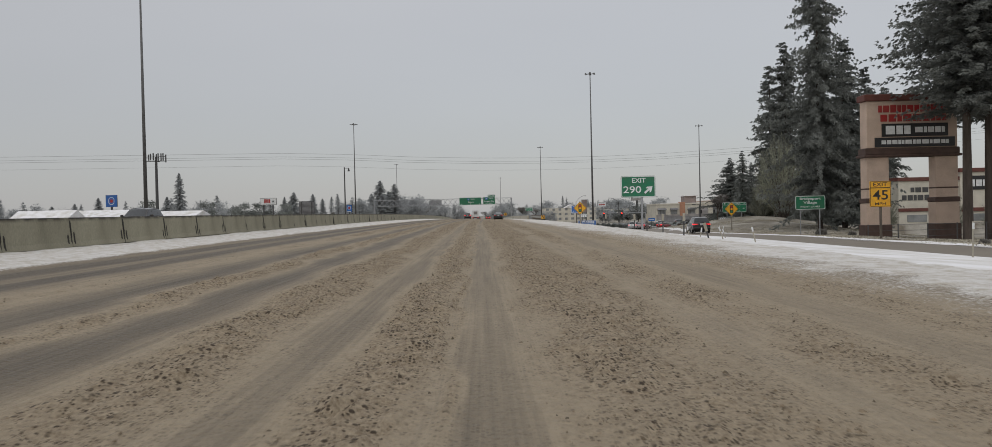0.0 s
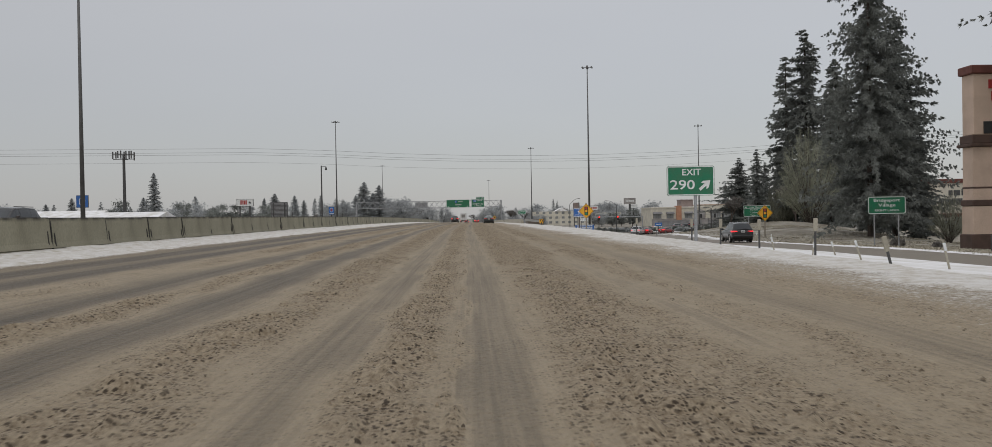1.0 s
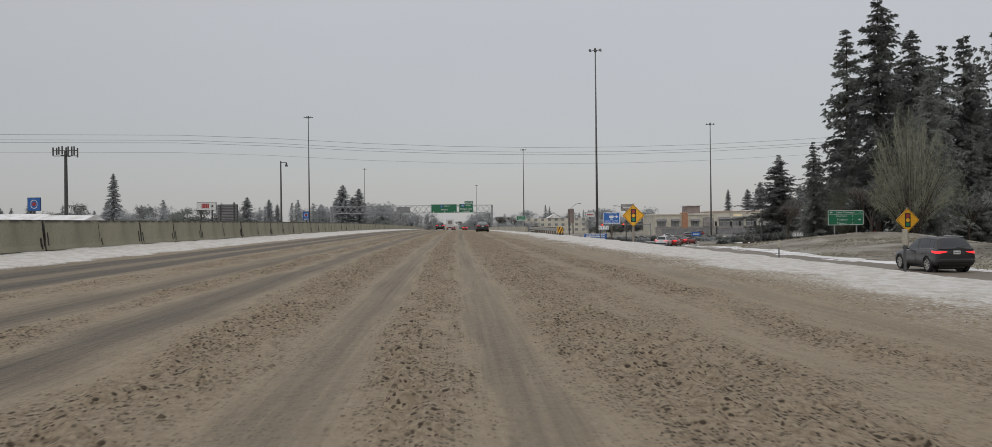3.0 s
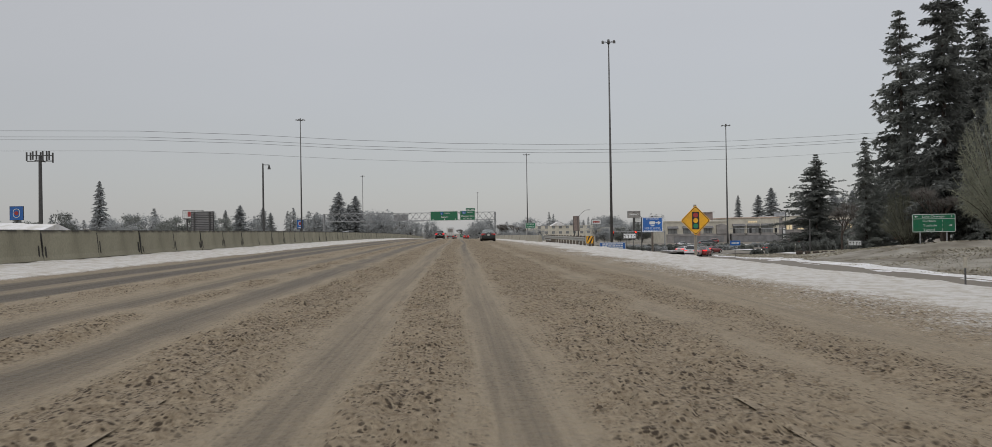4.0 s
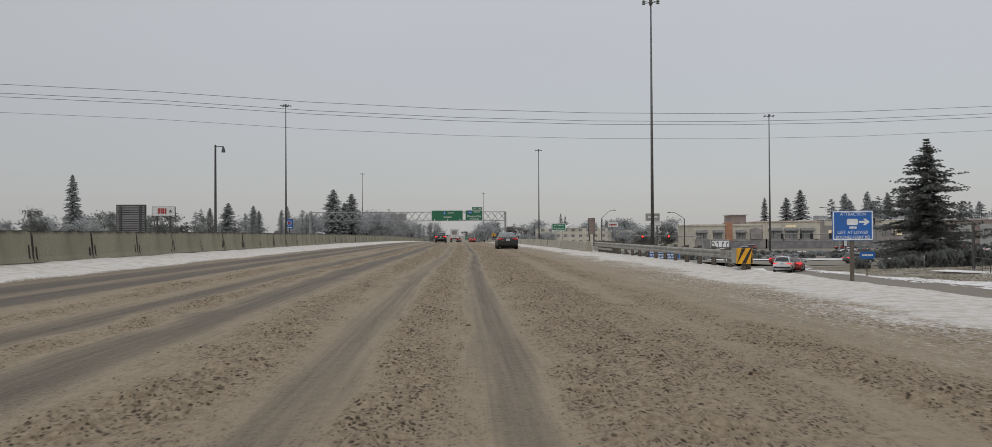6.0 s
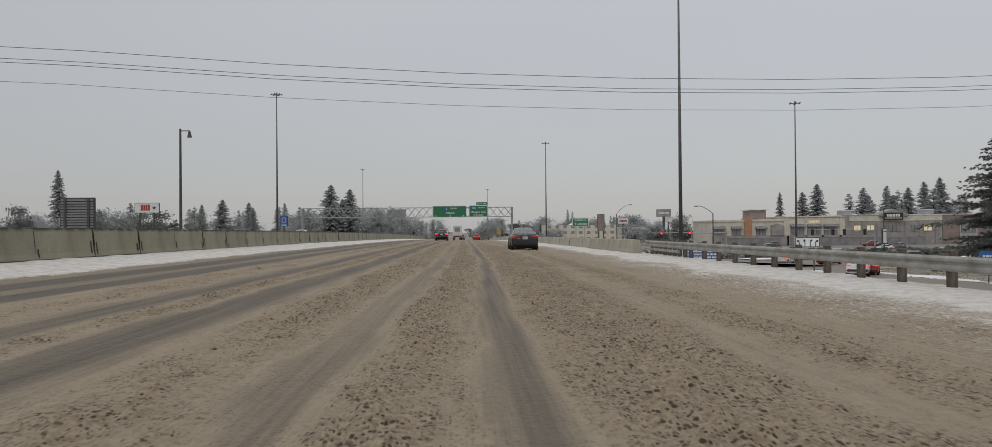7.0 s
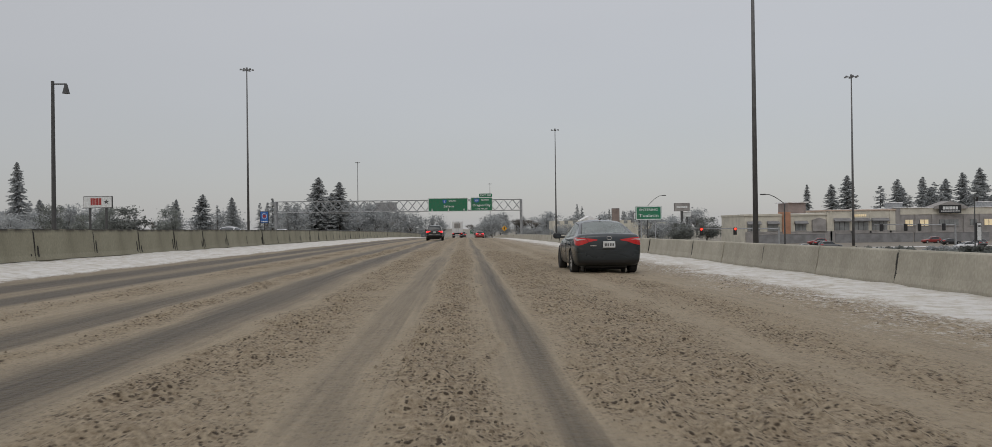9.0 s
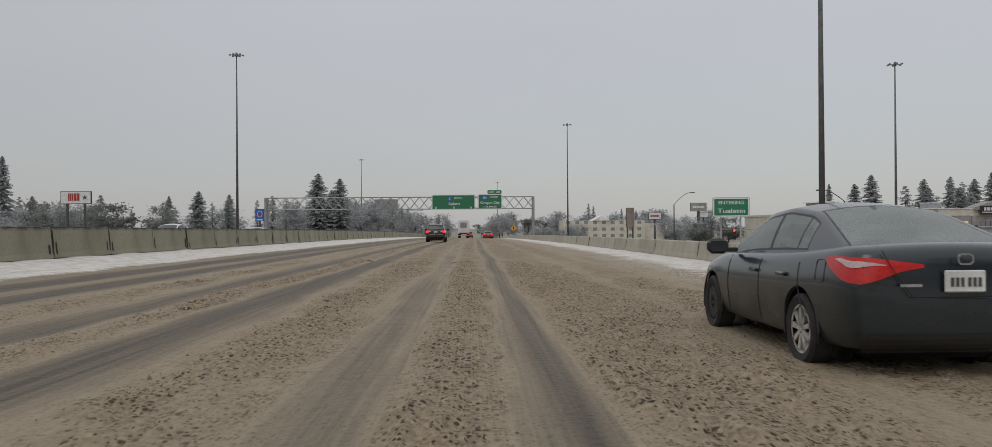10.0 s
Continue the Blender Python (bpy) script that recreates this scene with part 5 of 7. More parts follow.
# two firs beside the pylon sign
tree("fir_high", 37.9, 61.5, 27, 1.0)
tree("fir_high", 40.6, 63.0, 29, 1.1)
tree("fir_high", 46.5, 72.0, 30, 1.0)
for x, y, h in ((49, 68, 5), (54, 82, 6), (47, 94, 5), (57, 98, 6)):
    tree("brush", x, y, h, 0.8)
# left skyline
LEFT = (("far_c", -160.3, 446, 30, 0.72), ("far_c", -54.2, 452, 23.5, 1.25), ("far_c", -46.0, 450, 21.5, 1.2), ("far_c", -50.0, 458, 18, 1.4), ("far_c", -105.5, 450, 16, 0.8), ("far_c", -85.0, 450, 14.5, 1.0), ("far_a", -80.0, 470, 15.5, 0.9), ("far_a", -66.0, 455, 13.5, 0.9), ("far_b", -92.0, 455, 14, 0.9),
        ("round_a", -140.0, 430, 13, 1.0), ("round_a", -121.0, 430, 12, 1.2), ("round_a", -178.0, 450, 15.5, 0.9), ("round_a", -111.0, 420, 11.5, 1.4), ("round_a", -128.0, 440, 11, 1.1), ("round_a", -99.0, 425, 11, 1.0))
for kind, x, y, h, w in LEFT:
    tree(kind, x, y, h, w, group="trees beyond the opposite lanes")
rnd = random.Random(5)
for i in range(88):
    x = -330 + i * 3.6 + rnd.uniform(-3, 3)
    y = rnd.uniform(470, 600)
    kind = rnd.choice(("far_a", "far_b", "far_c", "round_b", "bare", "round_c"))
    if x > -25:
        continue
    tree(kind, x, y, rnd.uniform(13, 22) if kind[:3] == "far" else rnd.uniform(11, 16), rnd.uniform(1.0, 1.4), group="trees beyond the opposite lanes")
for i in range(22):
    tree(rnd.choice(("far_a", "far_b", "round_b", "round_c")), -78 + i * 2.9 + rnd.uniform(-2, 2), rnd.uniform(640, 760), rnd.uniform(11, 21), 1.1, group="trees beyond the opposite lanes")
for i in range(16):
    x = -300 + i * 13 + rnd.uniform(-4, 4)
    tree(rnd.choice(("round_b", "round_a", "bare")), x, rnd.uniform(300, 420), rnd.uniform(6, 9), 1.3, group="trees beyond the opposite lanes")
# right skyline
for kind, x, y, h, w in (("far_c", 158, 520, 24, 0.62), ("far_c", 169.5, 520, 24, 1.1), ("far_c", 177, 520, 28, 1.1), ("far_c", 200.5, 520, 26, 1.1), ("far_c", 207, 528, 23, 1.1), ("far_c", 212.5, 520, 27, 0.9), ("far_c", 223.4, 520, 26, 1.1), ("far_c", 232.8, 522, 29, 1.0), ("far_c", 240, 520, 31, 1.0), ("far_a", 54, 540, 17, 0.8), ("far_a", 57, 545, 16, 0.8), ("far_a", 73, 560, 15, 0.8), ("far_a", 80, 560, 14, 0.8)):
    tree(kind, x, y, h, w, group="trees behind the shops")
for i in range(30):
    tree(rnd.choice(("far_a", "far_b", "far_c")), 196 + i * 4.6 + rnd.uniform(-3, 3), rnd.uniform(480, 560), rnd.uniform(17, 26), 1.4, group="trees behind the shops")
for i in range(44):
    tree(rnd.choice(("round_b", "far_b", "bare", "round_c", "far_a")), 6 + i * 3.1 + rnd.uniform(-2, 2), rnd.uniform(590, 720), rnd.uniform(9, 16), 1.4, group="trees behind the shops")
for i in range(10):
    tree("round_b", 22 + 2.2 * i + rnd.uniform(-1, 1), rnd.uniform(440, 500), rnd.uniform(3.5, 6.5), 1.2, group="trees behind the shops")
for i in range(8):
    tree(rnd.choice(("round_a", "round_b")), 60 + 2.6 * i, rnd.uniform(395, 425), rnd.uniform(5, 8), 1.3, group="trees behind the shops")


# ---- buildings and large signs ----
def block(parent, name, x0, x1, y0, y1, z0, z1, mat, chamfer=0.03, label=""):
    return part(name, Shape().box(((x0 + x1) / 2, (y0 + y1) / 2, (z0 + z1) / 2), (x1 - x0, y1 - y0, z1 - z0), 0, chamfer), mat, parent, label)


# pylon sign
g0 = gz(36.8, 68)
b = empty("pylon_sign", (36.8, 68.0, g0), "tall tan shopping centre pylon sign with maroon cap", "pylon sign")
t = 10.3 - g0
block(b, "cap", -4.0, 4.0, -0.75, 0.75, t - 0.55, t, M_MAROON, 0.06)
block(b, "sign_box", -3.8, 3.8, -0.6, 0.6, t - 4.45, t - 0.55, M_STUCCO, 0.04)
block(b, "lower_band", -3.95, 3.95, -0.7, 0.7, t - 5.0, t - 4.45, M_UMBER, 0.04)
block(b, "band_lip", -4.1, 4.1, -0.8, 0.8, t - 5.2, t - 5.0, M_UMBER, 0.04)
for u in (-2.9, 2.9):
    block(b, "leg", u - 0.95, u + 0.95, -0.55, 0.55, -0.3, t - 5.2, M_STUCCO, 0.04)
    block(b, "leg_groove", u - 0.96, u + 0.96, -0.562, 0.562, t - 7.88, t - 7.76, M_UMBER, 0.01)
    block(b, "leg_moulding", u - 1.05, u + 1.05, -0.66, 0.66, t - 9.0, t - 8.6, M_UMBER, 0.05)
    block(b, "leg_plinth", u - 1.0, u + 1.0, -0.61, 0.61, -0.3, t - 9.0, M_STUCCO, 0.04)
    block(b, "leg_foot", u - 1.1, u + 1.1, -0.7, 0.7, -0.3, t - 10.8, M_UMBER, 0.05)
block(b, "black_panel", -2.55, 3.0, -0.66, -0.6, t - 3.52, t - 2.45, M_BLACK, 0.01)
block(b, "black_panel", -3.15, 3.55, -0.68, -0.6, t - 4.38, t - 3.6, M_BLACK, 0.01)
bars(b, 0.0, t - 1.22, 5.7, 0.62, M_RED, 12, -0.64, 3)
bars(b, 0.1, t - 1.98, 5.6, 0.62, M_RED, 9, -0.64, 4)
bars(b, -1.2, t - 2.98, 2.2, 0.72, M_WHITE, 3, -0.68, 5)
bars(b, 1.45, t - 2.98, 2.6, 0.5, M_WHITE, 5, -0.68, 6)
bars(b, 0.2, t - 3.98, 5.7, 0.36, M_WHITE, 13, -0.70, 7)

# shop behind the pylon
g0 = gz(80, 148)
b = empty("corner_shop", (75.9, 147.0, g0), "cream shop with maroon bands and a dark fascia", "building")
block(b, "wall", 0, 11.0, 0, 9, -0.4, 5.3 - g0, M_CREAM)
block(b, "cornice", -0.2, 11.0, -0.25, 9, 5.3 - g0, 5.95 - g0, M_MAROON)
block(b, "entrance_wall", 11.0, 36, -0.4, 9, -0.4, 6.7 - g0, M_CREAM)
block(b, "entrance_cornice", 10.8, 36.2, -0.65, 9.2, 6.7 - g0, 7.4 - g0, M_MAROON)
block(b, "fascia", 11.5, 35, -0.52, -0.4, 3.5 - g0, 6.0 - g0, M_BLACK)
block(b, "belt_course", -0.1, 11.0, -0.18, 0, -0.2 - g0, 0.4 - g0, M_MAROON)
block(b, "belt_course", 11.0, 36.1, -0.58, -0.4, -0.4 - g0, 0.3 - g0, M_MAROON)
bars(b, 4.2, 3.7 - g0, 4.2, 0.9, M_POLE, 4, -0.06, 3)
bars(b, 4.0, 2.3 - g0, 7.0, 1.0, M_POLE, 7, -0.06, 4)
bars(b, 14.8, 4.7 - g0, 4.6, 1.3, M_WHITE, 4, -0.58, 4)
for u in (1.5, 6.5, 13.0, 20.0, 27.0):
    block(b, "window", u, u + 3.6, -0.46 if u > 11 else -0.06, -0.38 if u > 11 else 0.05, 0.4, -0.8 - g0, M_SHOPGLASS, 0.01)

# shopping row across the junction
g0 = gz(105, 380)
T = -g0


def shopfront(b, u0, u1, z0, z1, y0, lit=False):
    """A glazed bay: recessed panes, mullions, sill and a canvas awning."""
    glass = M_WARM if lit else M_SHOPGLASS
    n = max(2, round((u1 - u0) / 1.3))
    w = (u1 - u0) / n
    for k in range(n):
        block(b, "pane", u0 + k * w + 0.05, u0 + (k + 1) * w - 0.05, y0 - 0.05, y0 + 0.04, z0 + T, z1 + T, glass, 0.01)
        block(b, "mullion", u0 + k * w - 0.05, u0 + k * w + 0.05, y0 - 0.11, y0 + 0.02, z0 + T, z1 + T, M_POLE, 0.01)
    block(b, "sill", u0 - 0.15, u1 + 0.15, y0 - 0.16, y0 + 0.02, z0 - 0.2 + T, z0 + T, M_GREYWALL, 0.02)


def awning(b, u0, u1, z, y0):
    part("awning", Shape().prism([(y0, z + T), (y0 - 1.1, z - 0.75 + T), (y0 - 1.1, z - 0.95 + T), (y0, z - 0.95 + T)], 0, u0 - 0.25, u1 + 0.25), M_AWNING, b)


M_AWNING = material("grey_awning_cloth", (0.20, 0.20, 0.205), 0.9, 0, 0.2, 1.0, 0.1)
M_TEAL = material("pale_grey_stucco", (0.36, 0.38, 0.37), 0.9, 0, 0.12, 0.8, 0.2)
b = empty("shop_row", (81.3, 380.0, g0), "cream and rust stucco shop row with grey awnings", "building")
block(b, "wall", 0, 44.2, 0, 22, -0.5, 3.4 + T, M_CREAM)
block(b, "cornice", -0.2, 24.0, -0.3, 22.2, 3.4 + T, 3.95 + T, M_CREAM)
block(b, "raised_wall", 24.0, 44.3, -0.35, 22.3, -0.5, 4.6 + T, M_CREAM)
block(b, "raised_cornice", 23.8, 44.5, -0.6, 22.5, 4.6 + T, 4.95 + T, M_STUCCO)
block(b, "roof_snow", 0.5, 23.4, 0.5, 21, 3.95 + T, 4.05 + T, M_SNOW)
block(b, "roof_snow", 24.3, 43.8, 0.5, 21, 4.95 + T, 5.05 + T, M_SNOW)
block(b, "rust_pier", 10.9, 13.2, -0.7, 3, -0.5, 4.5 + T, M_ORANGE)
block(b, "base_course", 0, 44.2, -0.5, -0.36, -0.5, -1.2 + T, M_GREYWALL)
block(b, "tower", 14.4, 19.6, 4, 12, 3.95 + T, 7.2 + T, M_BRICKSHOP)
block(b, "tower_roof", 13.7, 20.3, 3.4, 12.6, 7.2 + T, 7.55 + T, M_SNOW)
for u0, u1 in ((0.8, 4.4), (6.7, 9.8), (14.8, 18.1)):
    shopfront(b, u0, u1, -0.9, 1.3, 0.0)
    awning(b, u0, u1, 1.9, 0.0)
part("entrance_hood", Shape().prism([(19.6, -1.2 + T), (23.6, -1.2 + T), (23.6, 2.1 + T), (21.6, 2.75 + T), (19.6, 2.1 + T)], 1, -0.9, 0.0), M_GREYWALL, b)
for u0, u1 in ((26.2, 30.7), (31.8, 36.3), (37.3, 41.9)):
    shopfront(b, u0, u1, -1.0, 1.5, -0.35)
    awning(b, u0, u1, 2.5, -0.35)
for u in (25.2, 31.25, 36.8, 42.8):
    block(b, "pier", u - 0.3, u + 0.3, -0.5, -0.35, -0.5, 4.6 + T, M_CREAM, 0.03)
bars(b, 33.9, 3.25 + T, 3.6, 0.7, M_WARM, 7, -0.42, 2, "lit_word_bar")

b = empty("brick_shop", (125.6, 380.0, g0), "grey brick shop with gabled sign and lit windows", "building")
block(b, "wall", 0, 33.0, 0, 22, -0.5, 3.3 + T, M_GREYWALL)
block(b, "upper_wall", 1.5, 33.0, -0.12, 22.1, 3.3 + T, 5.2 + T, M_CREAM)
block(b, "corner_pier", 0, 1.5, -0.3, 22, -0.5, 5.1 + T, M_GREYWALL)
block(b, "coping", -0.1, 33.1, -0.35, 22.2, 5.2 + T, 5.4 + T, M_SNOW)
part("gable", Shape().prism([(11.4, 4.9 + T), (21.2, 4.9 + T), (21.2, 5.6 + T), (16.0, 7.2 + T), (11.4, 5.6 + T)], 1, -1.0, 4.0), M_GREYWALL, b)
block(b, "gable_sign", 12.6, 19.2, -1.1, -1.0, 3.6 + T, 6.0 + T, M_BLACK, 0.01)
bars(b, 15.9, 5.1 + T, 4.6, 0.9, M_WHITE, 5, -1.16, 3)
bars(b, 15.9, 4.2 + T, 5.6, 0.3, M_WHITE, 12, -1.16, 3)
for u0, u1, lit in ((3.0, 5.4, True), (7.4, 10.0, True), (13.2, 19.0, False), (22.4, 24.6, False), (26.6, 29.4, True)):
    shopfront(b, u0, u1, 0.0, 1.8, 0.0, lit)
for u in (6.4, 11.4, 20.8, 25.6, 31.0):
    block(b, "pier", u - 0.5, u + 0.5, -0.3, 0.0, -0.5, 3.3 + T, M_GREYWALL, 0.03)
for u in (2.0, 30.0):
    block(b, "roof_unit", u, u + 3.6, 6, 10, 5.2 + T, 6.9 + T, M_STEEL, 0.1)
    block(b, "roof_unit_snow", u - 0.1, u + 3.7, 5.9, 10.1, 6.9 + T, 7.1 + T, M_SNOW, 0.06)

b = empty("corner_restaurant", (158.8, 380.0, g0), "brown brick shop with pale grey shopfront", "building")
block(b, "wall", 0, 46.0, 0, 22, -0.5, 5.2 + T, M_BRICKSHOP)
block(b, "coping", -0.1, 46.1, -0.25, 22.2, 5.2 + T, 5.45 + T, M_SNOW)
for u in (5.6, 15.0, 24.0, 33.0):
    block(b, "shop_bay", u, u + 6.0, -0.2, 0.0, -0.5, 3.7 + T, M_TEAL)
    shopfront(b, u + 0.5, u + 5.5, -0.6, 2.0, -0.2)
bars(b, 8.6, 4.5 + T, 5.0, 0.6, M_RED, 6, -0.08, 2)
for i, (x0, x1) in enumerate(((104.0, 126.0), (126.5, 148.0), (82.0, 101.0))):
    w_ = empty("low_wall", (x0, 371.0, gz(x0, 371)), "low dark grey block wall in front of the shops", "wall", "walls before the shops")
    block(w_, "wall_body", 0, x1 - x0, 0, 0.4, -0.4, -1.9 - gz(x0, 371), M_LOWWALL)
    block(w_, "coping", -0.1, x1 - x0 + 0.1, -0.08, 0.48, -1.9 - gz(x0, 371), -1.75 - gz(x0, 371), M_GREYWALL)

# pale hotel further back
g0 = gz(66, 520)
b = empty("hotel", (40.0, 520.0, g0), "pale yellow low hotel with rows of windows", "building")
block(b, "wall", 0, 36, 0, 16, -0.5, 3.6 - g0, M_CREAM)
block(b, "wing", 36, 54, 3, 18, -0.5, 2.4 - g0, M_CREAM)
part("roof", Shape().prism([(13, 3.6 - g0), (21, 3.6 - g0), (17, 5.8 - g0)], 1, -0.5, 12), M_SNOW, b)
for r_ in range(3):
    for c in range(9):
        block(b, "window", 1.5 + 3.9 * c, 3.2 + 3.9 * c, -0.06, 0.1, 1.2 + 2.9 * r_, 2.6 + 2.9 * r_, M_SHOPGLASS, 0.01)


def house(x, y, w, d, eave, ridge, label, wall):
    g0 = gz(x, y)
    b = empty("house", (x, y, g0), label, "house", "houses beyond the opposite lanes")
    block(b, "wall", -w / 2, w / 2, -d / 2, d / 2, -0.4, eave - g0, wall)
    part("roof", Shape().prism([(-d / 2 - 0.5, eave - g0 - 0.1), (d / 2 + 0.5, eave - g0 - 0.1), (0, ridge - g0)], 0, -w / 2 - 0.5, w / 2 + 0.5), M_SNOW, b, "snow-covered pitched roof")
    for u in (-w * 0.25, w * 0.25):
        block(b, "window", u - 0.7, u + 0.7, -d / 2 - 0.05, -d / 2 + 0.05, 1.0, 2.3, M_DARKGLASS, 0.01)


house(-103, 200, 13, 9, 2.2, 4.3, "house with a snow-covered pitched roof", M_CREAM)
house(-124, 190, 9, 9, 3.2, 7.4, "grey house with a steep snowy roof", M_GREYWALL)
house(-84, 214, 26, 12, 2.4, 3.7, "long low building with a snow-covered roof", M_GREYWALL)
house(-150, 330, 30, 14, 3.0, 6.0, "long low building with a snow-covered roof", M_GREYWALL)
house(-62, 700, 40, 14, -2.0, 2.0, "far low building with a snowy roof", M_CREAM)


def board_sign(name, x0, x1, y, z0, z1, face, legs, label, category="sign", depth=0.5):
    g0 = gz((x0 + x1) / 2, y)
    b = empty(name, ((x0 + x1) / 2, y, g0), label, category)
    w = x1 - x0
    block(b, "cabinet", -w / 2, w / 2, -depth / 2, depth / 2, z0 - g0, z1 - g0, M_BLACK, 0.05)
    block(b, "face", -w / 2 + 0.12, w / 2 - 0.12, -depth / 2 - 0.03, -depth / 2, z0 - g0 + 0.12, z1 - g0 - 0.12, face, 0.01)
    for u in legs:
        part("leg", Shape().tube((u, 0, -0.5), (u, 0, z0 - g0 + 0.1), 0.09 * w if len(legs) == 1 else 0.28, n=10), M_POLE, b)
    return b, z0 - g0, z1 - g0, depth


b, a0, a1, dd = board_sign("club_sign", -90.0, -83.3, 342.3, 6.83, 9.64, M_WHITE, (-1.9, 1.9), "white roadside sign with red marks on two posts")
bars(b, -0.4, (a0 + a1) / 2 + 0.1, 2.6, 1.7, M_RED, 5, -dd / 2 - 0.05, 2)
part("star", Shape().prism([((0.62 if i % 2 == 0 else 0.26) * math.sin(i * math.pi / 5) + 2.0, (0.62 if i % 2 == 0 else 0.26) * math.cos(i * math.pi / 5) + (a0 + a1) / 2) for i in range(10)], 1, -dd / 2 - 0.06, -dd / 2 - 0.03), M_POLE, b)
b, a0, a1, dd = board_sign("motel_sign", -66.4, -63.7, 415.0, 3.4, 7.2, M_BLUE, (0.0,), "blue motel sign with a red and white emblem")
part("emblem", ring(1.5, 1.9, 0.7, 0.13, -dd / 2 - 0.07, -dd / 2 - 0.035), M_WHITE, b, place=pose(0, 0, (a0 + a1) / 2 + 0.3))
part("emblem_core", Shape().tube((0, -dd / 2 - 0.06, (a0 + a1) / 2 + 0.3), (0, -dd / 2 - 0.035, (a0 + a1) / 2 + 0.3), 0.5, n=16), M_RED, b)
bars(b, 0, a0 + 0.45, 2.0, 0.35, M_WHITE, 5, -dd / 2 - 0.05)
b, a0, a1, dd = board_sign("motel_sign", -196.2, -190.2, 438.8, 9.2, 15.4, M_BLUE, (0.0,), "blue motel sign with a red and white emblem")
part("emblem", ring(3.0, 4.0, 1.4, 0.25, -dd / 2 - 0.07, -dd / 2 - 0.035), M_WHITE, b, place=pose(0, 0, (a0 + a1) / 2))
part("emblem_core", Shape().tube((0, -dd / 2 - 0.06, (a0 + a1) / 2), (0, -dd / 2 - 0.035, (a0 + a1) / 2), 0.9, n=16), M_RED, b)
b, a0, a1, dd = board_sign("phone_shop_sign", 93.2, 100.2, 508.9, 7.2, 10.8, M_GREYWALL, (0.0,), "grey pole sign with pale writing")
bars(b, 0, (a0 + a1) / 2, 5.0, 0.9, M_WHITE, 7, -dd / 2 - 0.05)
b, a0, a1, dd = board_sign("small_pole_sign", 97.0, 101.2, 509.5, 4.6, 6.8, M_WHITE, (0.0,), "small white pole sign")
b, a0, a1, dd = board_sign("dark_pole_sign", 56.6, 59.6, 460.0, 0.6, 7.8, M_BRICKSHOP, (-1.0, 1.0), "tall brown panel sign on two posts")
b, a0, a1, dd = board_sign("shield_sign", 67.0, 71.8, 470.0, 3.6, 6.2, M_WHITE, (0.0,), "white and red pole sign")
bars(b, 0, (a0 + a1) / 2, 3.4, 0.8, M_RED, 5, -dd / 2 - 0.05)

b, a0, a1, dd = board_sign("monument_sign", 87.0, 87.95, 280.0, -2.2, 0.95, M_WHITE, (0.0,), "narrow white monument sign with a dark stripe")
bars(b, 0, a1 - 0.6, 0.55, 0.3, M_POLE, 3, -dd / 2 - 0.05)

# billboard seen from its slatted back
g0 = gz(-41.8, 203)
b = empty("billboard", (-41.8, 203.0, g0), "grey billboard back with horizontal slats", "billboard")
block(b, "frame", -1.85, 1.85, 0, 0.35, 0.6 - g0, 5.2 - g0, M_POLE, 0.03)
for i in range(15):
    block(b, "slat", -1.75, 1.75, -0.09, -0.01, 0.75 - g0 + 0.29 * i, 0.95 - g0 + 0.29 * i, M_LOWWALL, 0.015)
for u in (-1.25, 1.25):
    block(b, "upright", u - 0.12, u + 0.12, -0.25, -0.1, -0.5, 5.15 - g0, M_POLE, 0.02)

# chain fence by the pylon
f = empty("fence", (30.0, 61.0, gz(36, 61)), "thin wire fence on dark posts beside the ramp", "fence")
for i in range(12):
    part("post", Shape().tube((2.4 * i, 0.25 * i, -1.2), (2.4 * i, 0.25 * i, 1.25), 0.045), M_POLE, f)
for zz in (0.3, 0.75, 1.2):
    part("wire", Shape().tube((0, 0, zz), (26.4, 2.75, zz), 0.014, n=5), M_POLE, f)


# ---- junction, car park and hedges ----
def pad(name, x0, x1, y0, y1, mat, lift, label, category):
    me = sheet(name, np.linspace(x0, x1, 14), np.linspace(y0, y1, 14), land_z, mat, lift=lift)
    return tagged(new(name, me), label, category, kind="structure")


pad("cross_street", 24, 330, 214, 240, M_ASPHALT, 0.08, "wet cross street below the freeway", "road")
pad("car_park", 60, 230, 292, 374, M_ASPHALT, 0.08, "wet car park in front of the shops", "car park")
pad("frontage_street", 40, 330, 262, 276, M_ASPHALT, 0.09, "wet side street", "road")
rnd = random.Random(9)
for i in range(9):
    x = 44 + 17 * i
    pad("snow_island", x, x + rnd.uniform(9, 15), 282 + rnd.uniform(-3, 2), 289, M_SNOW, 0.14, "snow-covered planting island", "snow")
    pad("snow_island", x + 10, x + 18 + rnd.uniform(2, 7), 318 + rnd.uniform(-3, 2), 322, M_SNOW, 0.14, "snow-covered car park island", "snow")
    pad("snow_island", x + 4, x + 14 + rnd.uniform(2, 7), 246 + rnd.uniform(-3, 2), 256, M_SNOW, 0.14, "snow-covered roadside strip", "snow")


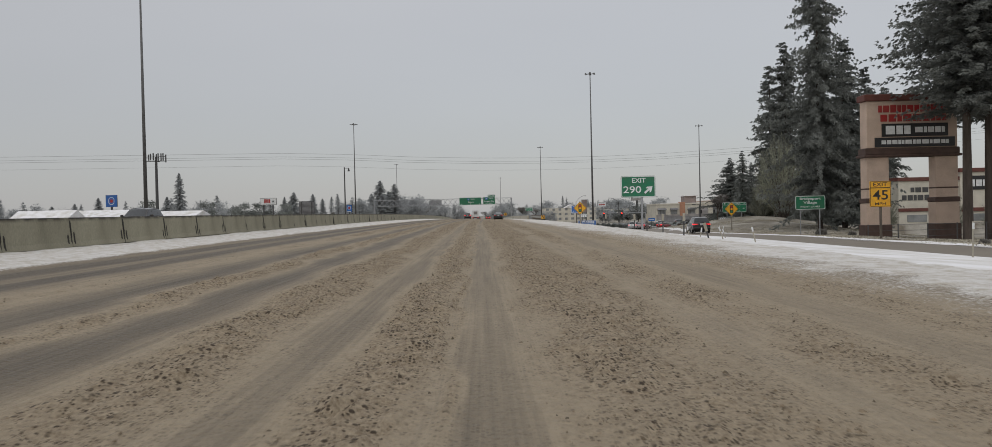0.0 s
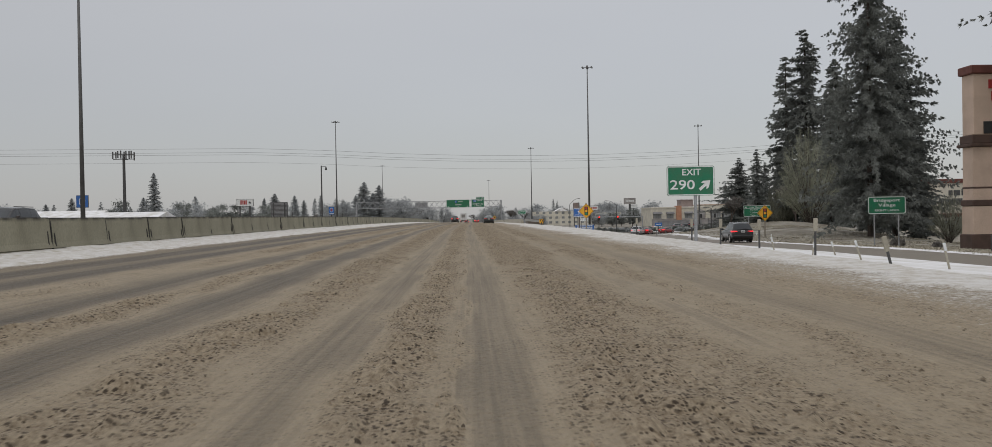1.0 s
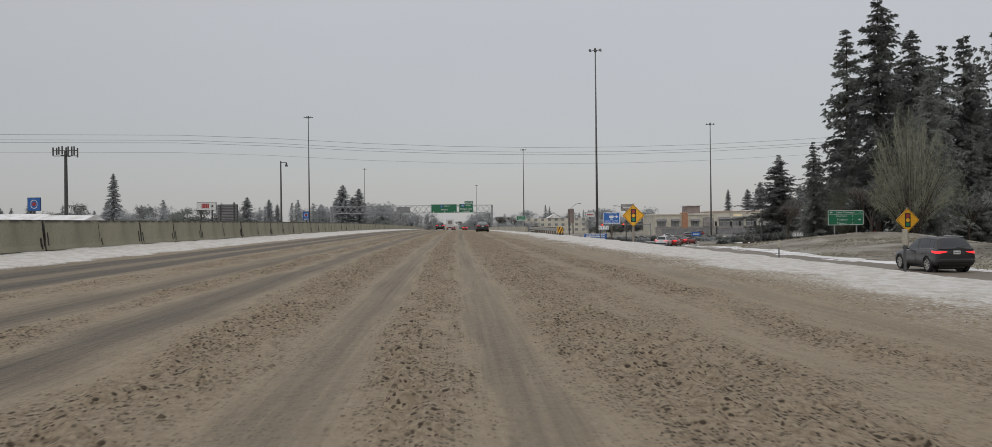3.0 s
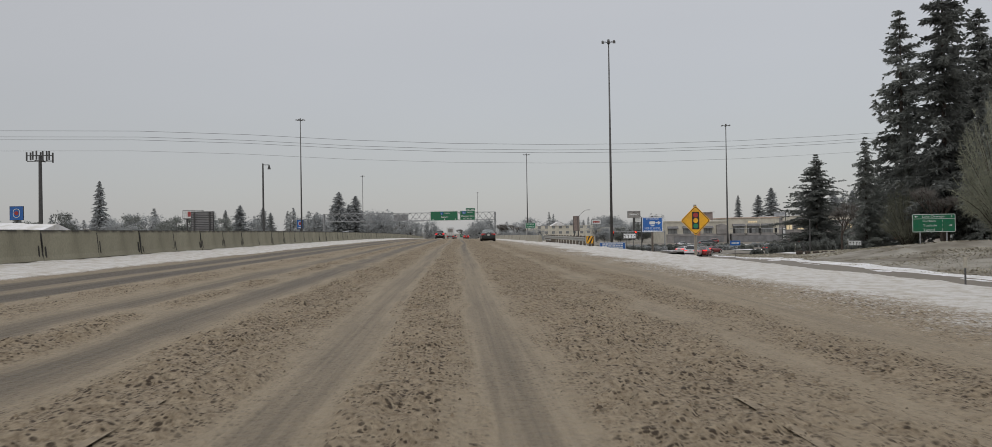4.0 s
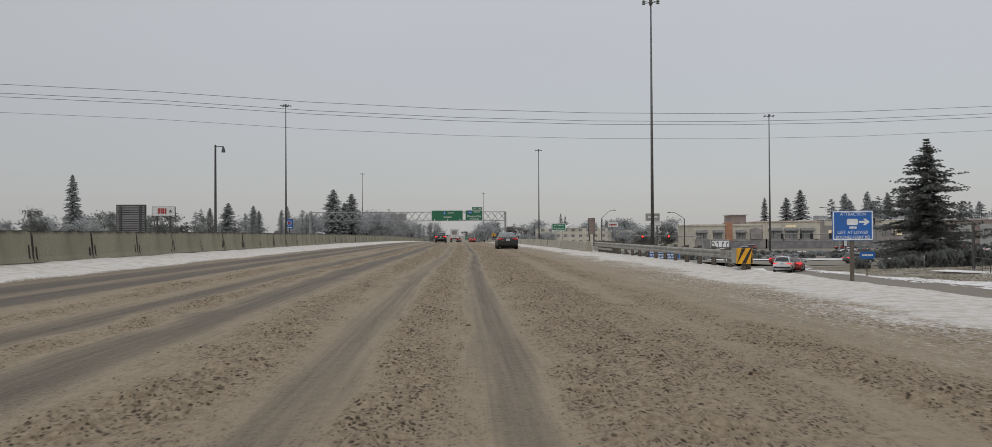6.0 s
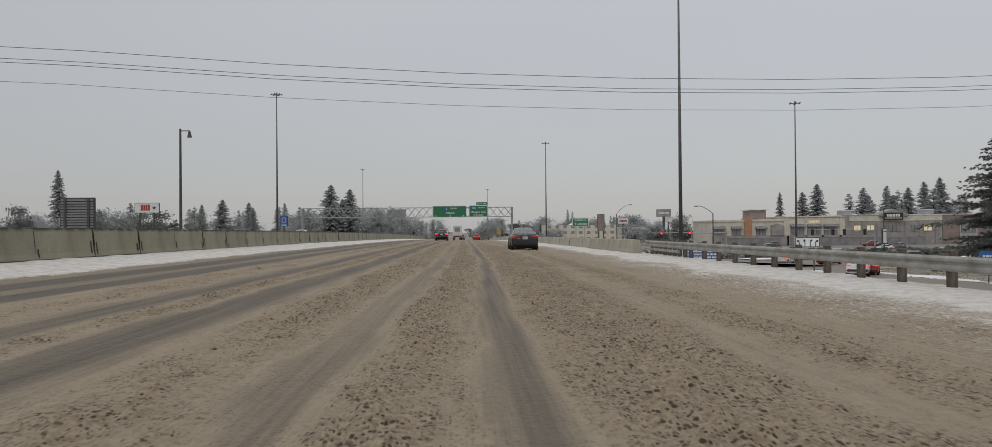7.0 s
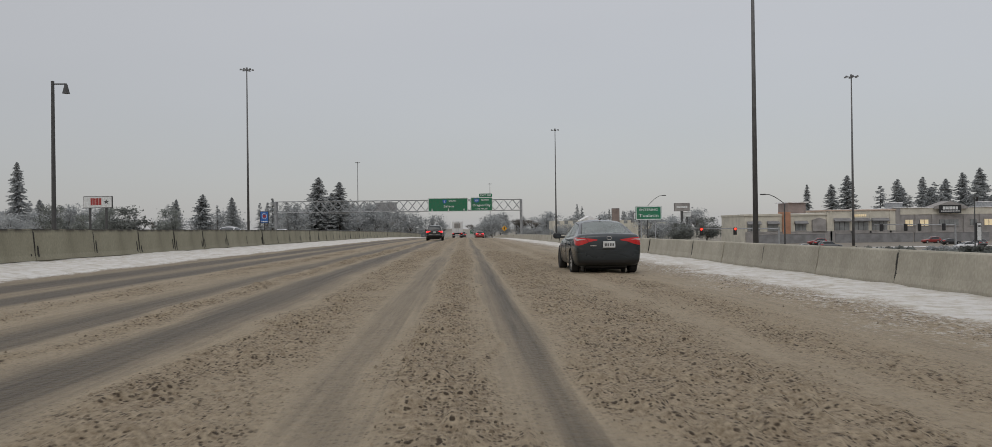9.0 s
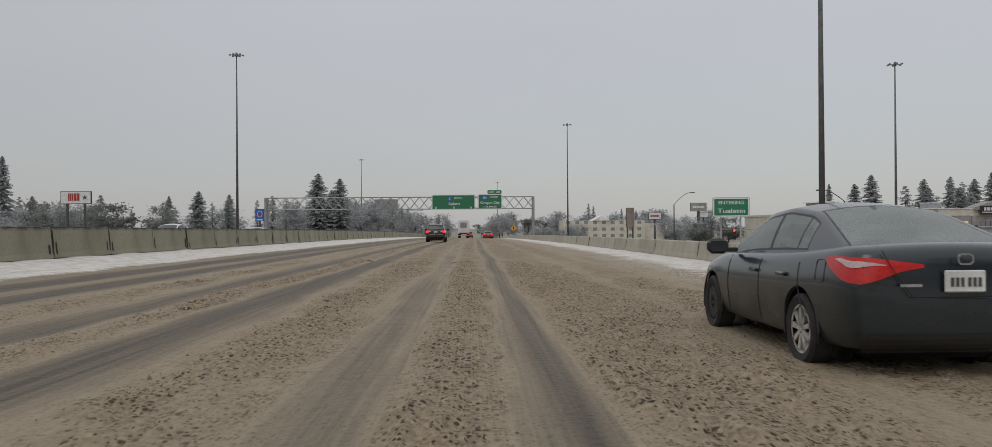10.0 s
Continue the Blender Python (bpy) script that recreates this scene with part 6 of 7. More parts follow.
def hedge_mesh(seed, mat):
    r = np.random.RandomState(seed)
    n = 1500
    p = r.uniform(-1, 1, (n, 3)) * (3.0, 0.8, 0.55) + (0, 0, 0.6)
    p[:, 2] *= 1 - 0.25 * (p[:, 0] / 3.0) ** 2 + 0.15 * np.sin(p[:, 0] * 3)
    a, b_ = r.normal(size=(n, 3)) * 0.16, r.normal(size=(n, 3)) * 0.10
    v = np.stack((p - b_, p + a, p + b_, p - a), 1).reshape(-1, 3)
    me = bpy.data.meshes.new("foliage")
    me.from_pydata(v.tolist(), [], [(4 * i, 4 * i + 1, 4 * i + 2, 4 * i + 3) for i in range(n)])
    me.materials.append(mat)
    return me


# one plain dark hedge, one in the foliage colour paled for haze
hedges = (hedge_mesh(1, M_FIR), hedge_mesh(2, M_HAZED))
for i in range(30):
    x, y = (30 + 5.6 * (i % 15) + rnd.uniform(-1, 1), (258, 280)[i // 15] + rnd.uniform(-2, 2))
    h = empty("hedge", (x, y, gz(x, y)), "clipped evergreen hedge in dark and haze-paled foliage colours", "hedge", "hedges")
    part("foliage", hedges[i % 3 == 0], M_FIR, h)
for x, y, s in ((47.5, 184, 0.9), (51.0, 187, 1.1), (55.0, 190, 1.3), (58.5, 193, 1.5), (64.0, 196, 1.7), (47.0, 190, 0.7), (60.0, 186, 0.8), (68.0, 190, 1.2)):
    h = empty("shrub", (x, y, gz(x, y)), "dense dark evergreen shrub on the bank", "shrub", "bank shrubs")
    h.matrix_basis = Matrix.LocRotScale((x, y, gz(x, y) - 0.2), None, (s * 0.45, s, s * 1.2))
    part("foliage", hedges[0], M_FIR, h)
for x, y, s in ((33.0, 77.0, 0.30), (35.5, 76.0, 0.22), (41.0, 70.0, 0.4), (26.0, 40.0, 0.15)):
    h = empty("dry_bush", (x, y, gz(x, y)), "small dry brown bush in the grass", "shrub", "dry bushes")
    h.matrix_basis = Matrix.LocRotScale((x, y, gz(x, y) - 0.05), None, (s * 0.5, s * 1.4, s * 1.6))
    part("foliage", hedge_mesh(31, M_TWIG), M_TWIG, h)


# footpath, edging and small fixtures at the foot of the bank
p_ = sheet("snow_path", np.linspace(39.6, 41.0, 4), np.linspace(152, 163, 8), lambda x, y: land_z(x + 0.45 * (y - 157), y), M_SNOW, lift=0.06)
tagged(new("snow_path", p_), "snow-covered footpath up the bank", "path", kind="structure")
e_ = empty("stone_edging", (37.0, 150.0, gz(38.0, 149.0)), "low edging of dark rough stones beside the path", "edging")
rnd = random.Random(23)
for i in range(9):
    part("stone", Shape().box((0.75 * i, -0.35 * i, 0.12), (0.6 + rnd.uniform(-0.1, 0.1), 0.4, 0.34 + rnd.uniform(-0.08, 0.08)), rnd.uniform(-0.4, 0.4), 0.07), M_BARK, e_)
r_ = empty("handrail", (39.0, 153.0, gz(39.0, 153.0)), "thin dark handrail beside the footpath", "railing")
for i in range(4):
    part("post", Shape().tube((0.9 * i, 2.4 * i, -0.3), (0.9 * i, 2.4 * i, 1.0), 0.03), M_POLE, r_)
part("rail", Shape().tube((0, 0, 1.0), (2.7, 7.2, 1.0), 0.03), M_POLE, r_)
s_ = sign("small_guide_sign", 34.8, 164.0, -0.75, 1.3, 0.6, M_BLUE, "small blue guide sign on a thin post", None, (0.0,), M_POLE, 0.04)
bars(s_, 0, 0, 0.95, 0.16, M_WHITE, 5)
arm_lamp(44.7, 165.0, 2.0, -0.9, gz(44.7, 165.0), 0.15)


def signal_mast(x, y, top, reach, heads, lit):
    g0 = gz(x, y)
    b = empty("traffic_signal", (x, y, g0), "traffic signal mast arm with hanging signal heads", "traffic signal", "traffic signals")
    h = top - g0
    part("pole", Shape().tube((0, 0, -0.3), (0, 0, h + 0.4), 0.2, 0.16, 10), M_STEEL, b)
    part("mast_arm", Shape().tube((0, 0, h), (reach, 0, h + 0.3), 0.12, 0.07), M_STEEL, b)
    for k in heads:
        s = part("signal_head", Shape().box((reach * k, -0.2, h - 0.35), (0.62, 0.35, 1.4), 0, 0.06), M_BLACK, b)
        part("red_lens", Shape().tube((reach * k, -0.42, h + 0.08), (reach * k, -0.37, h + 0.08), 0.2, n=14), M_REDLAMP if lit else M_BLACK, s)


signal_mast(60.0, 298.0, 0.2, -17.0, (0.88, 0.5), True)
signal_mast(95.5, 300.0, 0.5, -16.0, (0.15, 0.45, 0.62, 0.92), False)


# ---- vehicles ----
def car_paint(name, colour, rough=0.28, grime=(0.085, 0.078, 0.068)):
    """Body paint with a grey-brown film of road spray rising from the sills."""
    mat = bpy.data.materials.new(name)
    mat.use_nodes = True
    n, l = mat.node_tree.nodes, mat.node_tree.links
    p = n["Principled BSDF"]
    tc, noise_, sep, add, span, mix = n.new("ShaderNodeTexCoord"), n.new("ShaderNodeTexNoise"), n.new("ShaderNodeSeparateXYZ"), n.new("ShaderNodeMath"), n.new("ShaderNodeMapRange"), n.new("ShaderNodeMix")
    noise_.inputs["Scale"].default_value, noise_.inputs["Detail"].default_value = 2.2, 6
    l.new(tc.outputs["Object"], noise_.inputs["Vector"])
    l.new(tc.outputs["Object"], sep.inputs[0])
    add.operation = "MULTIPLY_ADD"
    add.inputs[1].default_value = -0.7
    l.new(noise_.outputs["Fac"], add.inputs[0])
    l.new(sep.outputs["Z"], add.inputs[2])
    span.inputs[1].default_value, span.inputs[2].default_value, span.inputs[3].default_value, span.inputs[4].default_value = -0.2, 0.35, 0.42, 0.03
    l.new(add.outputs[0], span.inputs[0])
    mix.data_type = "RGBA"
    mix.inputs[6].default_value, mix.inputs[7].default_value = (*colour, 1), (*grime, 1)
    l.new(span.outputs[0], mix.inputs[0])
    l.new(mix.outputs[2], p.inputs["Base Color"])
    rr = n.new("ShaderNodeMapRange")
    rr.inputs[1].default_value, rr.inputs[2].default_value, rr.inputs[3].default_value, rr.inputs[4].default_value = 0.1, 0.8, rough, 0.75
    l.new(span.outputs[0], rr.inputs[0])
    l.new(rr.outputs[0], p.inputs["Roughness"])
    cw = n.new("ShaderNodeMapRange")
    cw.inputs[1].default_value, cw.inputs[2].default_value, cw.inputs[3].default_value, cw.inputs[4].default_value = 0.05, 0.35, 0.5, 0.0
    l.new(span.outputs[0], cw.inputs[0])
    l.new(cw.outputs[0], p.inputs["Coat Weight"])
    p.inputs["Coat Roughness"].default_value = 0.08
    return mat


M_GLASS = bpy.data.materials.new("car_glass")
M_GLASS.use_nodes = True
gn, gl = M_GLASS.node_tree.nodes, M_GLASS.node_tree.links
gn.remove(gn["Principled BSDF"])
g_clear, g_gloss, g_mix, g_lay = gn.new("ShaderNodeBsdfTransparent"), gn.new("ShaderNodeBsdfGlossy"), gn.new("ShaderNodeMixShader"), gn.new("ShaderNodeFresnel")
g_clear.inputs[0].default_value, g_gloss.inputs[1].default_value, g_lay.inputs[0].default_value = (0.90, 0.94, 0.93, 1), 0.03, 1.6
gl.new(g_lay.outputs[0], g_mix.inputs[0])
gl.new(g_clear.outputs[0], g_mix.inputs[1])
gl.new(g_gloss.outputs[0], g_mix.inputs[2])
# diffuse film: dirt on the glass, raised to stand for reflected sky
g_sky_film, g_mix2, g_spot, g_amount = gn.new("ShaderNodeBsdfDiffuse"), gn.new("ShaderNodeMixShader"), gn.new("ShaderNodeTexNoise"), gn.new("ShaderNodeMapRange")
g_sky_film.inputs[0].default_value = (0.50, 0.56, 0.545, 1)
g_spot.inputs["Scale"].default_value = 3.0
g_amount.inputs[3].default_value, g_amount.inputs[4].default_value = 0.15, 0.42
gl.new(g_spot.outputs["Fac"], g_amount.inputs[0])
gl.new(g_amount.outputs[0], g_mix2.inputs[0])
gl.new(g_mix.outputs[0], g_mix2.inputs[1])
gl.new(g_sky_film.outputs[0], g_mix2.inputs[2])
gl.new(g_mix2.outputs[0], gn["Material Output"].inputs[0])
M_TYRE = material("tyre_rubber", (0.025, 0.024, 0.023), 0.85, 0, 0.3, 5, 0.2, 20)
M_RIM = material("alloy_rim", (0.50, 0.49, 0.47), 0.45, 0.3, 0.3, 6, 0.05, 14, (0.30, 0.28, 0.25))
M_TRIM = material("black_trim", (0.016, 0.016, 0.017), 0.45, 0, 0.2, 4, 0.03)
M_SEAT = material("grey_seat", (0.07, 0.07, 0.072), 0.9, 0, 0.2, 4, 0.1)
M_CHROME = material("chrome", (0.6, 0.6, 0.61), 0.2, 1.0, 0.1, 4, 0.0)
M_CLEAR = material("clear_lamp", (0.55, 0.42, 0.42), 0.15, 0, 0.1, 6, 0.0)


def loft(sections, close=True):
    """Mirrored half sections, each a row of (x, y, z) from the bottom middle to the top middle."""
    s = Shape()
    rows = []
    for sec in sections:
        full = list(sec) + [(-x, y, z) for x, y, z in reversed(sec[1:-1])]
        rows.append(full)
        s.v.extend(full)
    m = len(rows[0])
    for i in range(len(rows) - 1):
        for j in range(m):
            s.f.append((i * m + j, i * m + (j + 1) % m, (i + 1) * m + (j + 1) % m, (i + 1) * m + j))
    if close:
        s.f.append(tuple(range(m - 1, -1, -1)))
        s.f.append(tuple(range((len(rows) - 1) * m, len(rows) * m)))
    return s


def wheel(parent, x, y, r, width, side, spokes=8, mat=None, wide=0.09):
    w = part("wheel", Shape().tube((-width * 0.35, 0, 0), (width * 0.35, 0, 0), r * 0.3, n=16), M_TRIM, parent, place=pose(x, y, r))
    tyre = Shape()
    prof = [(-0.42, 0.69), (-0.5, 0.90), (-0.36, 1.0), (0.36, 1.0), (0.5, 0.90), (0.42, 0.69)]
    n = 36
    for i in range(n):
        a = 2 * math.pi * i / n
        tyre.v.extend((width * u, r * k * math.cos(a), r * k * math.sin(a)) for u, k in prof)
    for i in range(n):
        for j in range(len(prof)):
            k = (j + 1) % len(prof)
            tyre.f.append((i * 6 + j, i * 6 + k, ((i + 1) % n) * 6 + k, ((i + 1) % n) * 6 + j))
    part("tyre", tyre, M_TYRE, w, smooth=False)
    rim = Shape()
    f = side * width * 0.40
    rim.tube((f - side * 0.06, 0, 0), (f, 0, 0), r * 0.16, r * 0.13, 12)
    for i in range(spokes):
        a = 2 * math.pi * i / spokes
        d0, d1 = Vector((0, math.cos(a), math.sin(a))), Vector((0, -math.sin(a), math.cos(a)))
        o = Vector((f, 0, 0))
        pts = [o + d0 * r * 0.1 + d1 * r * 0.05, o + d0 * r * 0.64 + d1 * r * (wide + 0.06), o + d0 * r * 0.64 + d1 * r * (0.06 - wide), o + d0 * r * 0.1 - d1 * r * 0.05]
        back = [p_ - Vector((side * 0.04, 0, 0)) for p_ in pts]
        rim.add([tuple(p_) for p_ in pts + back], [(0, 1, 2, 3), (7, 6, 5, 4), (0, 4, 5, 1), (1, 5, 6, 2), (2, 6, 7, 3), (3, 7, 4, 0)])
    for i in range(24):
        a, b_ = 2 * math.pi * i / 24, 2 * math.pi * (i + 1) / 24
        rim.add([(f, r * k * math.cos(t_), r * k * math.sin(t_)) for k in (0.60, 0.71) for t_ in (a, b_)], [(0, 1, 3, 2)])
    part("rim", rim, mat or M_RIM, w)
    part("brake_disc", Shape().tube((f - side * 0.07, 0, 0), (f - side * 0.06, 0, 0), r * 0.64, n=24), M_TRIM, w)


BODIES = {}


def greenhouse(b, S, mat, hw, glass):
    """Curved cabin shell: painted roof and pillars, black frames, and separate panes of glass."""
    y0, y1, r0, r1 = S["glass_rear"], S["glass_front"], S["roof_rear"], S["roof_front"]
    zb, zbr, zr, ym = S["belt"], S.get("belt_rear", S["belt"]), S["roof"], S["pillar"]
    w0, w1 = hw * 0.86, hw * S["roof_k"]
    ys = np.linspace(y0 - 0.6, y1 + 0.6, 400)
    line = np.interp(ys, (y0 - 0.6, y0, r0, (r0 + r1) / 2, r1, y1, y1 + 0.6), (zbr - 0.35, zbr - 0.02, zr - 0.02, zr + 0.035, zr - 0.02, zb - 0.02, zb - 0.28))
    step = ys[1] - ys[0]
    wide = int(0.42 / step) | 1
    kern = np.hanning(wide + 2)[1:-1]
    soft = np.convolve(np.pad(line, wide // 2, mode="edge"), kern / kern.sum(), mode="valid")

    def belt(y):
        return float(np.interp(y, (y0, y1), (zbr - 0.04, zb - 0.04)))

    def edge(y):
        return max(belt(y) + 0.004, float(np.interp(y, ys, soft)))

    def frac(y):
        return min(1.0, max(0.0, (edge(y) - belt(y)) / (zr - (zb + zbr) / 2)))

    def side(y, s, sd):
        k = frac(y)
        x = w0 + (w1 - w0) * k * s + 0.022 * math.sin(math.pi * s) * k
        return sd * x, y, belt(y) + s * (edge(y) - belt(y))

    def over(y, q, sd):
        k = frac(y)
        x = (w0 + (w1 - w0) * k) * (1 - q)
        push = 0.10 * max(0.0, (y - r1) / (y1 - r1)) - 0.05 * max(0.0, (r0 - y) / (r0 - y0))
        return sd * x, y + push * (1 - (1 - q) ** 2), edge(y) + 0.062 * (0.35 + 0.65 * k) * (1 - (1 - q) ** 2)
    front, back, qy = y1 - 0.26, y0 + S["rear_pillar"] + 0.08, S.get("quarter")
    marks = [y0, y0 + 0.05, r0 + 0.02, r0 + 0.06, back, back + 0.03, ym - 0.04, ym + 0.04, r1 - 0.02, r1 + 0.02, front - 0.03, front, y1 - 0.05, y1]
    marks += [qy - 0.018, qy + 0.018] if qy else []
    cols = sorted(set(marks) | {round(y0 + (y1 - y0) * i / 30, 4) for i in range(1, 30)})
    rows = (0.0, 0.07, 0.12, 0.3, 0.5, 0.7, 0.87, 0.92, 1.0)
    cross = (0.0, 0.09, 0.12, 0.25, 0.45, 0.7, 1.0)
    bins = collections.defaultdict(lambda: (Shape(), {}))

    def cell(key, corners):
        s, seen = bins[key]
        ids = []
        for c in corners:
            c = tuple(round(v, 5) for v in c)
            if c not in seen:
                seen[c] = len(s.v)
                s.v.append(c)
            ids.append(seen[c])
        s.f.append(tuple(dict.fromkeys(ids)))
    for ya, yb in zip(cols, cols[1:]):
        mid = (ya + yb) / 2
        for sd in (-1, 1):
            for sa, sb in zip(rows, rows[1:]):
                m_ = (sa + sb) / 2
                key = "roof"
                if back < mid < front and 0.07 < m_ < 0.92:
                    key = ("side_window", sd, 0 if mid > ym else 1 if not qy or mid > qy else 2)
                    if m_ < 0.12 or m_ > 0.87 or mid < back + 0.03 or mid > front - 0.03 or (qy and abs(mid - qy) < 0.018):
                        key = "window_frame"
                    if abs(mid - ym) < 0.04:
                        key = ("middle_pillar", sd)
                quad = [side(ya, sa, sd), side(yb, sa, sd), side(yb, sb, sd), side(ya, sb, sd)]
                cell(key, quad if sd > 0 else quad[::-1])
            for qa, qb in zip(cross, cross[1:]):
                m_ = (qa + qb) / 2
                key = "roof"
                if m_ > 0.09:
                    if r1 + 0.02 < mid < y1 - 0.05:
                        key = "windscreen" if m_ > 0.12 else "window_frame"
                    elif y0 + 0.05 < mid < r0 + 0.06:
                        key = "rear_window" if m_ > 0.12 and mid < r0 + 0.02 else "window_frame"
                quad = [over(ya, qa, sd), over(yb, qa, sd), over(yb, qb, sd), over(ya, qb, sd)]
                cell(key, quad if sd > 0 else quad[::-1])
    for key, (s, _) in bins.items():
        nm = key if isinstance(key, str) else key[0]
        mt = glass if nm in ("windscreen", "rear_window", "side_window") else mat if nm == "roof" else M_TRIM
        s.f = [f for f in s.f if len(f) > 2]
        part(nm, s, mt, b, smooth=True)


def vehicle(name, place, label, spec, mat, lamp=None, rz=0.0, near=False, group="", category="car"):
    """A car from its side profile. spec: length parts, heights and widths in metres, y forward from the rear axle."""
    lamp = lamp or M_TAIL
    b = empty(name, place, label, category, group, rz=rz)
    S = spec
    hw, r = S["width"] / 2, S["wheel"]
    secs = []
    for y, zb, zt, k in S["body"]:
        h = zt - zb
        w = hw * k
        secs.append([(0, y, zb), (w * 0.84, y, zb), (w * 0.95, y, zb + 0.06), (w * 0.985, y, zb + 0.30 * h), (w, y, zb + 0.55 * h), (w * 0.985, y, zb + 0.74 * h), (w * 0.955, y, zb + 0.90 * h), (w * 0.90, y, zt - 0.02 * h), (w * 0.80, y, zt + 0.004), (w * 0.4, y, zt + 0.022), (0, y, zt + 0.03)])
    if id(spec) not in BODIES:
        raw = new("raw", loft(secs).mesh("raw", mat))
        c = Shape()
        for yy in (0.0, S["base"]):
            for sd in (-1, 1):
                c.tube((sd * hw * 0.62, yy, r * 1.02), (sd * hw * 1.3, yy, r * 1.02), r * S.get("arch_r", 1.13), n=32)
        cutter = new("cutter", c.mesh("cutter", M_TRIM))
        sub = raw.modifiers.new("soft", "SUBSURF")
        sub.levels = 2
        bpy.context.view_layer.update()
        uncut = bpy.data.meshes.new_from_object(raw.evaluated_get(bpy.context.evaluated_depsgraph_get()))
        mod = raw.modifiers.new("arches", "BOOLEAN")
        mod.object, mod.operation, mod.solver = cutter, "DIFFERENCE", "EXACT"
        bpy.context.view_layer.update()
        done = bpy.data.meshes.new_from_object(raw.evaluated_get(bpy.context.evaluated_depsgraph_get()))
        bpy.data.objects.remove(raw)
        bpy.data.objects.remove(cutter)
        done.shade_smooth()
        done.set_sharp_from_angle(angle=radians(38))
        skin = bmesh.new()
        skin.from_mesh(uncut)
        BODIES[id(spec)] = done, BVHTree.FromBMesh(skin)
    me = BODIES[id(spec)][0].copy()
    tree_ = BODIES[id(spec)][1]
    me.materials.clear()
    me.materials.append(mat)
    part("body", me, mat, b)

    def wrap(rows, off=0.006):
        """A patch laid on the body: rows of (middle, direction) pairs, met from outside."""
        s, n_ = Shape(), len(rows[0])
        for row in rows:
            for o, d in row:
                d = Vector(d).normalized()
                hit = tree_.ray_cast(Vector(o) + d * 3.0, -d)
                s.v.append(tuple(hit[0] + hit[1] * off) if hit[0] else tuple(Vector(o) + d * hw))
        for i_ in range(len(rows) - 1):
            for j_ in range(n_ - 1):
                k_ = i_ * n_ + j_
                s.f.append((k_, k_ + 1, k_ + n_ + 1, k_ + n_))
        return s
    # greenhouse
    y0, y1, zb = S["glass_rear"], S["glass_front"], S["belt"]
    r0, r1, w1, zr = S["roof_rear"], S["roof_front"], hw * S["roof_k"], S["roof"]
    ym, zbr = S["pillar"], S.get("belt_rear", zb)
    greenhouse(b, S, mat, hw, M_GLASS if near else M_DARKGLASS)
    for sd in (-1, 1):
        # mirror and handles
        my = y1 - 0.42
        mir = part("door_mirror", Shape().box((sd * (hw + 0.13), my, zb + 0.06), (0.24, 0.13, 0.17), 0, 0.05), mat if not S.get("dark_mirror") else M_TRIM, b)
        part("mirror_glass", Shape().box((sd * (hw + 0.13), my - 0.067, zb + 0.06), (0.19, 0.006, 0.12), 0, 0.002), M_DARKGLASS, mir)
        part("mirror_arm", Shape().box((sd * (hw * 0.97), my, zb + 0.02), (0.14, 0.06, 0.05), 0, 0.01), M_TRIM, b)
        for hy in (ym - 0.05, ym - 0.82):
            part("door_handle", Shape().box((sd * (hw * 0.985 + 0.012), hy + 0.2, zb - 0.16), (0.04, 0.2, 0.04), 0, 0.014), mat, b)
        # door seams
        for dy, lean in ((ym + 0.02, 0.02), (ym + 1.02, 0.0), (ym - 0.98, 0.22)):
            pts = []
            for i_ in range(9):
                zz = 0.30 + (zb - 0.34) * i_ / 8
                hit = tree_.ray_cast(Vector((sd * 3, dy - lean * (1 - i_ / 8) ** 2, zz)), Vector((-sd, 0, 0)))
                pts.append(hit[0] + hit[1] * 0.001)
            seam = Shape()
            for p0, p1 in zip(pts, pts[1:]):
                seam.tube(p0, p1, 0.0055, n=4)
            part("door_seam", seam, M_TRIM, b)
        for yy in (0.0, S["base"]):
            wheel(b, sd * (hw - 0.115), yy, r, 0.215, sd, *((9, M_RIM, 0.075) if near and yy == 0.0 else (14, M_TRIM, 0.12) if near else (8,)))
            part("wheel_well", Shape().tube((sd * hw * 0.6, yy, r * 1.02), (sd * hw * 0.63, yy, r * 1.02), r * 1.16, n=20), M_TRIM, b)
            arch, ra = Shape(), r * S.get("arch_r", 1.13)
            for i in range(14):
                a, c = math.pi * (i / 14) * 1.16 - 0.25, math.pi * ((i + 1) / 14) * 1.16 - 0.25
                arch.tube((sd * hw * 0.965, yy + ra * math.cos(a), r * 1.02 + ra * math.sin(a)), (sd * hw * 0.965, yy + ra * math.cos(c), r * 1.02 + ra * math.sin(c)), S.get("arch", 0.018), n=5)
            part("arch_trim", arch, mat if not S.get("dark_arch") else M_TRIM, b)
        # rear lamps
        lx, _, lz, lh = S["lamp"]
        yb = S["body"][0][0]

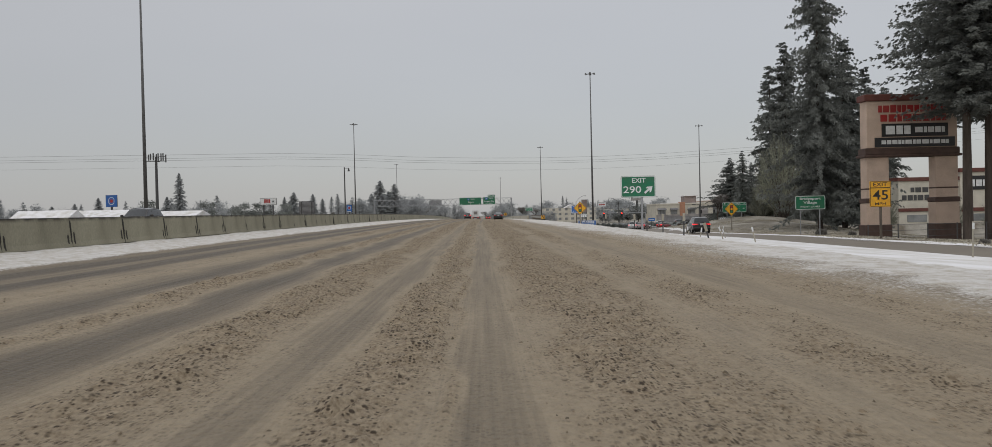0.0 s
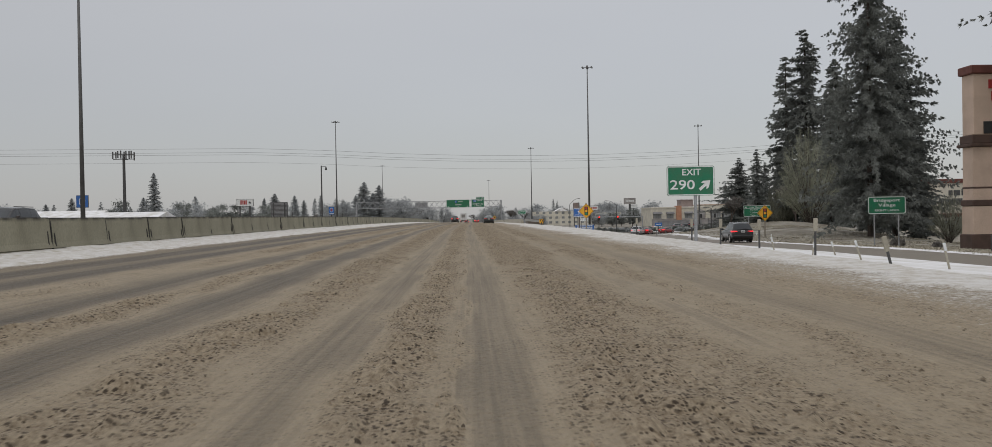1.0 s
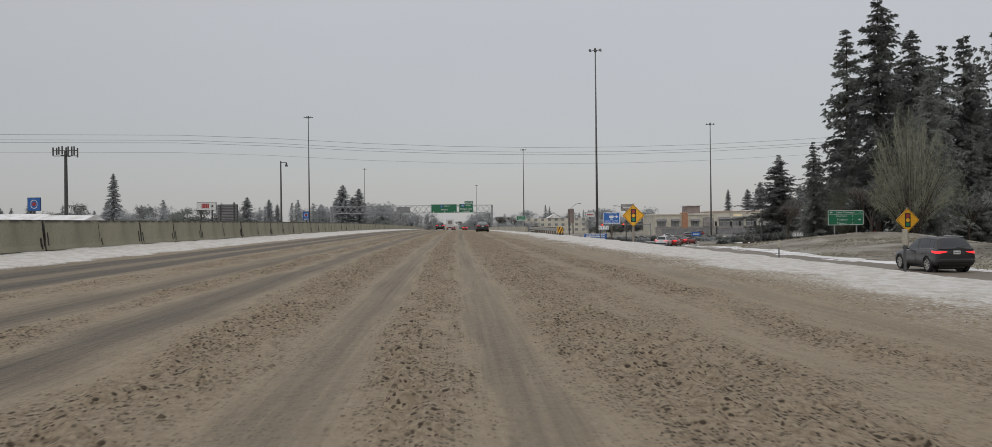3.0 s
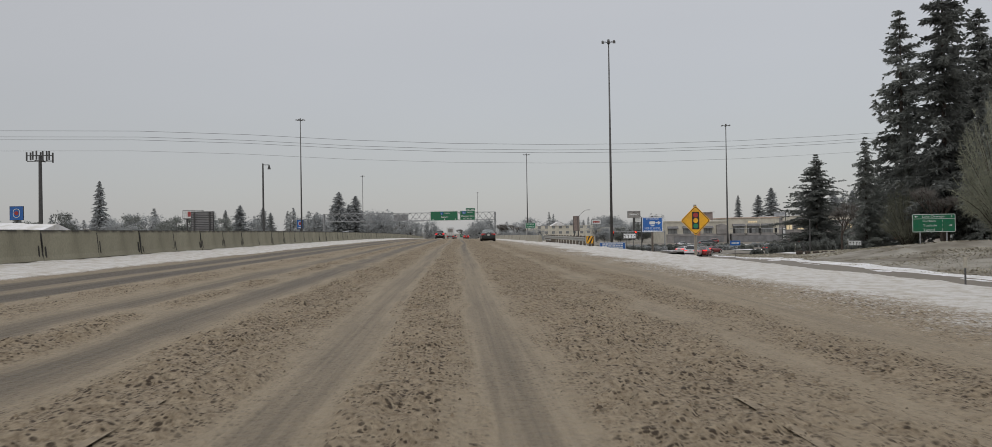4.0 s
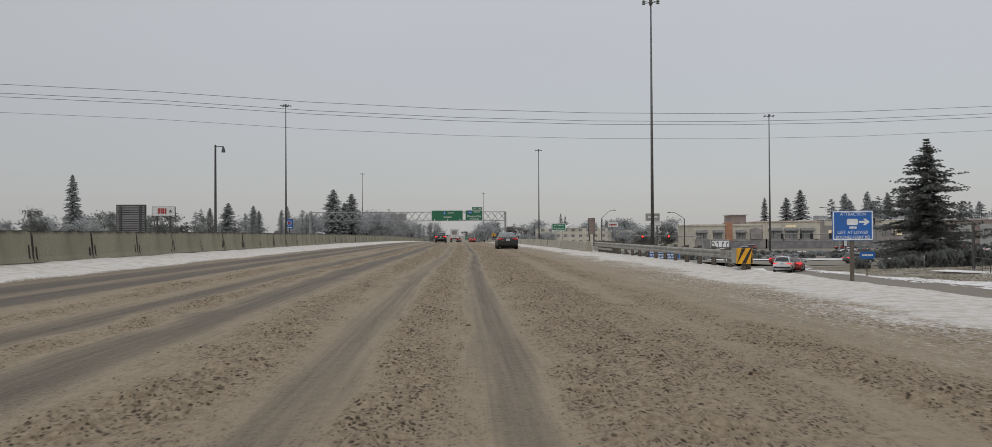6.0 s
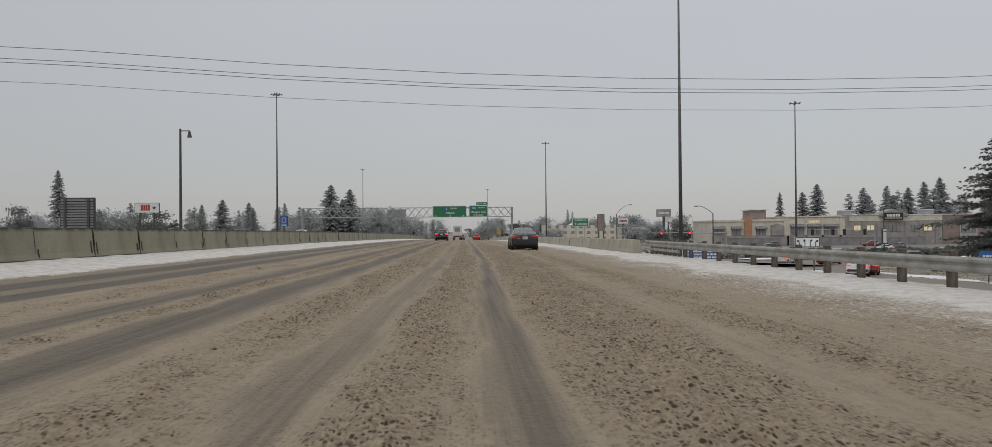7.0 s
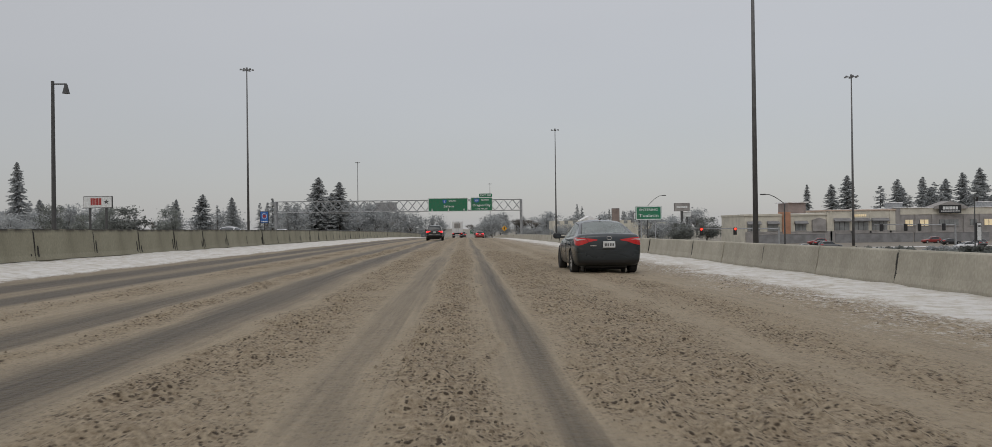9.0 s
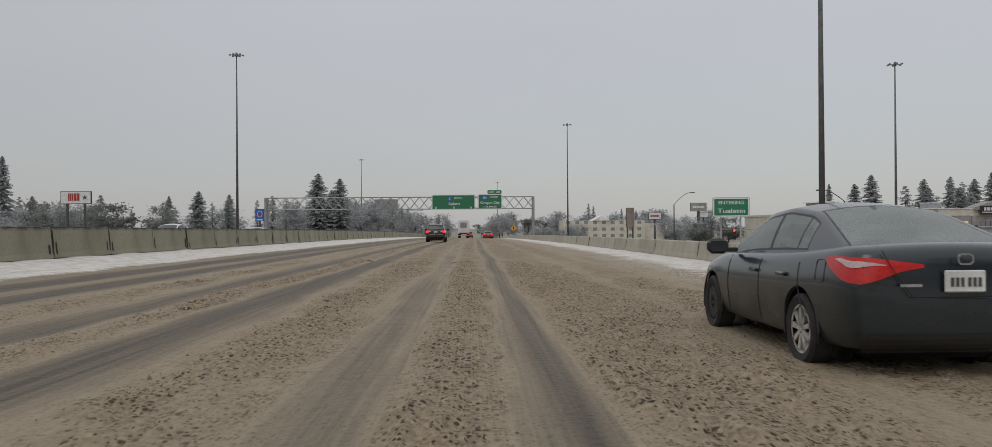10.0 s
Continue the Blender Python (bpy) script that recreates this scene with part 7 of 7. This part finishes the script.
        def lamp_rows(f0, f1, t0=-10.0, t1=84.0, nn=15):
            rows = []
            for v_ in (0.0, 0.25, 0.5, 0.75, 1.0):
                row = []
                for i_ in range(nn):
                    u_ = i_ / (nn - 1)
                    a_ = radians(t0 + (t1 - t0) * u_)
                    if near:
                        lo_ = float(np.interp(u_, (0, 0.2, 0.48, 0.62, 0.85, 1), (0.905, 0.875, 0.775, 0.79, 0.885, 0.955)))
                        hi_ = float(np.interp(u_, (0, 0.4, 0.8, 1), (0.93, 0.975, 0.99, 0.965)))
                        row.append(((sd * (lx + 0.06), yb + 0.55, lo_ + (hi_ - lo_) * (f0 + (f1 - f0) * v_)), (sd * math.sin(a_), -math.cos(a_), 0)))
                        continue
                    lo_ = lz - lh * 0.75 * math.sin(math.pi * min(1, 0.02 + 0.95 * u_)) ** 0.9
                    hi_ = lz + lh * (0.16 + 0.22 * u_)
                    row.append(((sd * (lx + 0.06), yb + 0.55, lo_ + (hi_ - lo_) * (f0 + (f1 - f0) * v_)), (sd * math.sin(a_), -math.cos(a_), 0)))
                rows.append(row)
            return rows
        tl = part("tail_lamp", wrap(lamp_rows(0.0, 1.0), 0.012), lamp, b, smooth=True)
        if near:
            part("clear_band", wrap(lamp_rows(0.60, 0.86, 20.0, 62.0), 0.016), M_CLEAR, tl)
        part("headlamp", Shape().box((sd * hw * 0.60, S["body"][-1][0] - 0.20, 0.62), (0.30, 0.2, 0.12), sd * 0.5, 0.04), M_CLEAR, b)
    # number plate with plain bars, badge, bumpers, sills
    yb = S["body"][0][0]
    pz = S["plate"]
    pl = part("number_plate", Shape().box((0, yb - 0.035, pz), (0.32, 0.02, 0.17), 0, 0.008), M_WHITE, b)
    for i, u in enumerate((-0.105, -0.065, -0.025, 0.03, 0.07, 0.11)):
        part("plate_bar", Shape().box((u, yb - 0.048, pz - 0.005), (0.026, 0.004, 0.07)), M_POLE, pl)
    if near:
        low_rows = [[((0, yb + 0.55, zz), (math.sin(radians(a_)), -math.cos(radians(a_)), 0)) for a_ in range(-62, 63, 4)] for zz in (0.27, 0.31, 0.35, 0.39)]
        part("valance", wrap(low_rows, 0.006), M_TRIM, b, "black lower bumper insert")
    else:
        part("bumper", Shape().box((0, yb + 0.06, S["body"][0][1] + 0.10), (hw * 1.82, 0.22, 0.24), 0, 0.08), M_TRIM if S.get("dark_bumper") else mat, b)
    part("underbody", Shape().box((0, S["base"] / 2, r * 0.75), (hw * 1.25, S["base"] + 1.1, 0.22), 0, 0.05), M_TRIM, b)
    if S.get("strip"):
        part("chrome_strip", Shape().box((0, yb - 0.03, S["strip"]), (hw * 1.35, 0.03, 0.035), 0, 0.01), M_CHROME, b)
    if S.get("bright"):
        for sd in (-1, 1):
            part("window_trim", Shape().tube((sd * hw * 0.915, y0 + 0.25, zbr + 0.035), (sd * hw * 0.905, y1 - 0.35, zb + 0.03), 0.014, n=6), M_CHROME, b)
    if S.get("wiper"):
        part("rear_wiper", Shape().tube((0.0, y0 - 0.03, zbr + 0.06), (0.42, y0 - 0.01, zbr + 0.12), 0.012, n=5), M_TRIM, b)
    if S.get("rails"):
        for sd in (-1, 1):
            part("roof_rail", Shape().tube((sd * w1 * 0.93, r0 + 0.1, zr + 0.07), (sd * w1 * 0.93, r1 - 0.1, zr + 0.08), 0.022, n=6), M_CHROME if S.get("bright") else M_TRIM, b)
    if near:
        for sx in (-0.38, 0.38):
            for sy, hh in ((0.15, 0.72), (1.25, 0.80)):
                st = part("seat", Shape().box((sx, sy, hh - 0.05), (0.5, 0.14, 0.62), 0, 0.06), M_SEAT, b)
                part("headrest", Shape().box((sx, sy - 0.02, hh + 0.36), (0.27, 0.1, 0.18), 0, 0.04), M_SEAT, st)
        part("dashboard", Shape().box((0, 2.0, 0.84), (1.35, 0.4, 0.24), 0, 0.08), M_SEAT, b)
        part("parcel_shelf", Shape().box((0, -0.28, zbr - 0.06), (1.25, 0.55, 0.04), 0, 0.01), M_SEAT, b)
        part("badge", ring(0.13, 0.09, 0.04, 0.014, yb - 0.05, yb - 0.04), M_CHROME, b, place=pose(0, 0, S["plate"] + 0.17))
        part("model_badge", Shape().box((-0.42, yb - 0.03, pz - 0.03), (0.17, 0.012, 0.022)), M_CHROME, b)
        part("boot_seam", Shape().tube((-0.62, yb + 0.02, zbr - 0.02), (-0.55, yb - 0.03, pz + 0.08), 0.004, n=4).tube((-0.55, yb - 0.03, pz + 0.08), (-0.40, yb - 0.035, pz - 0.13), 0.004, n=4).tube((-0.40, yb - 0.035, pz - 0.13), (0.40, yb - 0.035, pz - 0.13), 0.004, n=4).tube((0.40, yb - 0.035, pz - 0.13), (0.55, yb - 0.03, pz + 0.08), 0.004, n=4), M_TRIM, b)
        fl = Shape()
        c4 = []
        for u, w in rounded_rect(0.17, 0.18, 0.03):
            hit = tree_.ray_cast(Vector((-3, -0.42 + u, 0.86 + w)), Vector((1, 0, 0)))
            c4.append(hit[0] + hit[1] * 0.002)
        for i in range(len(c4)):
            fl.tube(c4[i], c4[(i + 1) % len(c4)], 0.004, n=4)
        part("fuel_flap", fl, M_TRIM, b)
        part("antenna", Shape().box((0, r0 + 0.12, zr + 0.10), (0.04, 0.13, 0.05), 0, 0.015), mat, b)
    return b


# the sedan's black arch line stands for the shaded gap round its wheels
SEDAN = dict(width=1.80, wheel=0.318, base=2.70, belt=0.95, belt_rear=1.06, roof=1.375, roof_k=0.64, roof_rear=0.30, roof_front=1.50, glass_rear=-0.62, glass_front=2.38, pillar=1.02, quarter=0.33, rear_pillar=0.62,
             body=[(-1.0, 0.40, 0.86, 0.84), (-0.98, 0.27, 1.05, 0.93), (-0.75, 0.22, 1.085, 0.98), (-0.4, 0.2, 1.055, 0.99), (0.4, 0.19, 1.0, 1.0), (1.3, 0.19, 0.965, 1.0), (2.1, 0.19, 0.945, 1.0), (2.55, 0.2, 0.92, 0.985), (3.05, 0.2, 0.83, 0.95), (3.4, 0.22, 0.74, 0.87), (3.62, 0.27, 0.60, 0.70)],
             lamp=(0.34, 0.33, 0.935, 0.175), plate=0.80, dark_mirror=True, dark_arch=True, arch=0.012, arch_r=1.19)
SUV = dict(width=1.94, wheel=0.385, base=2.91, belt=1.16, belt_rear=1.20, roof=1.70, roof_k=0.70, roof_rear=-0.62, roof_front=1.55, glass_rear=-0.92, glass_front=2.35, pillar=1.15, quarter=0.05, rear_pillar=0.30,
           body=[(-1.04, 0.48, 1.10, 0.86), (-1.0, 0.36, 1.20, 0.93), (-0.8, 0.3, 1.21, 0.98), (0.0, 0.28, 1.20, 1.0), (1.2, 0.28, 1.18, 1.0), (2.2, 0.28, 1.16, 1.0), (2.6, 0.28, 1.12, 0.985), (3.2, 0.3, 1.06, 0.96), (3.6, 0.32, 0.98, 0.9), (3.78, 0.4, 0.82, 0.78)],
           lamp=(0.50, 0.33, 1.08, 0.20), plate=0.98, strip=0.74, dark_arch=True, arch=0.03, dark_bumper=True, wiper=True, rails=True)
CROSS = dict(width=1.89, wheel=0.36, base=2.82, belt=1.04, belt_rear=1.10, roof=1.60, roof_k=0.68, roof_rear=-0.45, roof_front=1.45, glass_rear=-0.85, glass_front=2.3, pillar=1.1, quarter=0.05, rear_pillar=0.36,
             body=[(-0.92, 0.46, 1.0, 0.84), (-0.88, 0.34, 1.09, 0.92), (-0.7, 0.28, 1.11, 0.98), (0.0, 0.26, 1.09, 1.0), (1.2, 0.26, 1.07, 1.0), (2.2, 0.26, 1.04, 1.0), (2.6, 0.26, 1.0, 0.985), (3.2, 0.28, 0.93, 0.96), (3.55, 0.3, 0.85, 0.9), (3.7, 0.38, 0.7, 0.78)],
             lamp=(0.46, 0.36, 0.98, 0.11), plate=0.95, bright=True, dark_arch=True, arch=0.024, dark_bumper=True, wiper=True, rails=True)

P_SLATE = car_paint("slate_grey_paint", (0.014, 0.022, 0.028), 0.22, (0.016, 0.016, 0.015))
P_BLACK = car_paint("black_paint", (0.012, 0.012, 0.014), 0.25, (0.035, 0.032, 0.03))
P_RED = car_paint("dark_red_paint", (0.25, 0.02, 0.02))
P_WHITE = car_paint("white_paint", (0.65, 0.66, 0.67))
P_GREY = car_paint("grey_paint", (0.14, 0.145, 0.15))
P_DARK = car_paint("charcoal_paint", (0.010, 0.010, 0.012), 0.3, (0.022, 0.021, 0.020))

vehicle("sedan", (4.25, 164.55, rz(4.25, 166)), "dark slate-grey four-door sedan with road grime on slush", SEDAN, P_SLATE, near=True)
vehicle("suv", (-3.1, 238.0, rz(-3.1, 238)), "black sport utility vehicle with lit red tail lamps", SUV, P_BLACK, M_BRAKE)
vehicle("crossover", (23.6, 84.8, float(ramp_z(84.8)) + 0.06), "dark grey crossover with lit tail lamps on the ramp", CROSS, P_DARK, M_BRAKE, rz=-4.5)
vehicle("red_car", (3.4, 318.0, rz(3.4, 318)), "dark red sedan ahead in slush", SEDAN, P_RED, M_BRAKE)
vehicle("grey_car", (-0.4, 372.0, rz(-0.4, 372)), "small grey car far ahead", CROSS, P_GREY, M_BRAKE)
for name, x, y, spec, mt, rot, lab in (("white_car", 34.2, 181, CROSS, P_WHITE, -28, "white crossover waiting on the ramp"), ("red_car", 36.6, 184, SEDAN, P_RED, -28, "dark red sedan waiting on the ramp"),
                                       ("white_car", 45.0, 226, SEDAN, P_WHITE, -40, "white sedan waiting at the junction"), ("red_car", 49.0, 221, SEDAN, P_RED, -50, "red sedan waiting at the junction"), ("silver_car", 62.0, 224, CROSS, P_GREY, -85, "silver car on the cross street")):
    vehicle(name, (x, y, gz(x, y) + 0.06), lab, spec, mt, M_BRAKE if y < 230 else M_TAIL, rz=rot, group="waiting cars")
rnd = random.Random(21)
for i in range(14):
    x, y = 66 + 8.2 * i + rnd.uniform(-2, 2), (300, 312, 336, 352)[i % 4]
    vehicle("parked_car", (x, y, gz(x, y) + 0.1), ("snow-dusted white parked car", "snow-dusted grey parked car", "dark charcoal parked car with a snowy roof", "dark red parked car")[i % 4], (SEDAN, CROSS)[i % 2], (P_WHITE, P_GREY, P_DARK, P_RED)[i % 4], rz=rnd.choice((0, 90, 180, -90)), group="parked cars")
for x, y, spec, mt, lab in ((-24.2, 62.0, SUV, P_BLACK, "black vehicle in the opposite lanes"), (-19.5, 214.0, SEDAN, P_WHITE, "white sedan in the opposite lanes"), (-23.0, 250.0, SEDAN, P_WHITE, "white car in the opposite lanes")):
    vehicle("oncoming_car", (x, y, rz(x, y) + 0.02), lab, spec, mt, rz=180, group="oncoming cars")


def truck():
    y = 344.0
    b = empty("truck", (-1.6, y, rz(-1.6, y)), "white box semi-trailer with plain rear doors far ahead", "truck")
    block(b, "trailer_box", -1.28, 1.28, 0, 14.0, 1.15, 4.05, P_WHITE, 0.06)
    for u in (-0.62, 0.62):
        d = block(b, "rear_door", u - 0.58, u + 0.58, -0.05, 0.0, 1.25, 3.95, P_WHITE, 0.02)
        part("lock_bar", Shape().tube((u * 0.5, -0.09, 1.3), (u * 0.5, -0.09, 3.9), 0.03, n=6), M_STEEL, d)
    block(b, "door_panel", -0.75, 0.75, -0.075, -0.05, 2.3, 3.5, M_GREYWALL, 0.01)
    block(b, "bumper_bar", -1.2, 1.2, -0.1, 0.05, 0.5, 0.65, M_STEEL, 0.02)
    for sd in (-1, 1):
        part("tail_lamp", Shape().box((sd * 1.05, -0.08, 1.0), (0.28, 0.05, 0.14), 0, 0.02), M_BRAKE, b)
        for yy in (1.2, 2.5, 11.5):
            part("tyre", Shape().tube((sd * 0.72, yy, 0.52), (sd * 1.24, yy, 0.52), 0.52, n=20), M_TYRE, b)
        part("mud_flap", Shape().box((sd * 0.95, 0.45, 0.55), (0.6, 0.02, 0.7)), M_TRIM, b)
    block(b, "chassis", -0.5, 0.5, 0, 14.0, 0.85, 1.15, M_TRIM, 0.02)
    block(b, "tractor_cab", -1.22, 1.22, 14.6, 17.8, 0.8, 3.7, P_GREY, 0.15)


truck()
